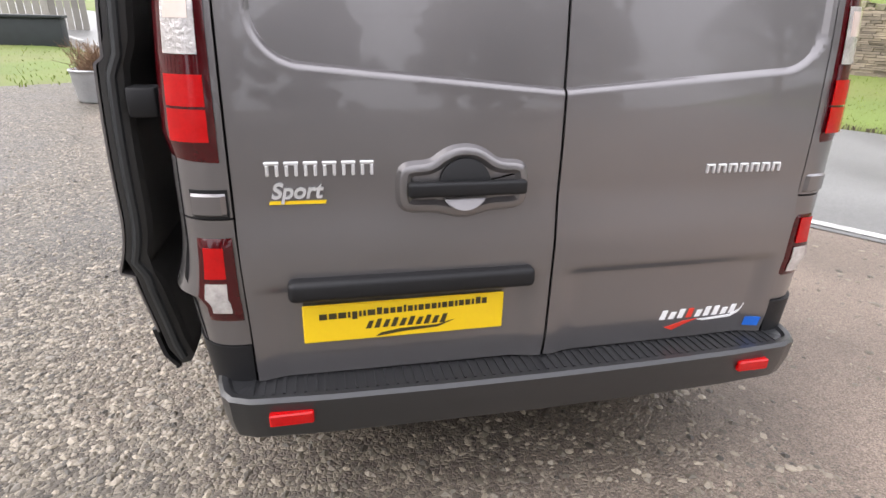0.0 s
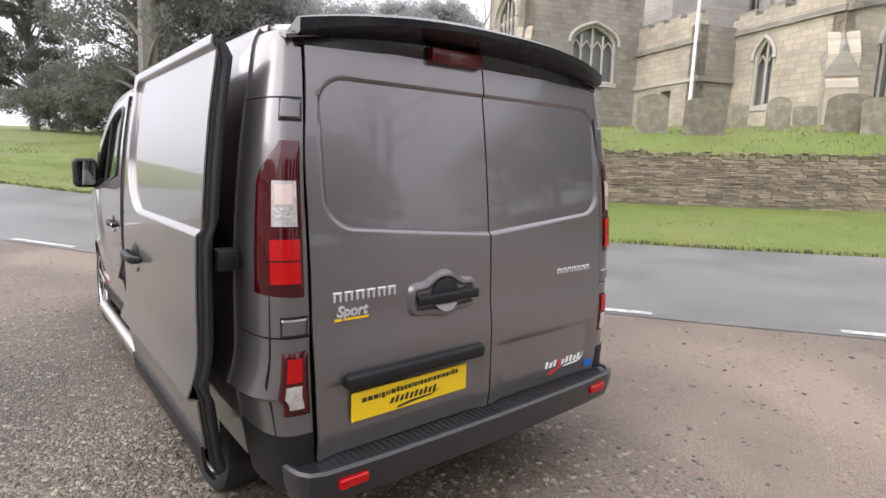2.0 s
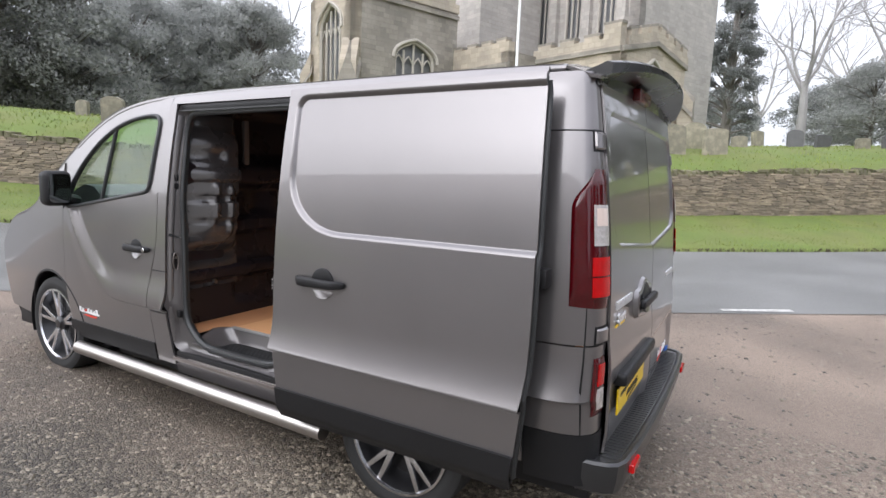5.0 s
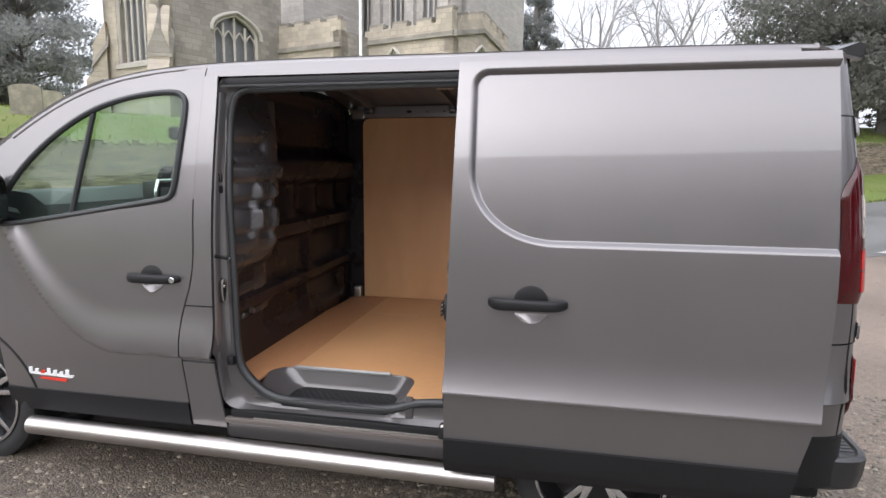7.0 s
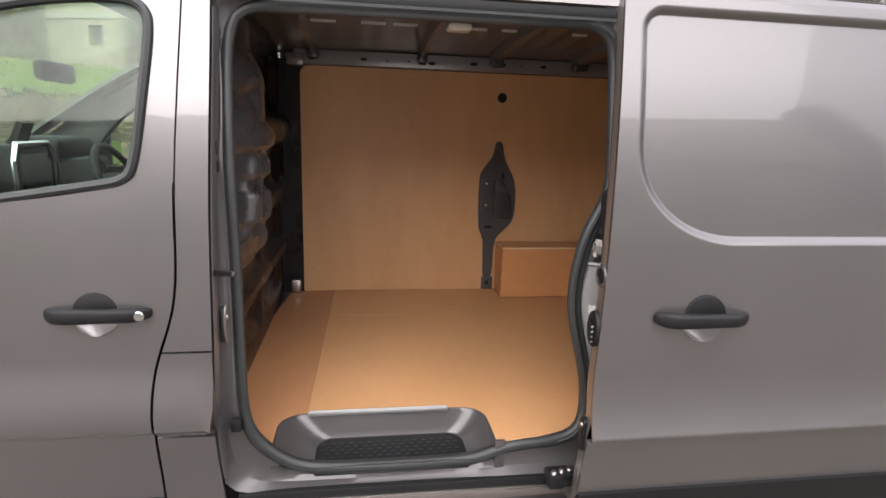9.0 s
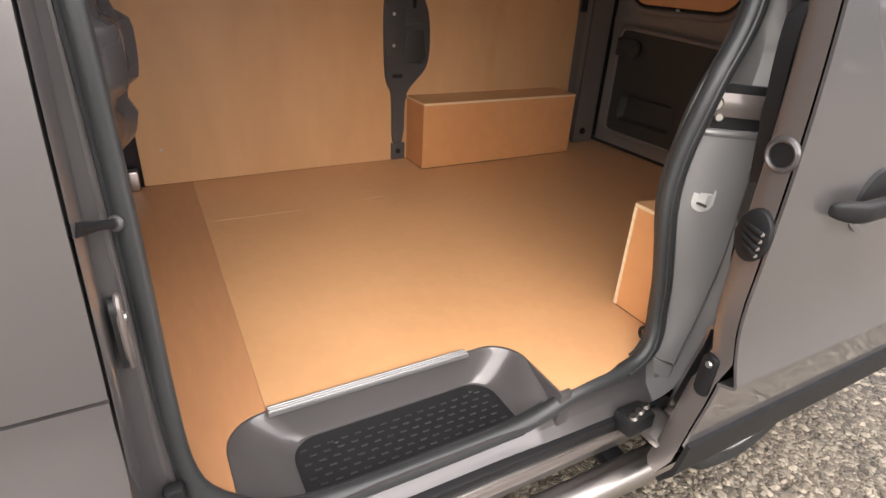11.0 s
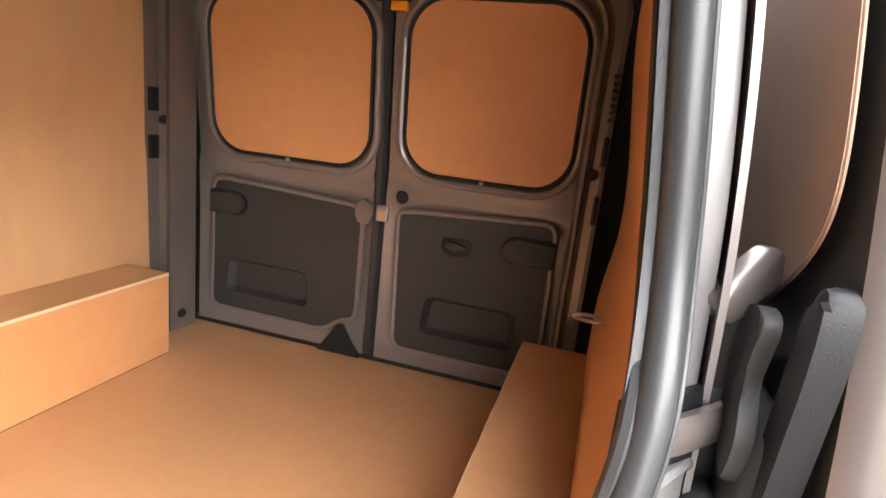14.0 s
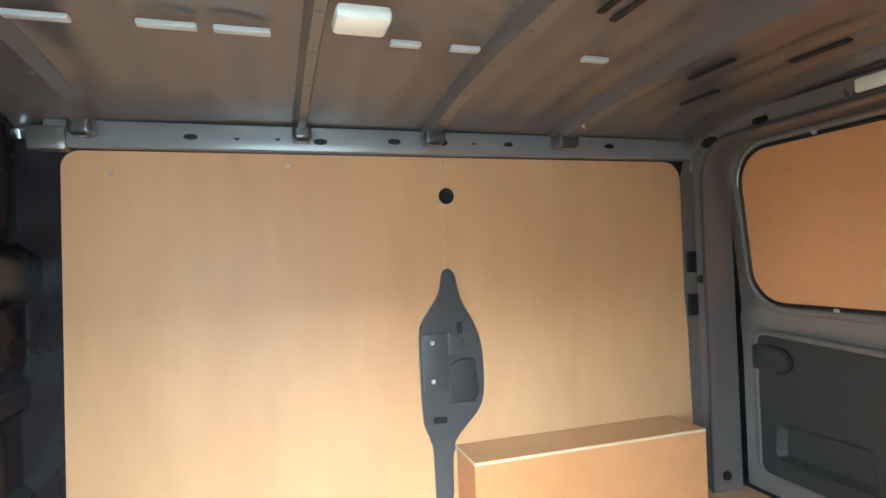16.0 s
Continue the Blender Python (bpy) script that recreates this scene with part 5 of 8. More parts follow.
    ext = bmesh.ops.extrude_face_region(bm, geom=bm.faces[:])
    bmesh.ops.translate(bm, vec=(-sgn * 0.02, 0, 0), verts=[e for e in ext["geom"] if isinstance(e, bmesh.types.BMVert)])
    part("window_surround", bm, PAINT, door)
    part("window_seal", tube([side(sgn, y, z, 0.002) for y, z in hole + hole[:1]], 0.013, 8, False), RUBBER, door)
    pane = part("window_pane", plate(hole, lambda a, b, d: side(sgn, a, b, -0.012 - d), 0.004), GLASS, door, "green-tinted side window")
    pane.visible_shadow = False
    part("quarter_bar", tube([side(sgn, 3.18, 1.775, -0.004), side(sgn, 3.29, 1.315, -0.004)], 0.012, 8), RUBBER, door)
    part("handle_cup", plate([(2.885 + 0.056 * math.cos(a), 1.036 + 0.046 * math.sin(a)) for a in steps(math.pi, 2 * math.pi, 16)], lambda a, b, d: side(sgn, a, b, 0.004 + 0.32 * max(1.036 - b, 0) - d), 0.012, 0.003), PAINT, door)
    part("handle_dome", plate([(2.885 + 0.055 * math.cos(a), 1.055 + 0.052 * math.sin(a)) for a in steps(0, math.pi, 14)], lambda a, b, d: side(sgn, a, b, 0.012 - d), 0.012, 0.004), BLACK, door)
    part("door_handle", grip_bar(3.005, 2.745, 1.051, side(sgn, 2.88, 1.051)[0], sgn, 0.034), BLACK, door, "black pull handle")
    part("lock", lathe([(0.0, 0.003), (0.011, 0.003), (0.014, 0.0)], side(sgn, 2.768, 1.05, 0.040), (sgn, 0, 0), 16), CHROME, door)
    mirror = part("mirror_housing", box(min(sgn * 1.120, sgn * 0.950), max(sgn * 1.120, sgn * 0.950), 3.60, 3.71, 1.270, 1.500, 0.04, 4), BLACK, door, "black door mirror")
    part("mirror_glass", plate(round_rect(sgn * 1.035 - 0.065, sgn * 1.035 + 0.065, 1.292, 1.478, 0.03), lambda a, b, d: (a, 3.597 + d, b), 0.008), MIRROR, mirror)
    part("mirror_arm", tube([(sgn * 1.00, 3.65, 1.32), (sgn * 0.91, 3.66, 1.29)], [0.04, 0.05], 10), BLACK, mirror)
    for i, (y0, y1, zc) in enumerate(((3.36, 3.60, 0.555), (3.40, 3.55, 0.533))):
        part("vinyl_bar", plate([(y0, zc - 0.007), (y1, zc - 0.001), (y1 - 0.02, zc + 0.009), (y0 - 0.012, zc + 0.007)], lambda a, b, d: side(sgn, a, b, 0.013 - d), 0.004), (WHITE_INK, RED_INK)[i], door)
    for k in range(7):
        y0 = 3.60 - 0.034 * k
        part("vinyl_bar", plate([(y0, 0.560), (y0 - 0.020, 0.560), (y0 - 0.026, 0.588 - 0.006 * (k % 3)), (y0 - 0.006, 0.588 - 0.006 * (k % 3))], lambda a, b, d: side(sgn, a, b, 0.013 - d), 0.004), WHITE_INK if k != 2 else RED_INK, door)

    # wing with its arch
    def arch_low(y):
        d = 0.155 - (y - 3.97) ** 2
        return 0.40 + math.sqrt(d) if d > 0 else 0.40

    part("front_wing", sheet(lambda y, b: side(sgn, y, (lambda q: q + (min(ZTOP(y), 1.62) - 0.012 - q) * b)(arch_low(y))), steps(3.748, 4.90, 60), steps(0, 1, 30), -0.008), PAINT, van)
    part("arch_liner", loft([[(sgn * 0.92, 3.97 + 0.40 * math.cos(a), 0.40 + 0.40 * math.sin(a)) for a in steps(-0.3, math.pi + 0.3, 24)], [(sgn * 0.55, 3.97 + 0.40 * math.cos(a), 0.40 + 0.40 * math.sin(a)) for a in steps(-0.3, math.pi + 0.3, 24)]], False), BLACK, van)
    part("arch_lip", tube([side(sgn, 3.97 + 0.395 * math.cos(a), 0.40 + 0.395 * math.sin(a), 0.0) for a in steps(0.05, math.pi - 0.05, 30)], 0.012, 8), BLACK, van)
    # door post in three lengths
    for z0, z1 in ((0.37, 0.682), (0.688, 0.932), (0.938, 1.905)):
        part("door_post", row_sheet(z0, z1, 26, open_front if sgn < 0 else const(2.632), lambda z: door_rear(z) - 0.005, 6, lambda y, z: side(sgn, y, z), -0.010), PAINT, van)
    # side step
    step_bar = part("side_step", tube([(sgn * 0.968, 1.375, 0.282), (sgn * 0.968, 2.4, 0.292), (sgn * 0.968, 3.60, 0.303)], 0.043, 24), STEEL, van, "brushed steel side step tube")
    for y in (1.55, 2.6, 3.45):
        part("step_bracket", box(min(sgn * 0.95, sgn * 0.78), max(sgn * 0.95, sgn * 0.78), y - 0.03, y + 0.03, 0.262, 0.30, 0.006), BLACK, step_bar)

# ---- rear doors ----
def rear_relief(x, z):
    y = rear(x, z)
    z2 = z - 0.085 * abs(x - 0.02) * step01(1.80, 1.40, z)
    d = rbox(x, z2, -0.735, 0.780, 1.222, 1.80, 0.11)
    if z > 1.0:
        y += 0.013 * step01(0.007, -0.008, d)
    fade = step01(0.79, 0.70, abs(x)) * step01(0.02, 0.10, abs(x - 0.02))
    y -= 0.016 * step01(0.99, 0.80, z) * (1 - step01(0.752, 0.728, z) * fade)
    y += 0.010 * step01(0.55, 0.46, z)
    return (x, y, z)


for nm, xa, xb in (("rear_door", lambda z: -door_edge(z), const(0.017)), ("rear_door", const(0.025), lambda z: door_edge(z))):
    door = empty(nm, None, "closed rear door with a stamped window panel")
    door.parent = van
    cols = steps(0, 0.06, 4) + steps(0.066, 0.26, 40) + steps(0.28, 1, 26)
    if xa(1) > 0:
        cols = [1 - q for q in cols[::-1]]
    rows = steps(0.468, 1.0, 44) + steps(1.01, 1.19, 12) + steps(1.194, 1.35, 46) + steps(1.36, 1.67, 16) + steps(1.675, 1.83, 46) + steps(1.835, 1.905, 8)
    part("door_skin", sheet(lambda z, a: (lambda x: rear_relief(x, z + 0.085 * abs(x - 0.02) * step01(1.0, 1.15, z) * step01(1.80, 1.40, z)))(xa(z) + (xb(z) - xa(z)) * a), rows, cols, -0.010), PAINT, door)
    if xa(1) < 0:
        left_door = door
    else:
        right_door = door
part("door_gap", box(-0.81, 0.81, 0.130, 0.140, 0.46, 1.0), BLACK, van)
part("door_gap", sheet(lambda z, x: (x, rear(x, z) + 0.028, z), steps(0.46, 1.92, 20), [-0.01, 0.05], 0.004), RUBBER, van)


def on_rear(lift):
    return lambda a, b, d: (a, rear_relief(a, b)[1] - lift + d, b)


def flat_rear(y0):
    return lambda a, b, d: (a, y0 + d, b)


# handle in its raised surround
hx = -0.240
surround = [(-0.410, 0.955), (-0.385, 0.932), (-0.310, 0.932), (-0.275, 0.920), (hx, 0.915), (-0.205, 0.920), (-0.170, 0.932), (-0.095, 0.932), (-0.070, 0.955), (-0.070, 1.035), (-0.090, 1.058), (-0.150, 1.060), (-0.175, 1.080), (-0.205, 1.096), (hx, 1.101), (-0.275, 1.096), (-0.305, 1.080), (-0.330, 1.060), (-0.390, 1.058), (-0.410, 1.035)]


def offset_loop(loop, d):
    """The outline moved inwards by d."""
    out, n = [], len(loop)
    for i in range(n):
        t = Vector(loop[(i + 1) % n]) - Vector(loop[i - 1])
        t.normalize()
        out.append((loop[i][0] - t.y * d, loop[i][1] + t.x * d))
    return out


def raised(outline, rises, y_of):
    """A pressing: rings of (inset, height) from an outline, closed by a flat top."""
    bm = loft([[(a, y_of(b) - h, b) for a, b in offset_loop(outline, d)] for d, h in rises])
    bm.verts.ensure_lookup_table()
    bm.faces.new(bm.verts[-len(outline):])
    return bm


rim = smooth_loop(surround, 2)
handle = part("handle_surround", raised(rim, ((-0.008, -0.004), (0.0, 0.010), (0.005, 0.020), (0.012, 0.024), (0.022, 0.024), (0.028, 0.018), (0.034, 0.014)), lambda z: 0.080 + 0.05 * (z - 1.0)), PAINT, left_door, "raised painted handle surround")
part("handle_cup", plate([(hx + 0.066 * math.cos(a), 1.008 + 0.060 * math.sin(a)) for a in steps(0, math.pi, 16)], lambda a, b, d: (a, 0.0505 + 0.16 * (b - 1.0) + d, b), 0.010, 0.003), BLACK, handle)
part("handle_cup", plate([(hx + 0.060 * math.cos(a), 0.992 + 0.056 * math.sin(a)) for a in steps(math.pi, 2 * math.pi, 16)], lambda a, b, d: (a, 0.0505 + 0.16 * (b - 1.0) + 0.5 * max(b - 0.96, 0) + d, b), 0.012, 0.003), PAINT, handle)
part("handle_bar", box(-0.388, -0.082, 0.028, 0.054, 0.978, 1.016, 0.009, 3), BLACK, handle, "black pull bar")
part("plate_light_bar", box(-0.690, -0.036, 0.028, 0.09, 0.714, 0.770, 0.016, 3), BLACK, left_door, "dark grey moulding above the number plate")

number_plate = part("number_plate", box(-0.660, -0.113, 0.0625, 0.070, 0.579, 0.690, 0.003, 1), YELLOW, left_door, "yellow number plate with black lettering bars")
xq = -0.618
for k, wd in enumerate((3, 3, 3, 1, 2, 1, 1, 3, 2, 2, 2, 2, 1, 2, 1, 2, 2, 2, 1, 2, 2, 1, 2, 2, 1, 2, 2)):
    w = wd * 0.0067
    part("letter_bar", box(xq, xq + w, 0.0605, 0.063, 0.648 + 0.0005 * k - (0.006 if k == 4 else 0), 0.664 + 0.0005 * k + (0.004 if k in (8, 12, 25) else 0)), INK, number_plate, smooth=False)
    xq += w + 0.0046
for k in range(10):
    x0 = -0.498 + 0.0225 * k
    part("letter_bar", plate([(x0, 0.612), (x0 + 0.014, 0.612), (x0 + 0.022, 0.634 + 0.004 * (k % 2)), (x0 + 0.010, 0.634 + 0.004 * (k % 2))], flat_rear(0.0605), 0.003), INK, number_plate, smooth=False)
part("swoosh_bar", plate([(-0.455, 0.596), (-0.40, 0.604), (-0.30, 0.606), (-0.255, 0.618), (-0.30, 0.600), (-0.40, 0.594), (-0.47, 0.586)], flat_rear(0.0605), 0.003), INK, number_plate, smooth=False)

# badges: plain bars for the maker's and the model's lettering
for k in range(6):
    x0 = -0.722 + 0.0445 * k
    bm = bmesh.new()
    for q in ((x0, x0 + 0.034, 1.057, 1.065), (x0 + 0.002, x0 + 0.010, 1.030, 1.057), (x0 + 0.024, x0 + 0.032, 1.030, 1.057)):
        add_box(bm, q[0], q[1], rear(x0, 1.04) - 0.017, rear(x0, 1.04), q[2], q[3], 0.002, 1)
    part("badge_bar", bm, BADGE, left_door)
for k in range(7):
    x0 = 0.462 + 0.0365 * k
    bm = bmesh.new()
    for q in ((x0, x0 + 0.007, 1.006, 1.032), (x0 + 0.007, x0 + 0.026, 1.026, 1.032), (x0 + 0.020, x0 + 0.027, 1.006, 1.026)):
        add_box(bm, q[0], q[1], rear(x0, 1.02) - 0.016, rear(x0, 1.02), q[2], q[3], 0.002, 1)
    part("badge_bar", bm, BADGE, right_door)
txt = bpy.data.curves.new("sport", "FONT")
txt.body, txt.size, txt.shear, txt.extrude, txt.offset = "Sport", 0.053, 0.25, 0.004, 0.0012
tmp = bpy.data.objects.new("sport", txt)
word = bpy.data.meshes.new_from_object(tmp)
word.materials.append(BADGE)
bpy.data.objects.remove(tmp)
ob = new("badge_word", word)
ob.matrix_basis = pose(-0.712, 0.076, 0.978, 90, 0, -1.2)
ob.parent = left_door
part("badge_underline", plate([(-0.718, 0.962), (-0.585, 0.962), (-0.582, 0.970), (-0.715, 0.970)], on_rear(0.015), 0.006), YELLOW, left_door, "yellow underline")
for k in range(9):
    x0 = 0.405 + 0.031 * k
    part("vinyl_bar", plate([(x0, 0.543), (x0 + 0.018, 0.543), (x0 + 0.026, 0.574 - 0.008 * (k % 3 == 1)), (x0 + 0.008, 0.574 - 0.008 * (k % 3 == 1))], on_rear(0.012), 0.004), WHITE_INK if k != 3 else RED_INK, right_door, smooth=False)
part("vinyl_swoosh", plate([(0.43, 0.512), (0.49, 0.530), (0.54, 0.536), (0.50, 0.520), (0.46, 0.500)], on_rear(0.012), 0.004), RED_INK, right_door, smooth=False)
part("vinyl_swoosh", plate([(0.54, 0.532), (0.66, 0.538), (0.695, 0.556), (0.705, 0.575), (0.690, 0.545), (0.66, 0.530), (0.56, 0.526)], on_rear(0.0125), 0.004), WHITE_INK, right_door, smooth=False)
part("blue_sticker", plate(round_rect(0.722, 0.772, 0.490, 0.524, 0.004), on_rear(0.012), 0.004), BLUE_INK, right_door)

# rear step bumper
half = [(0.900, 0.16), (0.893, 0.09), (0.880, 0.040), (0.855, 0.004), (0.80, -0.018), (0.60, -0.032), (0.30, -0.040)]
path = [(-x, y) for x, y in half] + [(0, -0.043)] + half[::-1]
prof = [(0.18, 0.455), (0.13, 0.462), (0.035, 0.464), (0.026, 0.472), (0.010, 0.474), (0.0, 0.464), (0.002, 0.445), (0.006, 0.40), (0.020, 0.345), (0.065, 0.315), (0.2, 0.305)]
rings = []
for i, (x, y) in enumerate(path):
    a, b = path[max(i - 1, 0)], path[min(i + 1, len(path) - 1)]
    d = Vector((b[0] - a[0], b[1] - a[1])).normalized()
    inn = Vector((-d.y, d.x))
    rings.append([(x + inn.x * o, y + inn.y * o, z) for o, z in prof])
bm = loft(rings, False)
bmesh.ops.subdivide_edges(bm, edges=[e for e in bm.edges if abs(e.verts[0].co.z - e.verts[1].co.z) < 1e-6], cuts=2, use_grid_fill=True)
bumper = part("rear_bumper", bm, BUMPER, van, "black plastic rear step bumper")
for k in range(60):
    x = -0.80 + 1.6 * k / 59
    yb = -0.022 - 0.02 * (1 - (x / 0.8) ** 2)
    part("tread_rib", box(x - 0.004, x + 0.004, yb + 0.040, yb + 0.120, 0.460, 0.4665), BUMPER, bumper, smooth=False)
for x0, x1 in ((-0.757, -0.645), (0.632, 0.738)):
    part("reflector", box(x0, x1, -0.038, -0.01, 0.400, 0.436, 0.004, 1), LAMP_BRIGHT, bumper, "red bumper reflector")

# spoiler with the high brake lamp under it
SPOIL = ((0.26, 2.026, 0.0, 0.090), (0.18, 2.040, 0.15, 0.082), (0.065, 2.038, 0.9, 0.066), (0.033, 2.020, 1.0, 0.055), (0.036, 2.000, 1.0, 0.075), (0.10, 1.982, 0.6, 0.068), (0.172, 1.962, 0.12, 0.05), (0.176, 1.905, 0.0, 0.012), (0.188, 1.884, 0.0, 0.0), (0.28, 1.95, 0.0, 0.03))


def spoil(t, k):
    """Point k of the spoiler's section at t across, -1 to 1."""
    y, z, sweep, drop = SPOIL[k]
    return (t * 0.800, y + 0.105 * sweep * abs(t) ** 2.6, z - drop * abs(t) ** 2.4)


part("spoiler", loft([[spoil(t, k) for k in range(10)] for t in [math.sin(math.pi / 2 * q) for q in steps(-1, 1, 44)]], True, True), GLOSS_BLACK, van, "gloss black roof spoiler")
part("high_brake_lamp", box(-0.262, -0.002, 0.142, 0.205, 1.900, 1.956, 0.006), LAMP_HIGH, van, "dark red high brake lamp")

# ---- wheels ----
def wheel(sgn, y, z, name="wheel"):
    hub = empty(name)
    hub.parent = van
    x = sgn * 0.93
    ax = (sgn, 0, 0)
    tyre = part("tyre", lathe([(0.255, -0.20), (0.31, -0.205), (0.338, -0.185), (0.345, -0.16), (0.345, -0.03), (0.338, -0.008), (0.31, 0.006), (0.285, 0.004), (0.258, -0.006), (0.252, -0.02)], (x, y, z), ax, 56), TYRE, hub, "black low-profile tyre")
    rim = part("rim", lathe([(0.255, -0.02), (0.258, -0.002), (0.250, 0.002), (0.240, -0.01), (0.228, -0.06), (0.20, -0.09), (0.05, -0.10), (0.0, -0.10)], (x, y, z), ax, 56), ALLOY_DARK, hub, "dark alloy rim")
    part("rim_edge", lathe([(0.256, -0.006), (0.259, 0.003), (0.248, 0.005), (0.242, -0.008)], (x, y, z), ax, 56), ALLOY, rim)
    for k in range(10):
        a = 2 * math.pi * (k // 2) / 5 + (0.17 if k % 2 else -0.17) + 0.3
        c, s = math.cos(a), math.sin(a)
        b0, b1 = a - (0.12 if k % 2 else -0.12), a
        ins, out = (0.055 * math.cos(b0), 0.055 * math.sin(b0)), (0.246 * c, 0.246 * s)
        d = Vector((out[0] - ins[0], out[1] - ins[1])).normalized()
        nn = Vector((-d.y, d.x))
        pts = [(ins[0] + nn.x * 0.015, ins[1] + nn.y * 0.015), (ins[0] - nn.x * 0.015, ins[1] - nn.y * 0.015), (out[0] - nn.x * 0.011, out[1] - nn.y * 0.011), (out[0] + nn.x * 0.011, out[1] + nn.y * 0.011)]
        part("spoke", plate(pts, lambda p, q, dd: (x + sgn * (-0.018 + 0.016 * (math.hypot(p, q) / 0.246) - dd), y + p, z + q), 0.04, 0.003), ALLOY, rim)
    part("hub_cap", lathe([(0.0, -0.004), (0.03, -0.005), (0.036, -0.012), (0.06, -0.02), (0.066, -0.05)], (x, y, z), ax, 30), ALLOY_DARK, rim)
    part("brake_disc", lathe([(0.16, -0.115), (0.16, -0.10), (0.0, -0.10)], (x, y, z), ax, 30), STEEL, rim)
    return hub


for sgn in (-1, 1):
    wheel(sgn, 0.965, 0.335)
    wheel(sgn, 3.97, 0.395)
part("rear_arch_liner", loft([[(-0.90, 0.965 + 0.39 * math.cos(a), 0.335 + 0.39 * math.sin(a)) for a in steps(-0.2, math.pi + 0.2, 20)], [(-0.67, 0.965 + 0.39 * math.cos(a), 0.335 + 0.39 * math.sin(a)) for a in steps(-0.2, math.pi + 0.2, 20)]], False), BLACK, van)

# ---- sliding door, slid back and open ----
slide = empty("sliding_door", None, "open sliding side door with a black handle")
slide.parent = van
SD_OFF = 0.150
sd_front = spline([0.36, 0.7, 1.2, 1.9], [1.566, 1.560, 1.545, 1.526])
sd_rear = spline([0.36, 0.52, 0.73, 0.85, 1.27, 1.9], [0.358, 0.335, 0.303, 0.292, 0.285, 0.306])


def poly_distance(px, py, pts):
    """Signed distance to an outline, negative inside."""
    best, inside = 1e9, False
    for (ax, ay), (bx, by) in zip(pts, pts[1:] + pts[:1]):
        ex, ey, wx, wy = bx - ax, by - ay, px - ax, py - ay
        t = min(max((wx * ex + wy * ey) / (ex * ex + ey * ey), 0.0), 1.0)
        best = min(best, math.hypot(wx - ex * t, wy - ey * t))
        if (ay > py) != (by > py) and px < ax + ex * (py - ay) / ey:
            inside = not inside
    return -best if inside else best


SD_PANEL = [(1.417, 1.817), (-0.05, 1.817), (-0.05, 1.323)] + [(1.17 * (1 - t) ** 3 + 3 * 1.30 * t * (1 - t) ** 2 + 3 * 1.417 * t * t * (1 - t) + 1.417 * t ** 3, 1.323 * (1 - t) ** 3 + 3 * 1.323 * t * (1 - t) ** 2 + 3 * 1.40 * t * t * (1 - t) + 1.53 * t ** 3) for t in steps(0, 1, 16)]


def sd_fn(y, z, off=0.0):
    w = W0(z) + crease(1.8, z) + SD_OFF + off
    if z > 1.2:
        w -= 0.018 * step01(0.008, -0.014, poly_distance(y, z, SD_PANEL) - 0.055)
    w -= 0.02 * step01(0.42, 0.36, z)
    return (-w, y, z)


SD_ROWS = steps(0.50, 0.685, 14) + steps(0.69, 0.735, 18) + steps(0.745, 1.235, 36) + steps(1.24, 1.42, 60) + steps(1.43, 1.79, 30) + steps(1.795, 1.905, 34)
part("door_skin", sheet(lambda z, a: sd_fn(sd_rear(z) + (sd_front(z) - sd_rear(z)) * a, z), SD_ROWS, steps(0, 0.62, 24) + steps(0.626, 1.0, 100), -0.006), PAINT, slide)
part("door_cladding", row_sheet(0.362, 0.512, 14, sd_rear, sd_front, 60, lambda y, z: sd_fn(y, z, 0.006), -0.012), BLACK, slide, "black plastic sill cladding")


def door_rings(x0, x1, z0, z1):
    """Rings of the door's hollow body inside the skin, narrower towards the inner face."""
    rings = []
    for f, inset in ((0.0, 0.002), (0.5, 0.006), (0.85, 0.022), (1.0, 0.05)):
        ring = []
        zs = steps(z0 + inset, z1 - inset, 24)
        off = x0 + (x1 - x0) * f
        ring += [(sd_fn(sd_front(z), z)[0] + off, sd_front(z) - inset * 0.3, z) for z in zs]
        ring += [(sd_fn(sd_rear(z), z)[0] + off, sd_rear(z) + inset * 0.8, z) for z in zs[::-1]]
        rings.append(ring)
    return rings


shell_rings = door_rings(0.004, 0.062, 0.372, 1.900)
inner_ring = shell_rings[-1]
half_n = len(inner_ring) // 2
part("front_edge", loft([r[:half_n + 1] for r in shell_rings], False), PAINT_IN, slide, "painted front edge of the door")
part("rear_edge", loft([r[half_n - 1:] + r[:1] for r in shell_rings], False), BLACK_TRIM, slide, "dark rear edge of the door")
part("inner_panel", sheet(lambda k, a: tuple(Vector(inner_ring[int(k)]).lerp(Vector(inner_ring[len(inner_ring) - 1 - int(k)]), a)), list(range(25)), steps(0, 1, 8)), BLACK_TRIM, slide, "dark inner door panel")
board_front = spline([1.26, 1.31, 1.355, 1.41, 1.45, 1.50, 1.56, 1.80], [1.16, 1.26, 1.345, 1.432, 1.474, 1.496, 1.500, 1.490])
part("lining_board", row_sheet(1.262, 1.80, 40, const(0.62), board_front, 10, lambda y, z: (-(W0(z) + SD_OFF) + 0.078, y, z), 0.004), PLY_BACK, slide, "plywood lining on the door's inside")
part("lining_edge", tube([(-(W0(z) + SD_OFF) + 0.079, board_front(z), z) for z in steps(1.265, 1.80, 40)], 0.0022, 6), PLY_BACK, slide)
# black sheet added so the gap beside the pillar reads dark
part("door_baffle", sheet(lambda z, x: (-(W0(z) + SD_OFF) + 0.022 + 0.075 * x, 1.300, z), steps(0.93, 1.265, 12), [0, 0.5, 1], 0.012), BLACK, slide, "black sheet added across the gap inside the door")
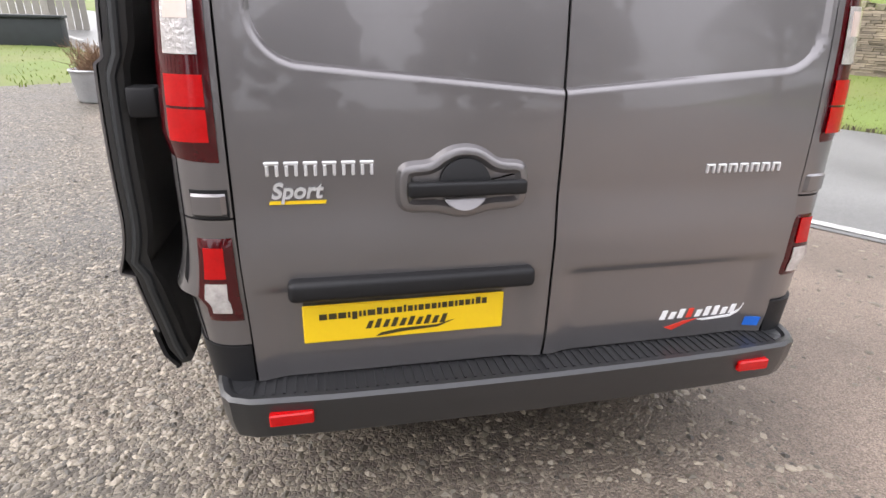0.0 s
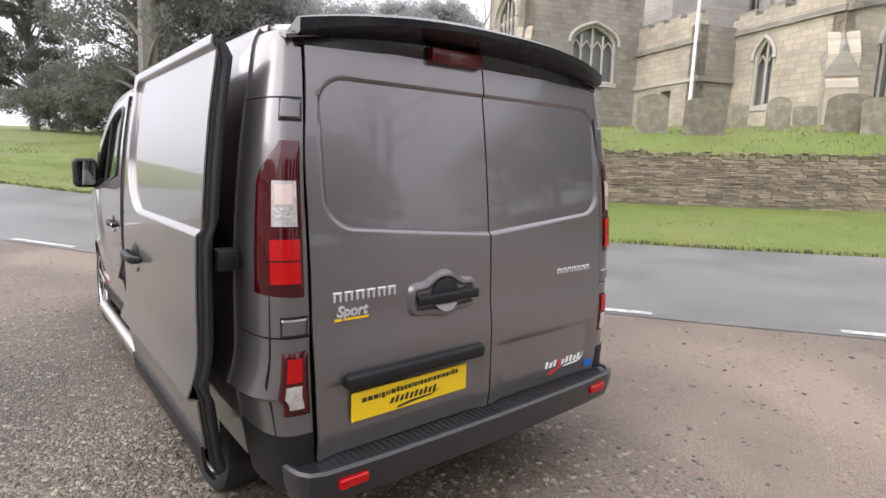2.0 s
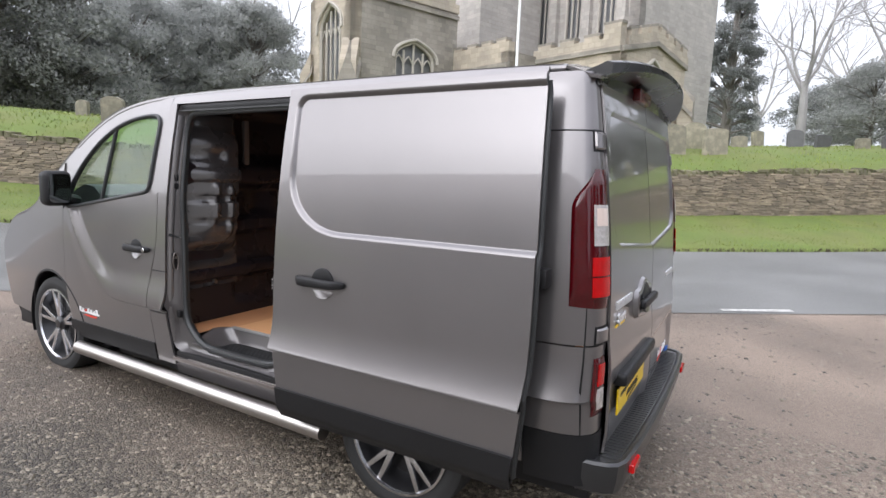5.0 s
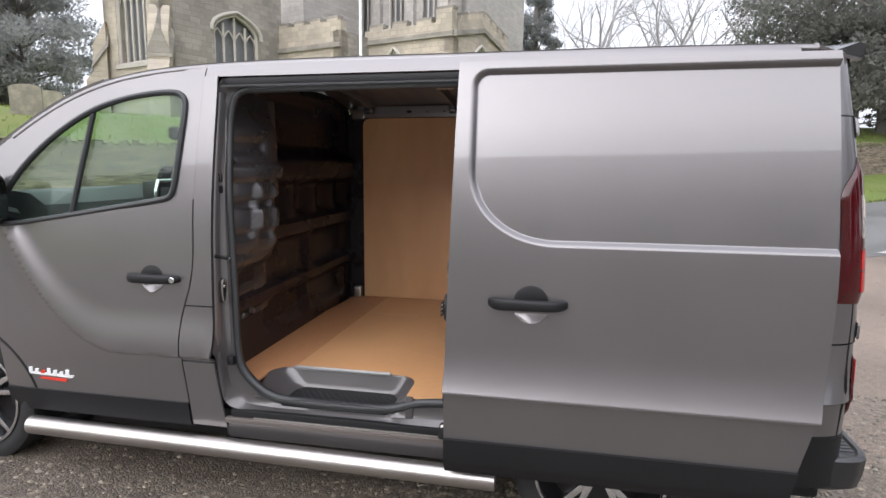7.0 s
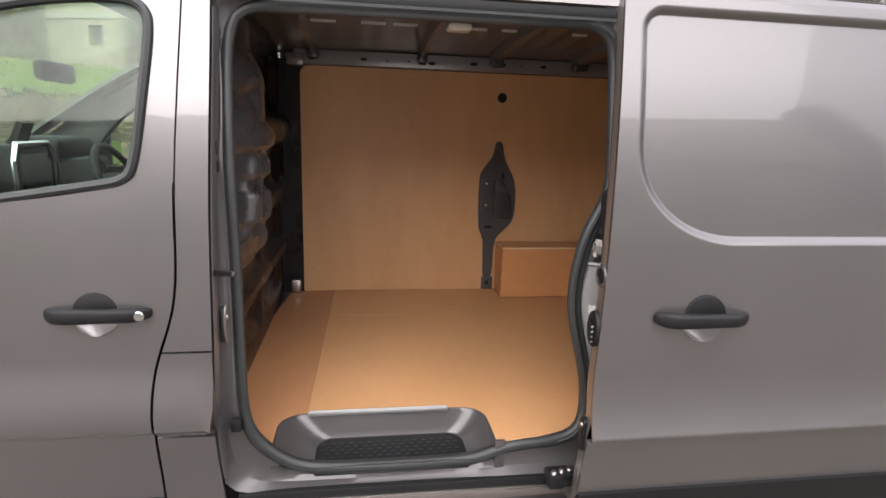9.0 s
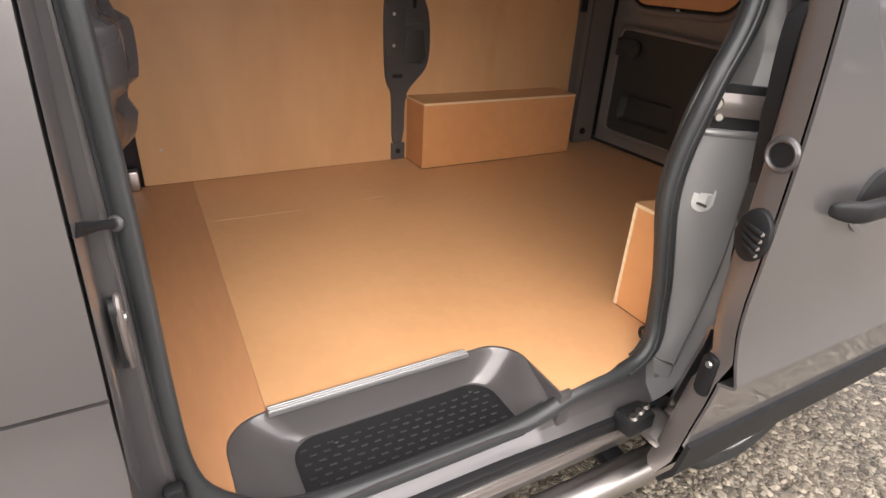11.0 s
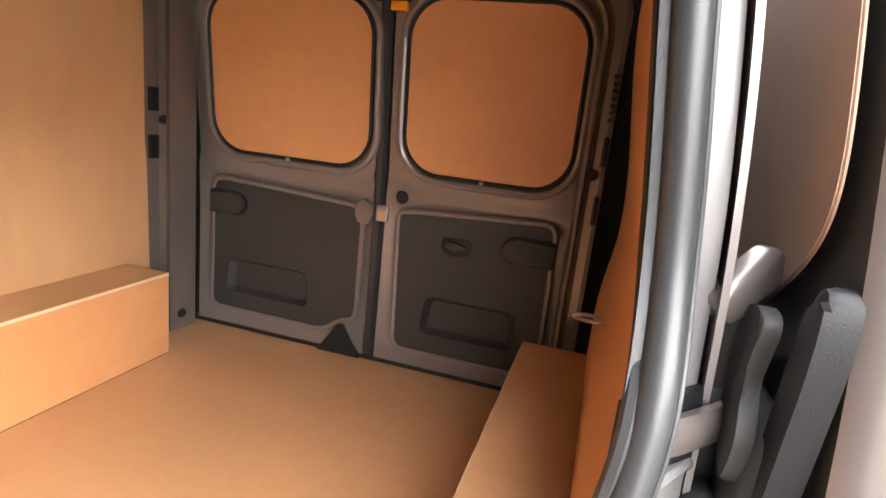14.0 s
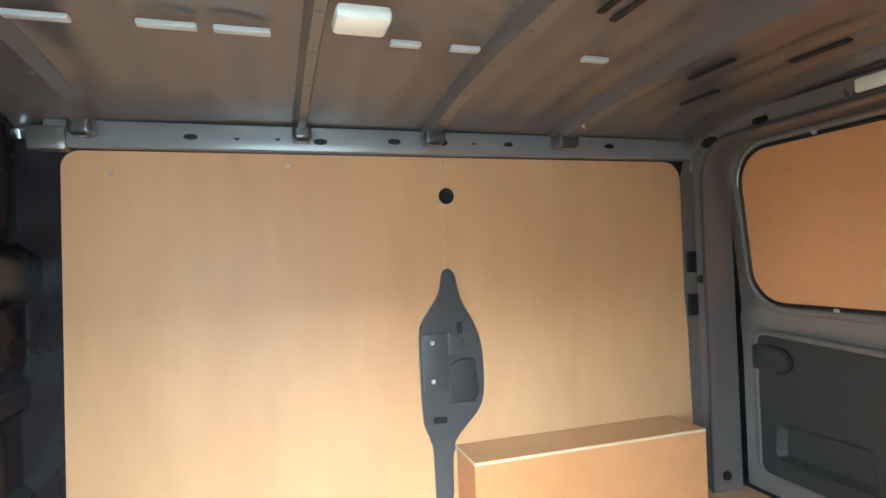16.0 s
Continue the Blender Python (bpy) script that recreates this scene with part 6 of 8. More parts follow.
part("rear_edge_seal", tube([(sd_fn(sd_rear(z), z)[0] + 0.030, sd_rear(z) + 0.002, z) for z in steps(0.40, 1.88, 30)], 0.012, 8), RUBBER, slide)
hb = sd_fn(1.25, 1.06)[0]
part("handle_cup", plate([(1.248 + 0.062 * math.cos(a), 1.035 + 0.045 * math.sin(a)) for a in steps(math.pi, 2 * math.pi, 16)], lambda a, b, d: (hb - 0.003 - 0.32 * max(1.035 - b, 0) + d, a, b), 0.012, 0.003), PAINT, slide)
part("handle_dome", plate([(1.248 + 0.062 * math.cos(a), 1.062 + 0.062 * math.sin(a)) for a in steps(0, math.pi, 16)], lambda a, b, d: (hb - 0.014 + d, a, b), 0.02, 0.005), BLACK, slide)
part("door_handle", grip_bar(1.400, 1.120, 1.061, hb, -1), BLACK, slide, "black pull handle")
part("slide_arm", box(-1.03, -0.935, 0.30, 0.37, 1.165, 1.195, 0.008), BLACK, slide, "black roller arm on the waist rail")
part("slide_roller", box(-1.045, -0.975, 0.262, 0.335, 1.14, 1.215, 0.010), BLACK, slide)
# fittings on the door's front edge
def edge_at(z, f):
    return (sd_fn(sd_front(z), z)[0] + 0.004 + 0.058 * f, sd_front(z) + 0.001, z)


x, y, z = edge_at(1.170, 0.40)
hole_ring = part("edge_hole", lathe([(0.021, -0.004), (0.0225, 0.003), (0.026, 0.005), (0.030, 0.003), (0.033, -0.002)], (x, y - 0.001, z), (0, 1, 0), 24), JAMB_SHADED, slide, "pressed hole in the door's edge")
part("hole_floor", lathe([(0.0, 0.0), (0.021, 0.0), (0.023, 0.003)], (x, y - 0.001, z), (0, 1, 0), 20), BLACK, hole_ring)
x, y, z = edge_at(1.020, 0.42)
latch = part("edge_latch", plate([(x + 0.034 * math.cos(a), z + 0.052 * math.sin(a)) for a in steps(0, 2 * math.pi, 24)[:-1]], lambda a, b, d: (a, y + 0.010 - d, b), 0.02, 0.004), BLACK, slide, "black latch block with metal pins")
for k in range(4):
    tooth = part("latch_tooth", tube([(x + 0.018, y + 0.012, z + 0.022 - 0.012 * k), (x - 0.010, y + 0.020, z + 0.018 - 0.013 * k), (x - 0.024, y + 0.020, z + 0.014 - 0.014 * k)], [0.002, 0.004, 0.0045], 8), BLACK, latch)
    part("tooth_tip", lathe([(0.0, 0.002), (0.004, 0.001), (0.0048, -0.002)], (x - 0.024, y + 0.020, z + 0.014 - 0.014 * k), (-0.8, 0.6, 0), 8), STEEL, tooth)
x, y, z = edge_at(0.700, 0.40)
part("edge_slot", plate(round_rect(x - 0.016, x + 0.018, z - 0.05, z + 0.05, 0.012), lambda a, b, d: (a, y + 0.006 - d, b), 0.014, 0.003), BLACK, slide)
part("edge_screw", lathe([(0.0, 0.004), (0.006, 0.004), (0.008, 0.0)], (x, y + 0.006, z + 0.03), (0, 1, 0), 10), STEEL, slide)
part("lower_arm", box(-1.06, -0.90, 1.46, 1.56, 0.430, 0.452, 0.004), STEEL, slide, "steel lower guide arm")
roller = part("lower_roller", box(-0.985, -0.925, 1.525, 1.610, 0.440, 0.492, 0.010), BLACK, slide)
for k in range(3):
    part("roller_bolt", lathe([(0.0, 0.008), (0.009, 0.008), (0.012, 0.0)], (-0.955 - 0.008 * k, 1.535 + 0.028 * k, 0.492), (0.2, 0.3, 1), 12), STEEL, roller)

# ---- the opening: jamb, seal, sill and step ----
seal_loop = smooth_loop([(2.545, 0.70), (2.542, 1.16), (2.552, 1.56), (2.548, 1.78), (2.51, 1.85), (2.40, 1.858), (2.0, 1.862), (1.60, 1.862), (1.50, 1.855), (1.458, 1.80), (1.455, 1.62), (1.452, 1.46), (1.455, 1.385), (1.480, 1.325), (1.515, 1.26), (1.535, 1.14), (1.532, 1.00), (1.500, 0.88), (1.468, 0.76), (1.462, 0.655), (1.49, 0.585), (1.56, 0.556), (1.72, 0.548), (1.80, 0.515), (1.88, 0.500), (2.30, 0.500), (2.40, 0.520), (2.46, 0.560), (2.52, 0.62)])
outer_loop = smooth_loop([(2.604, 0.70), (2.602, 1.16), (2.592, 1.56), (2.580, 1.84), (2.577, 1.90), (2.50, 1.903), (2.0, 1.904), (1.50, 1.904), (1.455, 1.903), (1.442, 1.84), (1.438, 1.62), (1.435, 1.43), (1.395, 1.30), (1.40, 1.20), (1.41, 1.10), (1.40, 0.95), (1.375, 0.80), (1.37, 0.65), (1.39, 0.50), (1.44, 0.462), (1.60, 0.458), (1.80, 0.458), (2.0, 0.458), (2.3, 0.458), (2.46, 0.458), (2.575, 0.464), (2.602, 0.52)], 2)
NJ = 150
s2, o2 = resample([(y, z, 0) for y, z in seal_loop], NJ), resample([(y, z, 0) for y, z in outer_loop], NJ)


def seal_x(z, y=2.0):
    return -0.875 + 0.05 * step01(1.3, 1.86, z) + step01(1.72, 1.56, y) * (0.020 * step01(0.58, 0.72, z) * step01(1.25, 1.0, z) - 0.008 * step01(1.1, 1.3, z))


rings = []
for f, xx in ((0.0, None), (0.25, -0.915), (0.55, -0.905), (0.62, -0.885), (1.0, 0)):
    ring = []
    for a, b in zip(o2, s2):
        p = a.lerp(b, f)
        w = -(wide(p.x, p.y) - 0.004)
        x = w if f == 0 else (seal_x(p.y, p.x) if f == 1.0 else w + (seal_x(p.y, p.x) - w) * (0.62 if f < 0.5 else 0.82))
        ring.append((x, p.x, p.y))
    rings.append(ring)
rear_run = [i for i in range(NJ) if s2[i].x < 1.62 and s2[i].y > 0.60]
other_run = list(range(rear_run[-1], NJ)) + list(range(0, rear_run[0] + 1))
# one jamb in two runs: lit paint behind, shaded paint elsewhere
part("door_jamb", loft([[r[i] for i in rear_run] for r in rings], False), JAMB_LIT, van, "pressed steel pillar behind the opening, in the lit paint colour")
part("door_jamb", loft([[r[i] for i in other_run] for r in rings], False), JAMB_SHADED, van, "door opening with pressed flanges, in the shaded paint colour")
part("inner_flange", loft([[(seal_x(p.y, p.x), p.x, p.y) for p in s2], [(seal_x(p.y, p.x) + 0.020, p.x, p.y) for p in s2]]), RUBBER, van)
part("door_seal", tube([(seal_x(p.y, p.x) - 0.010, p.x, p.y) for p in s2 + s2[:1]], [0.020 - 0.006 * step01(2.40, 2.50, p.x) * step01(0.62, 0.75, p.y) for p in s2 + s2[:1]], 12, False), RUBBER, van, "thick black rubber door seal")
part("seal_lip", tube([(seal_x(p.y, p.x) - 0.022 + 0.012 * step01(2.40, 2.50, p.x), p.x + (0.012 if p.x > 2 else -0.012), p.y) for p in s2 + s2[:1]], [0.008 - 0.002 * step01(2.40, 2.50, p.x) for p in s2 + s2[:1]], 8, False), RUBBER, van)
part("seal_ridge", tube([(seal_x(p.y, p.x) - 0.029, p.x + 0.004, p.y) for p in s2 if p.x < 1.56 and 0.56 < p.y < 1.84], 0.0045, 8), RUBBER, van)
# upper track over the opening
part("upper_track", box(-0.862, -0.838, 1.40, 2.56, 1.868, 1.900, 0.004), BLACK, van, "dark upper door track")
part("upper_rail", box(-0.872, -0.866, 1.40, 2.57, 1.862, 1.870), RUBBER, van)
# sill and lower track
part("sill_slot", box(-0.938, -0.875, 1.42, 2.56, 0.424, 0.462, 0.003), BLACK, van, "dark lower door track")
part("sill_rail", box(-0.952, -0.928, 1.40, 2.585, 0.402, 0.428, 0.005), PAINT_IN, van)
part("sill_rail_cap", box(-0.944, -0.934, 1.60, 2.45, 0.428, 0.434, 0.002), STEEL, van)
part("lower_sill", sheet(lambda y, z: side(-1, y, z, -0.012), steps(1.38, 2.60, 12), steps(0.315, 0.402, 6), -0.01), JAMB_SHADED, van)
# step well
def well(k):
    lv = [(-0.905, -0.672, 1.765, 2.470, 0.085, 0.574), (-0.900, -0.676, 1.770, 2.462, 0.085, 0.573), (-0.897, -0.680, 1.780, 2.440, 0.08, 0.562), (-0.894, -0.686, 1.812, 2.390, 0.07, 0.512), (-0.892, -0.695, 1.838, 2.356, 0.062, 0.490), (-0.890, -0.715, 1.86, 2.33, 0.06, 0.484)][k]
    pts = round_rect(lv[0], lv[1], lv[2], lv[3], [lv[4], 0.01, 0.01, lv[4]], 8)
    return [(x, y, lv[5] if x > -0.86 else min(lv[5], 0.516)) for x, y in pts]


part("step_well", loft([well(k) for k in range(6)]), JAMB_SHADED, van, "pressed steel step well")
tread = part("step_tread", plate(round_rect(-0.893, -0.700, 1.846, 2.345, [0.06, 0.012, 0.012, 0.06], 8), lambda a, b, d: (a, b, 0.490 - d), 0.01), BLACK, van, "black rubber step tread with raised dashes")
for i in range(8):
    for j in range(15):
        x, y = -0.874 + 0.020 * i, 1.872 + 0.031 * j + (0.016 if i % 2 else 0)
        if y < 2.325:
            part("tread_dash", box(x - 0.0018, x + 0.0018, y - 0.007, y + 0.007, 0.489, 0.4925), RUBBER, tread, smooth=False)
part("step_screw", lathe([(0.0, 0.003), (0.006, 0.003), (0.008, 0.0)], (-0.735, 2.25, 0.490), (0, 0, 1), 10), BLACK, tread)
part("step_screw", lathe([(0.0, 0.003), (0.006, 0.003), (0.008, 0.0)], (-0.72, 1.90, 0.490), (0, 0, 1), 10), BLACK, tread)
part("well_end", box(-0.900, -0.752, 1.735, 1.768, 0.470, 0.572, 0.003), JAMB_SHADED, van)
part("edge_strip", box(-0.694, -0.668, 1.893, 2.378, 0.573, 0.583, 0.002), STRIP, van, "ribbed aluminium edge strip")
for x in (-0.688, -0.681, -0.674):
    part("strip_rib", tube([(x, 1.895, 0.583), (x, 2.376, 0.583)], 0.0016, 6), STRIP, van)
# catches on the posts
pin = part("striker_pin", tube([(-0.950, 2.590, 1.154), (-0.925, 2.572, 1.145), (-0.902, 2.556, 1.136)], [0.009, 0.006, 0.0055], 10), BLACK, van, "dark door guide pin with a round head")
part("pin_head", lathe([(0.0, 0.005), (0.008, 0.004), (0.0105, 0.0), (0.008, -0.004), (0.0, -0.005)], (-0.900, 2.554, 1.135), (0.8, -0.6, -0.3), 14), GREY_TRIM, pin)
striker = part("striker_plate", plate(round_rect(-0.937, -0.905, 0.945, 1.048, 0.015), lambda a, b, d: (a, 2.572 - d, b), -0.008, 0.003), BLACK, van, "oval striker with a steel rim")
part("striker_rim", tube([(-0.921 + 0.017 * math.cos(a), 2.570, 0.997 + 0.052 * math.sin(a)) for a in steps(0, 2 * math.pi, 28)], 0.0045, 8, False), PAINT_IN, striker)
part("striker_bolt", lathe([(0.0, 0.006), (0.006, 0.006), (0.008, 0.0)], (-0.921, 2.570, 1.018), (0, -1, 0), 12), STEEL, striker)
# folded flange and pressed recess of the front post


def post_front(z):
    return open_front(z) - 0.003


part("post_flange", sheet(lambda z, k: (-(W0(z) - (0.003, 0.010, 0.034, 0.044)[k]), post_front(z) - (0.0, 0.006, 0.010, 0.004)[k], z), steps(0.50, 1.84, 50), [0, 1, 2, 3]), PAINT, van, "folded edge of the front post")
part("post_flange", sheet(lambda z, k: (-(W0(z) - (0.052, 0.058, 0.066)[k]), post_front(z) - (0.006, 0.016, 0.012)[k] - 0.006 * math.sin(z * 9), z), steps(1.17, 1.84, 40), [0, 1, 2]), PAINT_IN, van)
for z, h in ((1.485, 0.020), (1.435, 0.016)):
    part("post_pit", plate(round_rect(-0.912, -0.884, z - h, z + h, 0.007), lambda a, b, d: (a, 2.574 - d, b), -0.006, 0.002), BLACK, van)
part("buffer", box(-0.925, -0.900, 2.545, 2.575, 0.66, 0.70, 0.006), BLACK, van)
WAIST = [(-0.866, 1.498), (-0.884, 1.482), (-0.925, 1.442), (-0.955, 1.408), (-0.985, 1.372)]
# the broad painted face of the rear pillar, a dark groove and the folded edge of the side panel
pillar_seal = spline([0.46, 0.585, 0.655, 0.76, 0.88, 1.0, 1.14, 1.17], [1.490, 1.478, 1.462, 1.468, 1.500, 1.530, 1.535, 1.530])
pillar_edge_x = spline([0.46, 0.56, 0.72, 0.90, 1.17], [-0.914, -0.920, -0.938, -0.952, -0.954])
pillar_edge_y = spline([0.46, 0.56, 0.72, 0.90, 1.17], [1.420, 1.418, 1.412, 1.408, 1.412])


def pillar_point(z, k):
    ex, ey, sy = pillar_edge_x(z), pillar_edge_y(z), pillar_seal(z) - 0.010
    return [(-0.868, sy - 0.004, z), (-0.878, sy - 0.010, z), ((ex - 0.878) / 2 - 0.003, (ey + sy) / 2 - 0.002, z), (ex + 0.006, ey + 0.005, z), (ex, ey - 0.002, z), (ex + 0.002, ey - 0.008, z)][k]


part("pillar_face", sheet(pillar_point, steps(0.455, 1.158, 40), [0, 1, 2, 3, 4, 5]), JAMB_LIT, van, "broad painted face of the rear pillar")
part("pillar_ledge", tube([pillar_point(1.158, k) for k in range(1, 5)], 0.008, 10), JAMB_LIT, van)
part("pillar_groove", sheet(lambda z, k: (pillar_edge_x(z) + (0.002, 0.022, 0.022, 0.0)[k], pillar_edge_y(z) - (0.008, 0.016, 0.034, 0.040)[k], z), steps(0.455, 1.158, 30), [0, 1, 2, 3]), BLACK, van, "black groove of the pillar")
part("pillar_fold", sheet(lambda z, k: (pillar_edge_x(z) * (1 - k / 3) - (W0(z) - 0.001) * k / 3, pillar_edge_y(z) - 0.040 - 0.012 * k + 0.004 * (k in (1, 2)), z), steps(0.455, 1.158, 30), [0, 1, 2, 3]), JAMB_LIT, van)
part("weld_line", tube([pillar_point(0.575 - 0.006 * k, k) for k in range(1, 5)], 0.003, 6), STEEL, van)
pad = part("pillar_pad", plate(round_rect(-0.024, 0.022, 0.985, 1.052, 0.018), lambda a, b, d: (-0.911 - 0.62 * a + 0.76 * d, 1.474 - 0.76 * a - 0.62 * d, b), 0.014, 0.004), WHITE_PLASTIC, van, "white plastic contact pad")
part("pad_latch", tube([(-0.914, 1.474, 1.028), (-0.914, 1.474, 1.008)], 0.012, 4), WHITE_PLASTIC, pad)
part("pad_slot", box(-0.926, -0.902, 1.478, 1.484, 1.001, 1.006, 0.001), GREY_TRIM, pad)
for k, z in enumerate((0.515, 0.480)):
    part("pillar_dimple", lathe([(0.0, 0.003), (0.008, 0.002), (0.011, 0.0)], (-0.896 - 0.012 * k, 1.448 - 0.010 * k, z), (-0.7, 0.7, 0), 12), PAINT_IN, van)
part("waist_slot", sheet(lambda k, z: (WAIST[k][0] - 0.002, WAIST[k][1] + 0.002, z), [0, 1, 2, 3], steps(1.165, 1.252, 4), 0.012), BLACK, van, "dark slot of the waist rail")
part("waist_bracket", sheet(lambda k, z: (WAIST[k][0] - 0.020 + 0.006 * abs(z - 1.215) / 0.02, WAIST[k][1] + 0.016, z), [1, 2, 3, 4], steps(1.192, 1.238, 6), 0.012), PAINT_IN, van, "curved grey roller bracket")
part("waist_roller", lathe([(0.0, 0.012), (0.012, 0.012), (0.016, 0.006), (0.016, -0.012)], (-0.892, 1.494, 1.216), (-0.6, 0.8, 0), 16), STEEL, van)
part("waist_roller", lathe([(0.0, 0.010), (0.007, 0.010), (0.010, 0.0)], (-0.902, 1.486, 1.190), (-0.6, 0.8, 0), 12), STEEL, van)

part("waist_arm", box(-0.050, 0.050, -0.020, 0.020, -0.024, 0.024, 0.014, 3), PAINT_IN, van, "grey roller arm between door and pillar").matrix_basis = pose(-0.975, 1.385, 1.372, 0, 35, 40)
part("trim_bolster", plate(smooth_loop([(1.488, 1.395), (1.512, 1.412), (1.530, 1.40), (1.532, 1.34), (1.516, 1.24), (1.492, 1.10), (1.465, 1.05), (1.452, 1.10), (1.462, 1.20), (1.478, 1.30)], 2), lambda a, b, d: (-1.002 - d, a, b), 0.030, 0.012), BLACK, slide, "black moulded bolster on the door's inside")
lever = part("inner_door_lever", plate(smooth_loop([(1.400, 1.350), (1.440, 1.366), (1.478, 1.358), (1.462, 1.315), (1.452, 1.285), (1.470, 1.255), (1.478, 1.225), (1.466, 1.185), (1.448, 1.165), (1.425, 1.190), (1.398, 1.240), (1.380, 1.285), (1.388, 1.322)], 2), lambda a, b, d: (-0.976 - d, a, b), 0.018, 0.006), BLACK_TRIM, slide, "dark plastic inner door lever")
part("bump_stop", lathe([(0.0, 0.034), (0.020, 0.031), (0.036, 0.016), (0.042, 0.0), (0.044, -0.03)], (-0.983, 1.392, 1.080), (0.5, 0.86, 0), 24), RUBBER, van, "rubber bump stop")
# added black screen that darkens the gap where the wheel would show
part("sill_flap", sheet(lambda z, a: (-(W0(z) - 0.012) * (1 - a) - (1.006 + 0.014 * step01(0.80, 0.66, z) - 0.030 * step01(0.66, 0.84, z)) * a, 1.366 - 0.014 * a, z), steps(0.40, 0.84, 16), steps(0, 1, 4), 0.006), BLACK, van, "black sheet added behind the pillar to hide the wheel")
part("roller_carriage", box(-1.005, -0.958, 1.325, 1.375, 1.098, 1.225, 0.010), BLACK, slide, "black roller carriage on the waist rail")

# ---- load floor, linings and wheel boxes ----
main_floor = [(0.795, 0.185), (0.795, 2.352), (-0.655, 2.378), (-0.671, 2.378), (-0.671, 1.850)] + [(-0.757 + 0.086 * math.cos(a), 1.850 - 0.086 * math.sin(a)) for a in steps(0.1, math.pi / 2, 9)] + [(-0.888, 1.764), (-0.886, 1.62), (-0.874, 1.54), (-0.874, 1.36), (-0.83, 1.34), (-0.83, 0.185)]
front_floor = [(0.795, 2.3525), (0.795, 2.60), (0.2, 2.66), (-0.45, 2.70), (-0.80, 2.70), (-0.850, 2.52), (-0.864, 2.4715)] + [(-0.757 + 0.086 * math.cos(a), 2.3855 + 0.086 * math.sin(a)) for a in steps(math.pi / 2, 0.0, 9)] + [(-0.671, 2.3795), (-0.655, 2.3785)]
part("floor_board", plate(main_floor, lambda a, b, d: (a, b, 0.575 - d), 0.012), PLY_FLOOR, van, "brown phenolic plywood floor board", smooth=False)
part("floor_board", plate(front_floor, lambda a, b, d: (a, b, 0.5747 - d), 0.012), PLY_DARK, van, "redder plywood strip of floor board", smooth=False)
part("floor_pan", box(-0.66, 0.86, 0.15, 2.75, 0.545, 0.561), PAINT_IN, van)
part("floor_trim", box(-0.80, 0.795, 0.150, 0.188, 0.555, 0.588, 0.006), BLACK, van, "black rear floor trim")

# side linings, with a joint behind the belt bracket
for y0, y1 in ((0.395, 1.3795), (1.380, 2.53)):
    pts = round_rect(y0, y1, 0.577, 1.868, [0.05 if y1 > 2 else 0.004, 0.07 if y0 < 1 else 0.004, 0.004, 0.004], 6)
    part("side_lining", plate(pts, lambda a, b, d: (0.792 + 0.022 * step01(1.0, 1.9, b) + d, a, b), 0.009), PLY_SIDE, van, "pale plywood side lining", smooth=False)
near_edge = spline([0.577, 0.66, 0.76, 0.88, 1.0, 1.14, 1.26, 1.325, 1.385, 1.46, 1.62, 1.80, 1.84], [1.470, 1.452, 1.458, 1.490, 1.522, 1.525, 1.505, 1.450, 1.380, 1.352, 1.352, 1.362, 1.375])
part("side_lining", row_sheet(0.577, 1.84, 40, const(0.40), near_edge, 12, lambda y, z: (seal_x(z, 1.36) + 0.012, y, z), -0.006), PLY, van, "plywood side lining")
# black tube added to darken the board edge that catches the daylight
part("lining_trim", tube([(seal_x(z, 1.36) + 0.010, near_edge(z) + 0.004, z) for z in steps(0.59, 1.84, 50)], 0.011, 8), RUBBER, van, "black tube added over the lining's bright edge")
# wall takes the near-black bulkhead colour as painted shade
part("side_wall", box(0.824, 0.834, 0.30, 2.66, 0.55, 1.90), BULK_SHADED, van, "bare side wall behind the lining, shade put into its colour")
part("lining_hole", lathe([(0.0, 0.001), (0.016, 0.001), (0.020, 0.004), (0.026, 0.004), (0.028, -0.002)], (0.806, 1.376, 1.733), (-1, 0, 0), 20), BLACK, van)
for y, z in ((2.40, 1.80), (0.55, 1.80), (1.9, 1.83), (0.9, 1.84), (2.45, 0.72)):
    part("screw", lathe([(0.0, 0.002), (0.005, 0.002), (0.006, 0.0)], (0.803 if z > 1 else 0.792, y, z), (-1, 0, 0), 10), STEEL, van)


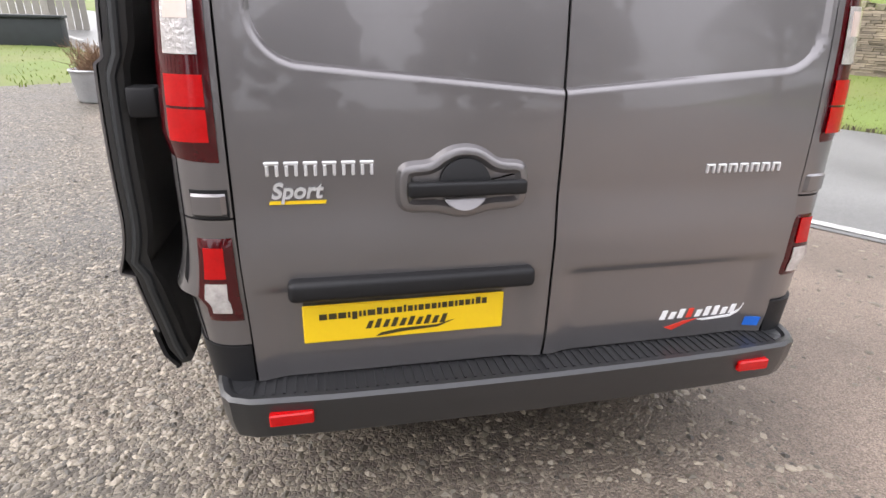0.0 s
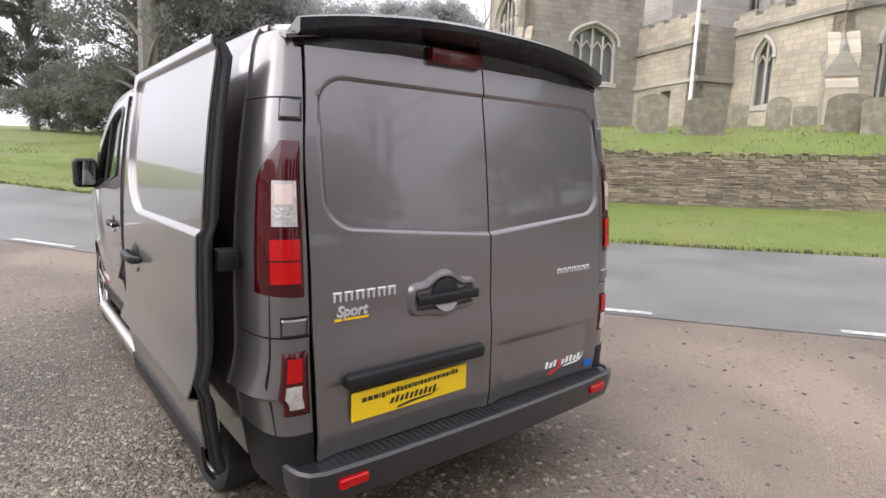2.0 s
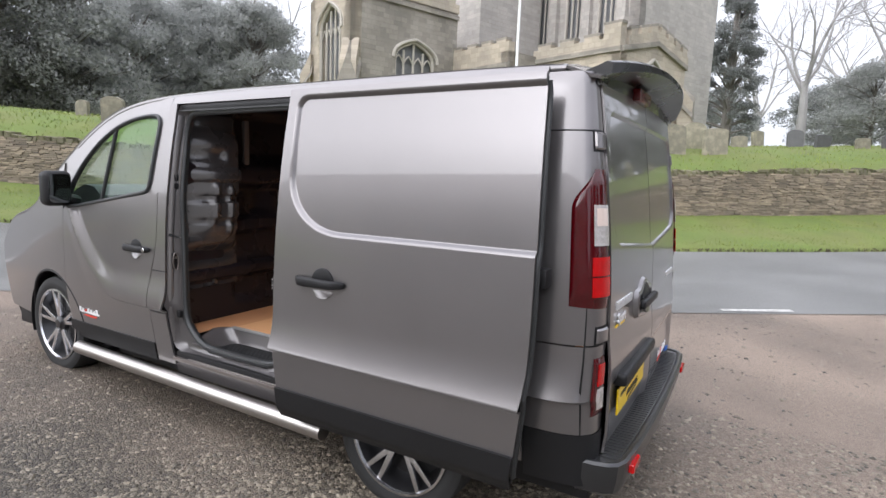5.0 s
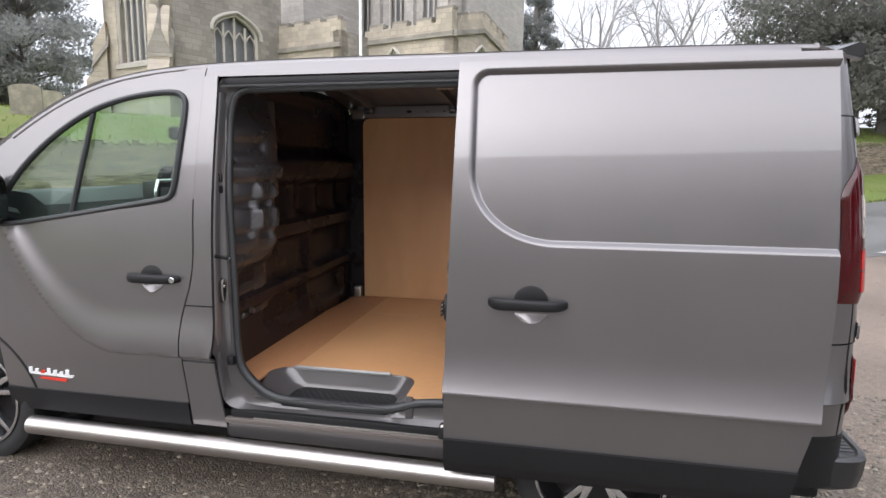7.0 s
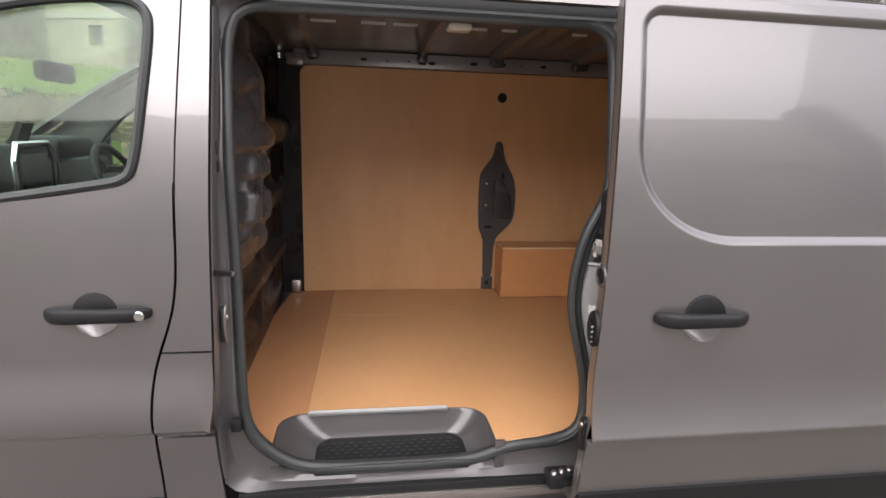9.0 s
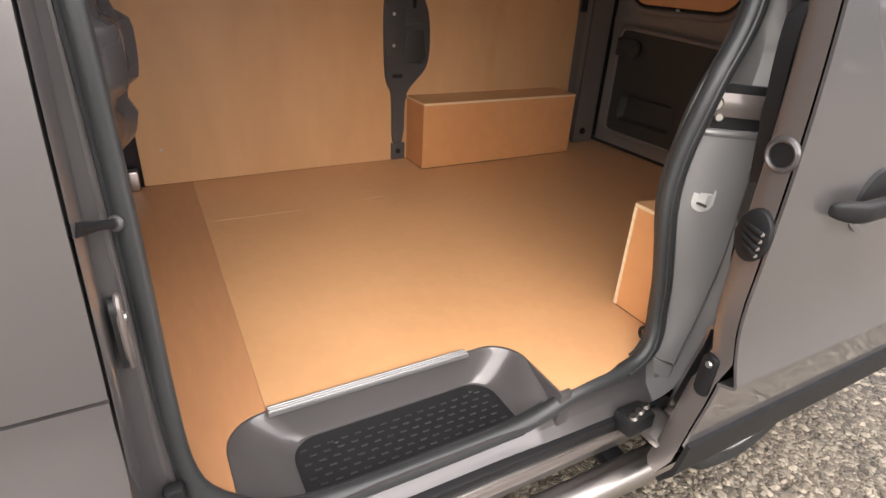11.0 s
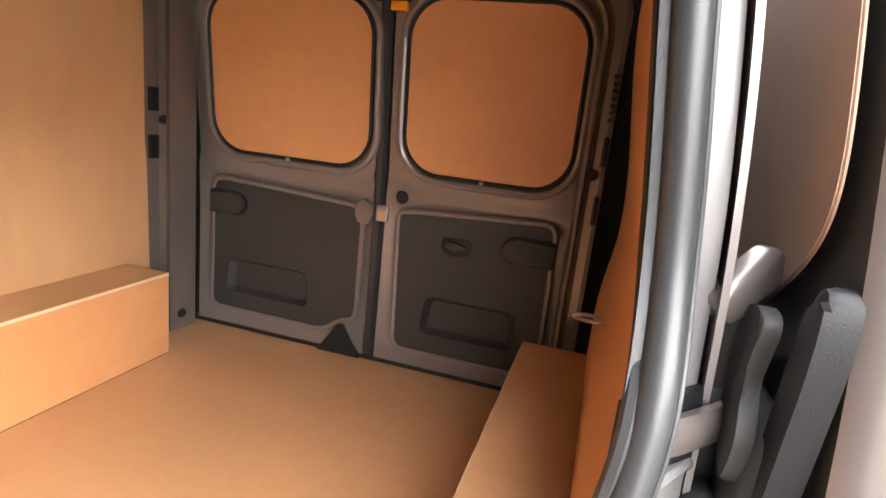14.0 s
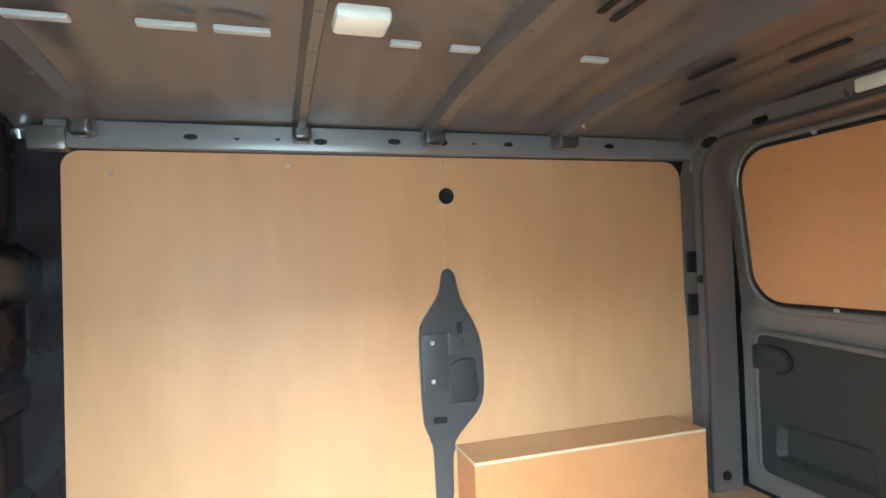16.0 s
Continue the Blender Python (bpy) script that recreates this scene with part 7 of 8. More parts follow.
def wheel_box(x_in, x_out, y0, y1, z1, name):
    sgn = 1 if x_out > x_in else -1
    bx = empty(name, None, "plywood wheel-arch box with pale sawn edges")
    bx.parent = van
    part("front_panel", box(min(x_in, x_in + sgn * 0.012), max(x_in, x_in + sgn * 0.012), y0, y1, 0.576, z1 - 0.012), PLY, bx, smooth=False)
    part("end_panel", box(min(x_in + sgn * 0.012, x_out), max(x_in + sgn * 0.012, x_out), y1 - 0.012, y1, 0.576, z1 - 0.012), PLY, bx, smooth=False)
    part("lid", box(min(x_in, x_out), max(x_in, x_out), y0, y1, z1 - 0.012, z1), PLY_SIDE, bx, smooth=False)
    part("lid_edge", box(min(x_in - sgn * 0.002, x_in), max(x_in - sgn * 0.002, x_in), y0, y1, z1 - 0.0095, z1 - 0.001), PLY_EDGE, bx, smooth=False)
    part("lid_edge", box(min(x_in, x_out), max(x_in, x_out), y1, y1 + 0.002, z1 - 0.0095, z1 - 0.001), PLY_EDGE, bx, smooth=False)
    part("corner_edge", box(min(x_in - sgn * 0.0015, x_in + sgn * 0.009), max(x_in - sgn * 0.0015, x_in + sgn * 0.009), y1 - 0.001, y1 + 0.002, 0.578, z1 - 0.012), PLY_EDGE if sgn < 0 else PLY, bx, smooth=False)
    # thin black strip paints the contact shade between box and floor
    part("shadow_gap", box(min(x_in - sgn * 0.001, x_out), max(x_in - sgn * 0.001, x_out), y0, y1 + 0.001, 0.5752, 0.5775), BLACK, bx, smooth=False)
    return bx


wheel_box(0.612, 0.800, 0.500, 1.374, 0.880, "wheel_box")
wheel_box(-0.655, -0.848, 0.470, 1.374, 0.893, "wheel_box")

# belt bracket panel on the lining
bracket_shape = smooth_loop([(1.452, 0.640), (1.455, 0.80), (1.457, 0.895), (1.478, 0.935), (1.492, 0.985), (1.497, 1.27), (1.478, 1.315), (1.438, 1.365), (1.412, 1.41), (1.406, 1.470), (1.385, 1.485), (1.360, 1.470), (1.356, 1.42), (1.338, 1.36), (1.300, 1.30), (1.272, 1.22), (1.268, 1.07), (1.285, 1.00), (1.335, 0.950), (1.378, 0.905), (1.392, 0.86), (1.392, 0.640)], 2)
bracket = part("belt_bracket", plate(bracket_shape, lambda a, b, d: (0.782 + 0.018 * step01(1.0, 1.9, b) + d, a, b), 0.016, 0.006), GREY_TRIM, van, "dark moulded belt-anchor bracket")
part("bracket_foot", box(0.776, 0.792, 1.388, 1.458, 0.578, 0.66, 0.004), GREY_TRIM, bracket)
part("bracket_bolt", lathe([(0.0, 0.006), (0.011, 0.006), (0.014, 0.0)], (0.776, 1.425, 0.620), (-1, 0, 0), 12), BLACK, bracket)
part("bracket_pocket", plate([(1.395, 1.085), (1.385, 1.155), (1.345, 1.175), (1.300, 1.165), (1.290, 1.06), (1.310, 1.025), (1.390, 1.03)], lambda a, b, d: (0.780 + 0.018 * step01(1.0, 1.9, b) + d, a, b), 0.01, 0.002), BLACK_TRIM, bracket)
part("pocket_rim", tube([(0.779 + 0.018 * step01(1.0, 1.9, b), a, b) for a, b in ((1.395, 1.085), (1.385, 1.155), (1.345, 1.178), (1.300, 1.166), (1.288, 1.06), (1.308, 1.022), (1.392, 1.028), (1.395, 1.085))], 0.003, 6), GREY_TRIM, bracket)
part("bracket_wedge", plate([(1.395, 1.19), (1.395, 1.268), (1.350, 1.245), (1.318, 1.20)], lambda a, b, d: (0.774 + 0.018 * step01(1.0, 1.9, b) + d, a, b), 0.012, 0.003), GREY_TRIM, bracket)
part("bracket_plate", plate(round_rect(1.398, 1.485, 1.07, 1.265, 0.006), lambda a, b, d: (0.777 + 0.018 * step01(1.0, 1.9, b) + d, a, b), 0.01, 0.003), GREY_TRIM, bracket)
part("bracket_slot", box(0.779, 0.790, 1.345, 1.362, 1.26, 1.300), BLACK, bracket)
for z in (1.105, 1.235):
    part("bracket_screw", lathe([(0.0, 0.004), (0.006, 0.004), (0.008, 0.0)], (0.778, 1.452, z), (-1, 0, 0), 12), WHITE_PLASTIC, bracket)
part("bracket_slot", box(0.774, 0.782, 1.41, 1.455, 0.965, 0.982), BLACK, bracket)

# upper rail on the far wall
rail = part("roof_side_rail", box(0.775, 0.835, 0.36, 2.56, 1.872, 1.950, 0.008), RAIL, van, "painted steel rail with punched holes")
for y, rz, ln in ((2.18, 1.908, 0.020), (2.05, 1.905, 0.008), (1.93, 1.907, 0.008), (1.80, 1.903, 0.022), (1.56, 1.910, 0.022), (1.40, 1.912, 0.026), (1.28, 1.91, 0.007), (1.15, 1.912, 0.018), (0.93, 1.914, 0.024), (0.74, 1.916, 0.02)):
    part("rail_hole", plate([(y + ln * math.cos(a), rz + 0.45 * ln * math.sin(a)) for a in steps(0, 2 * math.pi, 12)[:-1]], lambda a, b, d: (0.7735 + d, a, b), 0.004), BLACK, rail, smooth=False)
part("rail_end", box(0.765, 0.83, 2.50, 2.60, 1.86, 1.93, 0.012), PAINT_IN, van)

# roof inside: skin, cross-beams, pads and lamps
part("roof_lining", sheet(lambda y, t: (lambda p: (p[0], p[1], p[2] - 0.020 - 0.003 * math.sin(y * 52) * step01(1.0, 0.7, abs(t))))(top_fn(y, t * 0.985)), steps(0.20, 2.66, 120), steps(-1, 1, 20)), PAINT_IN, van, "bare painted roof with shallow ribs")
for y, wd in ((1.86, 0.046), (1.44, 0.058), (0.95, 0.066), (2.45, 0.05)):
    beam = part("roof_beam", sheet(lambda t, k: (t, y + (-wd / 2, -wd / 2 + 0.012, wd / 2 - 0.012, wd / 2)[k], (lambda q: q - (0.022, 0.064, 0.064, 0.022)[k])(top_fn(y, t / 0.84)[2])), steps(-0.79, 0.79, 20), [0, 1, 2, 3]), PAINT_IN, van)
    for x in (-0.4, -0.2, 0.0, 0.2, 0.4, 0.6):
        part("beam_dimple", lathe([(0.0, 0.002), (0.006, 0.002), (0.009, -0.001)], (x, y, top_fn(y, x / 0.84)[2] - 0.064), (0, 0, -1), 10), PAINT_IN, beam)
    foot = part("beam_foot", box(0.695, 0.768, y - wd * 0.62, y + wd * 0.62, 1.892, 1.940, 0.014, 3), JAMB_SHADED, beam)
    part("foot_slot", box(0.757, 0.7605, y - 0.024, y + 0.024, 1.893, 1.899), BLACK, foot, smooth=False) if y < 2 else None
    part("foot_bolt", lathe([(0.0, 0.006), (0.016, 0.005), (0.020, 0.0)], (0.705, y, 1.889), (0.2, 0, -1), 14), STRIP, foot)
for y in (2.36, 2.14, 2.00, 1.66, 1.52, 1.18):
    ln = 0.055 if y > 1.9 else 0.035
    for x in (0.17,):
        part("foam_pad", box(x - 0.012, x + 0.012, y - ln, y + ln, top_fn(y, 0.2)[2] - 0.046, top_fn(y, 0.2)[2] - 0.034, 0.004), WHITE_PLASTIC, van, "pale adhesive foam pad")
for y, x, ln in ((1.30, -0.10, 0.05), (1.25, -0.07, 0.05), (0.80, 0.22, 0.08), (0.62, 0.05, 0.07), (0.66, 0.42, 0.05)):
    part("roof_slot", box(x - 0.10, x + 0.06, y - 0.010, y + 0.010, top_fn(y, x / 0.84)[2] - 0.030, top_fn(y, x / 0.84)[2] - 0.0245, 0.002, 1), BLACK, van, smooth=False)
GLOW = paint("lamp_diffuser", (0.80, 0.76, 0.66), 0.4)
part("interior_lamp", box(-0.035, 0.055, 1.73, 1.835, 1.955, 1.985, 0.012), GLOW, van, "cream interior roof lamp")

# rear frame: one pressed ring of posts and header round the door opening
def round_poly(points, r, n=5):
    """A closed outline with its corners rounded off by r."""
    out = []
    m = len(points)
    for i, p in enumerate(points):
        P, A, B = Vector(p), Vector(points[i - 1]), Vector(points[(i + 1) % m])
        p0 = P + (A - P).normalized() * min(r, 0.45 * (A - P).length)
        p1 = P + (B - P).normalized() * min(r, 0.45 * (B - P).length)
        for k in range(n + 1):
            t = k / n
            out.append(tuple(p0 * (1 - t) ** 2 + P * 2 * t * (1 - t) + p1 * t * t))
    return out


ring_path = [(0.745, z, 1, 0) for z in steps(0.577, 1.785, 16)] + [(0.605 + 0.14 * math.cos(a), 1.785 + 0.14 * math.sin(a), math.cos(a), math.sin(a)) for a in steps(0, math.pi / 2, 10)[1:]]
ring_path += [(x, 1.925, 0, 1) for x in steps(0.605, -0.605, 14)[1:]]
ring_path += [(-0.605 + 0.14 * math.cos(a), 1.785 + 0.14 * math.sin(a), math.cos(a), math.sin(a)) for a in steps(math.pi / 2, math.pi, 10)[1:]] + [(-0.745, z, -1, 0) for z in steps(1.785, 0.577, 16)[1:]]
RING = ((0.060, 0.402), (0.052, 0.372), (0.046, 0.350), (0.022, 0.342), (0.013, 0.346), (0.006, 0.352), (-0.002, 0.352), (-0.008, 0.342), (-0.011, 0.325), (-0.013, 0.270), (-0.020, 0.232), (0.03, 0.222))


def ring_at(q, k):
    x, z, nx, nz = q
    d, y = RING[k]
    up = max(nz, 0.0)
    d = d * (1 + 0.55 * up) if d > 0.03 else d
    y = y - 0.045 * up * (k < 2)
    px, pz = x + nx * d, z + nz * d
    return (px, y, min(pz, top_fn(max(y, 0.2), min(abs(px) / 0.86, 0.97))[2] - 0.016))


rear_frame = part("rear_frame", sheet(lambda i, k: ring_at(ring_path[i], k), list(range(len(ring_path))), list(range(12))), PAINT_IN, van, "pressed steel frame round the rear doors")
part("frame_bead", tube([(x + nx * 0.002, 0.352, z + nz * 0.002) for x, z, nx, nz in ring_path], 0.007, 8), JAMB_SHADED, rear_frame)
for sgn in (-1, 1):
    for z, h in ((1.30, 0.042), (1.47, 0.042), (0.70, 0.060)):
        part("post_slot", box(min(sgn * 0.786, sgn * 0.802), max(sgn * 0.786, sgn * 0.802), 0.352, 0.392, z - h, z + h, 0.004), BLACK, rear_frame)
    # black sheet added behind each post to keep daylight from leaking in
    part("post_closing", sheet(lambda z, a: (sgn * (0.72 + (wide(0.36, z) - 0.035 - 0.72) * a), rear(0.8, z) + 0.045, z), steps(0.50, 1.90, 16), [0, 1], 0.006), BLACK, van)
    part("post_bolt", lathe([(0.0, 0.012), (0.014, 0.012), (0.018, 0.0)], (sgn * 0.768, 0.349, 1.40), (0, 1, 0), 12), BLACK, rear_frame)
    part("foot_bolt", lathe([(0.0, 0.010), (0.016, 0.010), (0.020, 0.0)], (sgn * 0.735, 0.300, 0.64), (-sgn, 0.3, 0), 12), BLACK, rear_frame)
for k in range(7):
    part("post_louvre", box(-0.802, -0.786, 0.345, 0.396, 1.555 + 0.020 * k, 1.564 + 0.020 * k), BLACK, rear_frame, smooth=False)
for x, z, r in ((0.470, 1.957, 0.024), (-0.400, 1.958, 0.026), (0.700, 1.925, 0.030), (-0.715, 1.915, 0.022)):
    part("header_hole", plate([(x + (r + 0.008) * math.cos(a), z + r * 0.72 * math.sin(a)) for a in steps(0, 2 * math.pi, 18)[:-1]], lambda p, q, d: (p, 0.352 - 0.30 * max(q - 1.945, 0) - d, q), 0.02, 0.002), BLACK, rear_frame)
for x0, x1 in ((-0.062, -0.098), (0.165, 0.182), (-0.50, -0.53)):
    part("header_rib", tube([(x0, 0.347, 1.940), ((x0 + x1) / 2, 0.346, 1.962), (x1, 0.330, 1.992)], 0.006, 8), PAINT_IN, rear_frame)
part("header_rib", tube([(-0.10, 0.330, 1.992), (-0.30, 0.330, 1.990), (-0.52, 0.330, 1.984)], 0.005, 8), PAINT_IN, rear_frame)
lens = part("header_lamp", box(-0.032, 0.142, 0.325, 0.354, 1.949, 1.990, 0.006), GLOW, van, "cream lamp in the rear header")
part("lamp_base", box(-0.044, 0.154, 0.318, 0.344, 1.943, 1.995, 0.004), BLACK_TRIM, lens)

# rear doors from inside
for x0, x1, b0, b1, zb0, zb1, dr in ((-0.012, 0.748, 0.006, 0.660, 1.308, 1.880, right_door), (-0.748, -0.062, -0.699, -0.122, 1.318, 1.886, left_door)):
    first = x0 > -0.1
    lean_in = lambda z: 0.10 * max(z - 1.1, 0) ** 1.3
    inn = part("inner_frame", sheet(lambda z, x: (x, 0.168 + lean_in(z) + 0.010 * step01(0.05, 0.0, rbox(x, z, b0 - 0.03, b1 + 0.03, zb0 - 0.03, zb1 + 0.03, 0.15)) + 0.012 * step01(-0.02, 0.02, rbox(x, z, x0 + 0.02, x1 - 0.02, 0.66, 1.21, 0.06)) * step01(1.30, 1.22, z), z), steps(0.578, 1.945, 90), steps(x0, x1, 50), 0.01), DOOR_IN, dr, "painted inner door frame")
    hole_in = round_rect(b0, b1, zb0, zb1, 0.130, 8)
    part("window_blank", plate(hole_in, lambda a, b, d: (a, 0.190 + lean_in(b) - d, b), 0.006), PLY, dr, "plywood board blanking the door's window")
    part("blank_trim", tube([(a, 0.190 + lean_in(b), b) for a, b in hole_in + hole_in[:1]], 0.007, 8, False), BLACK, inn)
    rim = round_rect(b0 - 0.020, b1 + 0.020, zb0 - 0.022, zb1 + 0.020, 0.148, 8)
    part("blank_rim", tube([(a, 0.180 + lean_in(b), b) for a, b in rim + rim[:1]], 0.015, 10, False), DOOR_IN, inn)
    for xs, zs in (((b0 + b1) / 2, zb0 - 0.004), ((b0 + b1) / 2, zb1 + 0.004)):
        part("board_clip", box(xs - 0.007, xs + 0.007, 0.190 + lean_in(zs), 0.204 + lean_in(zs), zs - 0.006, zs + 0.006), WHITE_PLASTIC, inn, smooth=False)
    corners = [(0.668, 0.662), (0.668, 1.200), (0.036, 1.172), (0.016, 1.13), (0.016, 0.730), (0.085, 0.716), (0.150, 0.660)] if first else [(-0.140, 0.655), (-0.120, 1.168), (-0.150, 1.180), (-0.682, 1.212), (-0.690, 0.655)]
    outline = round_poly(corners, 0.05)
    q0, q1, g0, g1 = ((0.222, 0.598, 0.515, 0.668) if first else (-0.596, -0.240, -0.690, -0.510))
    bowl_rim = round_poly([(q0, 0.738), (q0 + 0.012, 0.880), (q1 - 0.012, 0.880), (q1, 0.738)], 0.035)
    trim = holed("trim_panel", outline, [bowl_rim], lambda a, b, d: (a, 0.200 - d, b), 0.014, BLACK_TRIM, dr)
    tagged(trim, "dark plastic trim panel with a moulded pocket")
    mid = ((q0 + q1) / 2, 0.80)
    rings = []
    for f, y in ((1.03, 0.2015), (1.0, 0.2025), (0.97, 0.197), (0.93, 0.180), (0.88, 0.172)):
        rings.append([(mid[0] + (a - mid[0]) * f, y, mid[1] + (b - mid[1]) * (f * 2 - 1 if y < 0.19 else f)) for a, b in bowl_rim])
    bm = loft(rings)
    bm.verts.ensure_lookup_table()
    bm.faces.new(bm.verts[-len(bowl_rim):])
    part("pocket", bm, BLACK_TRIM, trim)
    part("panel_rim", tube([(a, 0.197, b) for a, b in outline + outline[:1]], 0.010, 8, False), DOOR_IN, trim)
    sg = 1 if first else -1
    gy = 1.105
    tip, root = (g0, g1) if first else (g1, g0)
    shape = [(root, gy - 0.046), (root, gy + 0.042)] + [(tip + sg * 0.055 - sg * 0.055 * math.sin(a), gy - 0.002 + 0.044 * math.cos(a)) for a in steps(0.05, math.pi - 0.05, 14)]
    part("grip", plate(shape, lambda a, b, d: (a, 0.224 - d, b), 0.026, 0.009), BLACK_TRIM, trim, "moulded grip")
    part("grip_gap", tube([(a, 0.202, b) for a, b in shape[1:]], 0.006, 6), BLACK, trim)
recess = part("handle_recess", plate(round_poly([(-0.400, 1.115), (-0.292, 1.108), (-0.292, 1.062), (-0.330, 1.042), (-0.400, 1.052)], 0.02), lambda a, b, d: (a, 0.203 - d, b), 0.006, 0.002), BLACK, left_door)
part("inner_handle", plate(round_poly([(-0.392, 1.082), (-0.330, 1.104), (-0.300, 1.084), (-0.345, 1.062)], 0.014), lambda a, b, d: (a, 0.214 + 0.05 * (a + 0.345) - d, b), 0.010, 0.003), GLOSS_BLACK, recess, "black inner door handle")
part("centre_seal", tube([(-0.024, 0.150 + 0.10 * max(z - 1.1, 0) ** 1.3, z) for z in steps(0.58, 1.93, 20)], 0.028, 10), RUBBER, right_door)
part("centre_latch", box(-0.075, -0.030, 0.165, 0.195, 1.125, 1.185, 0.006), STEEL, left_door)
part("latch_cover", plate([(0.012 + 0.036 * math.cos(a), 1.152 + 0.050 * math.sin(a)) for a in steps(0, 2 * math.pi, 8)[:-1]], lambda a, b, d: (a, 0.212 - d, b), 0.02, 0.004), PAINT_IN, right_door)
part("button", lathe([(0.0, 0.004), (0.020, 0.004), (0.024, 0.0)], (-0.125, 0.190, 1.225), (0, 1, 0), 18), BLACK, left_door)
part("top_latch", box(-0.12, 0.10, 0.215, 0.255, 1.865, 1.920, 0.01), BLACK, right_door)
part("orange_catch", box(-0.108, -0.050, 0.235, 0.262, 1.838, 1.868, 0.004), ORANGE, left_door, "orange release catch")
part("floor_latch", plate([(-0.01, 0.58), (0.17, 0.58), (0.13, 0.635), (0.095, 0.690), (0.070, 0.695), (0.03, 0.63)], lambda a, b, d: (a, 0.215 - d, b), 0.03, 0.005), BLACK, right_door)
part("tie_ring", tube([(-0.822 + 0.026 * math.cos(a), 1.050 + 0.020 * math.sin(a), 1.190 + 0.012 * math.sin(a)) for a in steps(0, 2 * math.pi, 18)], 0.004, 8, False), STRIP, van, "dull steel tie-down ring")
part("tie_ring", tube([(-0.825 + 0.018 * math.cos(a), 1.430, 0.592 + 0.018 * math.sin(a)) for a in steps(0, 2 * math.pi, 18)], 0.005, 8, False), BLACK, van, "black tie-down ring")

# trim on the sliding door beside the pillar, and scratches in the floor
part("door_trim", box(-1.045, -0.992, 1.30, 1.485, 0.99, 1.24, 0.018, 3), BLACK_TRIM, slide, "dark trim on the door's inside")
for pts in (((0.352, 2.34), (0.345, 2.2), (0.342, 2.02)), ((0.360, 1.77), (0.363, 1.67))):
    part("floor_scratch", tube([(x, y, 0.5745) for x, y in pts], 0.0016, 5), PLY_EDGE, van)

# ---- bulkhead behind the cab ----
def bulk(x, z):
    y = 2.655
    for a, b, c, d, r, dep in ((-0.44, 0.76, 1.615, 1.92, 0.05, 0.045), (-0.50, 0.72, 1.245, 1.44, 0.04, 0.035), (-0.52, 0.08, 0.92, 1.13, 0.03, 0.03), (0.14, 0.70, 0.92, 1.13, 0.03, 0.03), (-0.46, 0.02, 0.66, 0.84, 0.03, 0.03), (0.10, 0.66, 0.66, 0.84, 0.03, 0.03)):
        y += dep * step01(0.030, -0.040, rbox(x, z, a, b, c, d, r + 0.02))
    y -= 0.060 * step01(0.035, -0.025, rbox(x, z, -0.95, 0.90, 1.455, 1.57, 0.015))
    y += 0.018 * math.sin(x * 21) * step01(1.24, 1.27, z) * step01(1.45, 1.42, z) * step01(-0.5, -0.45, x)
    y -= 0.030 * step01(0.02, -0.01, rbox(x, z, -0.90, 0.85, 0.855, 0.905, 0.02)) + 0.025 * step01(0.02, -0.01, rbox(x, z, -0.90, 0.85, 1.15, 1.215, 0.02))
    return (x, y, z)


bulkhead = part("bulkhead", sheet(lambda z, x: (lambda k: bulk(x * k, z))(min(1.0, (W0(min(z, 1.97)) - 0.030 - 0.10 * step01(1.93, 2.0, z)) / 0.89)), steps(0.56, 1.985, 110), steps(-0.88, 0.90, 110), 0.012), BULK_SHADED, van, "ribbed steel bulkhead in the shaded paint colour")


def column(x, z):
    """The pressed column beside the opening: a face turned to the daylight, with dents and a ledge."""
    edge = step01(-0.44, -0.52, x)
    out = (0.085 * step01(-0.90, -0.56, x) + 0.050 * step01(-0.86, -0.66, x) * step01(1.0, 1.30, z) * (1 - 0.5 * step01(0.035, 0.012, abs(z - 1.36)) - 0.4 * step01(0.03, 0.01, abs(z - 1.22)))) * edge * step01(0.98, 1.16, z)
    out -= 0.040 * step01(1.68, 1.80, z) * edge
    out += 0.030 * step01(0.05, 0.015, abs(z - 1.505)) * edge
    out -= 0.028 * step01(0.02, -0.03, rbox(x, z, -0.80, -0.60, 1.58, 1.66, 0.03)) * edge
    out += 0.022 * step01(0.035, 0.0, abs(x + 0.67 - 0.06 * (z - 1.3))) * step01(1.47, 1.43, z) * step01(1.18, 1.22, z)
    out += 0.020 * step01(0.030, 0.0, abs(x + 0.57)) * step01(1.46, 1.42, z) * step01(1.10, 1.16, z)
    out += 0.016 * math.sin(z * 42) * step01(1.16, 1.10, z) * edge
    return (x, 2.648 - out, z)


# column is lighter than the bulkhead to paint in the daylight on it
part("bulkhead_column", sheet(lambda z, x: column(x, z), steps(0.80, 1.86, 90), steps(-0.875, -0.43, 46), 0.004), BULK_LIT, bulkhead, "pressed steel column of the bulkhead in the lit paint colour")
part("bulkhead_strut", box(-0.385, -0.345, 2.60, 2.635, 1.575, 1.86, 0.008), PAINT_IN, bulkhead)
for z, r in ((1.705, 0.024), (1.30, 0.018), (1.19, 0.016)):
    part("bulkhead_hole", lathe([(r * 0.8, -0.004), (r, 0.003), (r * 1.15, 0.0)], (-0.79, column(-0.79, z)[1], z), (0, -1, 0), 18), BLACK, bulkhead)
part("bulkhead_bolt", lathe([(0.0, 0.02), (0.012, 0.02), (0.014, 0.0)], (-0.62, 2.63, 0.83), (0, -1, 0), 12), STEEL, bulkhead)
part("bulkhead_foot", box(0.745, 0.80, 2.545, 2.60, 0.576, 0.655, 0.008), STEEL, bulkhead)

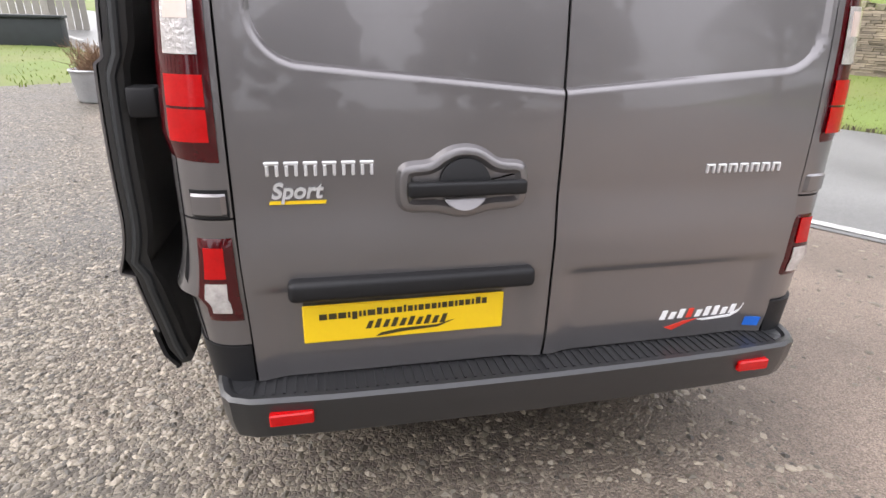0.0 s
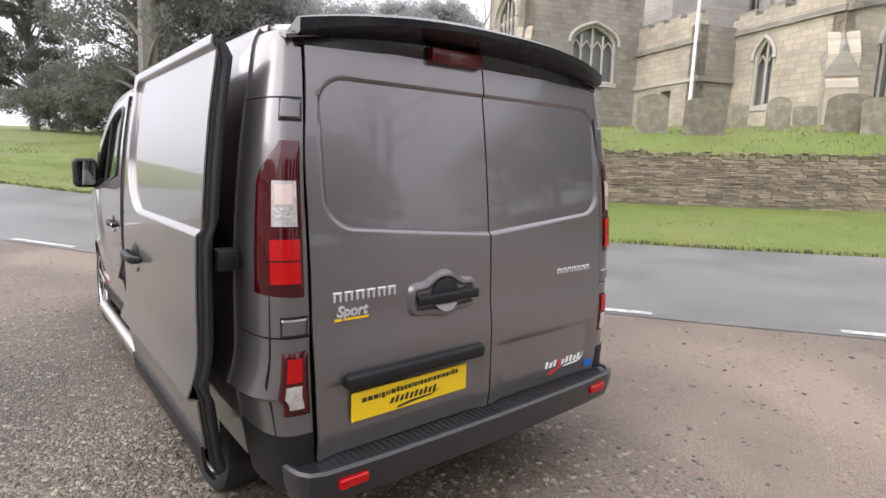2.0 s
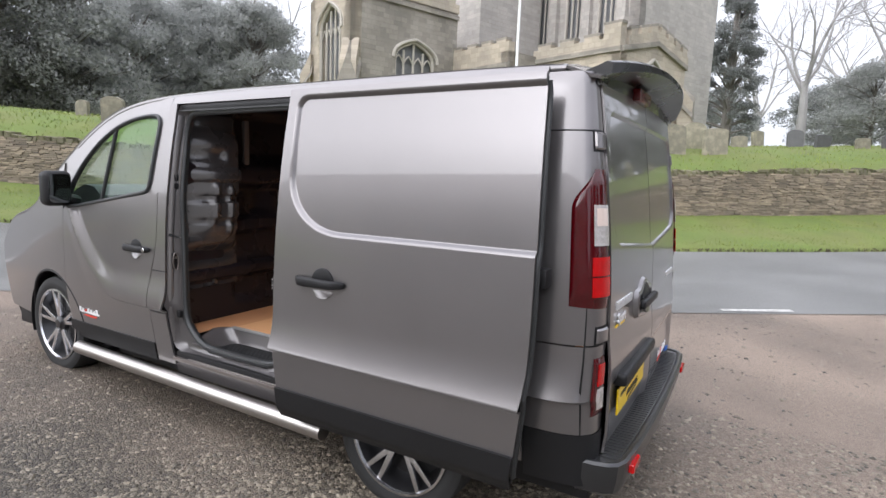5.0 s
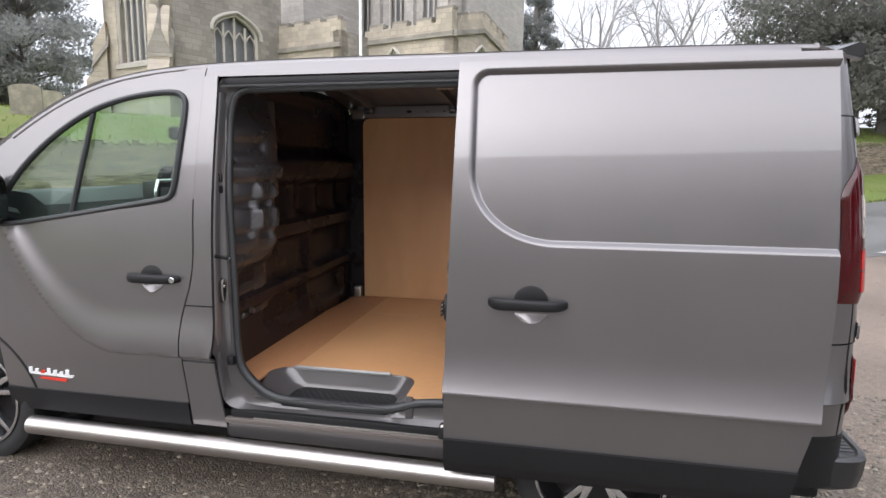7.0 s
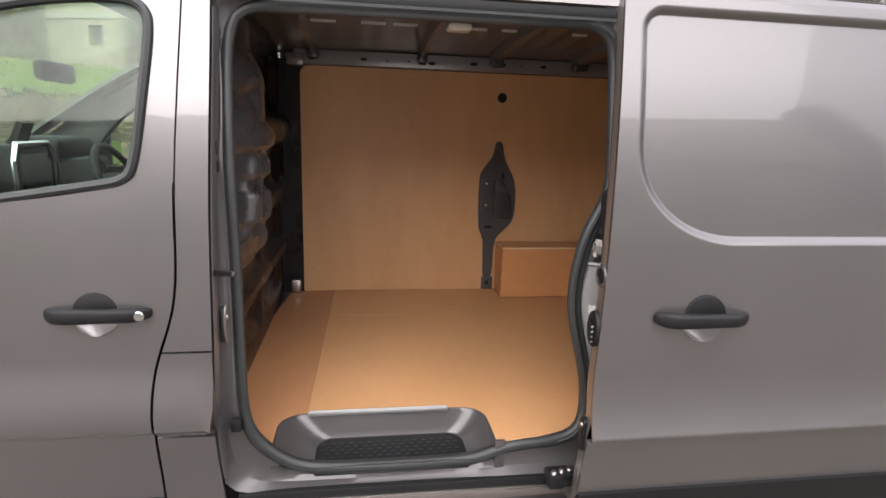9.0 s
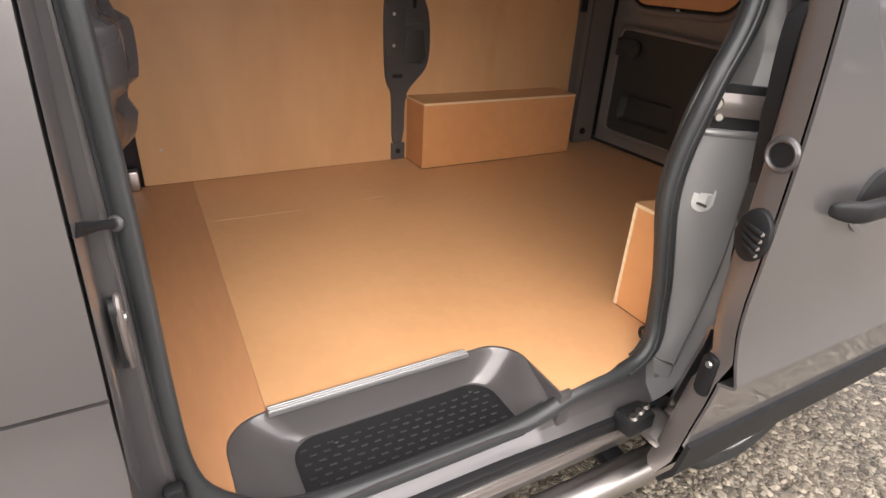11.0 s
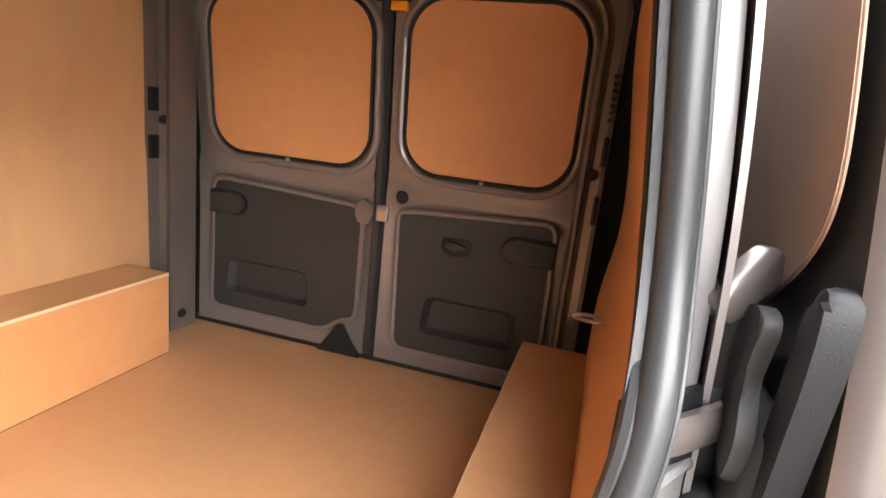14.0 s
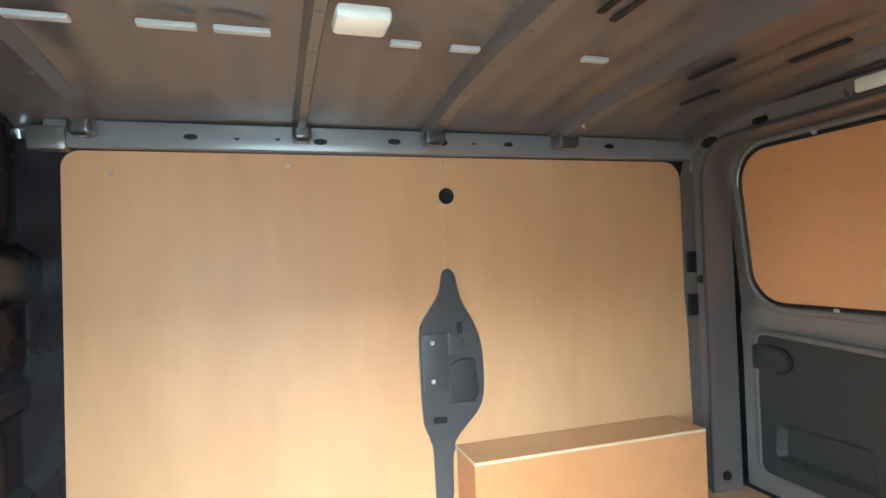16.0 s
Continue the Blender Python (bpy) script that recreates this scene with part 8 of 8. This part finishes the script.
# ---- cab, seen through the door glass ----
cab = empty("cab_interior", None, "dark cab with dashboard and steering wheel")
cab.parent = van
DASH = paint("grey_dashboard", (0.09, 0.095, 0.10), 0.6, 0, 0, 0.1, 6.0, 80.0)
part("dashboard", loft([[(x, 3.60, 0.80), (x, 3.56, 1.15), (x, 3.60, 1.34), (x, 3.68, 1.405 + 0.012 * math.cos(x * 5)), (x, 3.80, 1.41), (x, 4.02, 1.33), (x, 4.06, 0.80)] for x in steps(-0.78, 0.78, 24)], True, True), DASH, cab, "grey dashboard")
part("dash_trim", box(-0.72, -0.16, 3.548, 3.57, 1.20, 1.30, 0.01), BLACK, cab)
part("glovebox", box(-0.70, -0.18, 3.555, 3.60, 0.92, 1.14, 0.02), BLACK, cab)
stack = part("centre_stack", box(-0.13, 0.13, 3.50, 3.60, 0.95, 1.44, 0.02), BLACK, cab, "centre console with a silver surround")
part("stack_surround", tube([(-0.13, 3.49, 1.10), (-0.14, 3.49, 1.38), (-0.11, 3.50, 1.44), (0.11, 3.50, 1.44), (0.14, 3.49, 1.38), (0.13, 3.49, 1.10)], 0.013, 8), ALLOY, stack)
part("radio_screen", box(-0.09, 0.09, 3.488, 3.502, 1.28, 1.40, 0.004), DASH, stack)
for k in range(3):
    part("dial", lathe([(0.0, 0.012), (0.022, 0.012), (0.026, 0.0)], (-0.07 + 0.07 * k, 3.50, 1.18), (0, -1, 0), 16), ALLOY, stack)
part("phone_holder", loft([[(x, 3.54, 1.42), (x, 3.50, 1.52), (x, 3.52, 1.53), (x, 3.57, 1.43)] for x in (-0.04, 0.0, 0.04)], True, True), BLACK, cab)
part("binnacle", box(0.22, 0.56, 3.50, 3.74, 1.36, 1.46, 0.04, 3), BLACK, cab)
wheel_rim = part("steering_wheel", tube([(0.38 + 0.185 * math.cos(a), 3.33 + 0.075 * math.sin(a), 1.25 + 0.17 * math.sin(a)) for a in steps(0, 2 * math.pi, 36)], 0.016, 8, False), BLACK, cab, "black steering wheel")
part("steering_hub", box(0.30, 0.46, 3.34, 3.41, 1.20, 1.29, 0.02), BLACK, wheel_rim)
for a in (0.1, 3.04, 4.71):
    part("steering_spoke", tube([(0.38, 3.36, 1.24), (0.38 + 0.18 * math.cos(a), 3.33 + 0.075 * math.sin(a), 1.25 + 0.165 * math.sin(a))], 0.014, 8), ALLOY, wheel_rim)
SEAT = paint("black_seat_cloth", (0.03, 0.03, 0.032), 0.9, 0, 0, 0.2, 8.0, 120.0, bump=0.3, bump_scale=300.0)
for x in (-0.45, 0.42):
    seat = part("seat_base", box(x - 0.27, x + 0.27, 2.85, 3.30, 0.55, 0.86, 0.06, 3), SEAT, cab, "black cloth seat")
    part("seat_back", box(x - 0.25, x + 0.25, 2.76, 2.88, 0.84, 1.36, 0.05, 3), SEAT, seat)
part("cab_floor", box(-0.85, 0.85, 2.70, 4.1, 0.40, 0.46), BLACK, cab)
part("rear_mirror", box(-0.13, 0.13, 3.36, 3.40, 1.68, 1.76, 0.02), BLACK, cab)
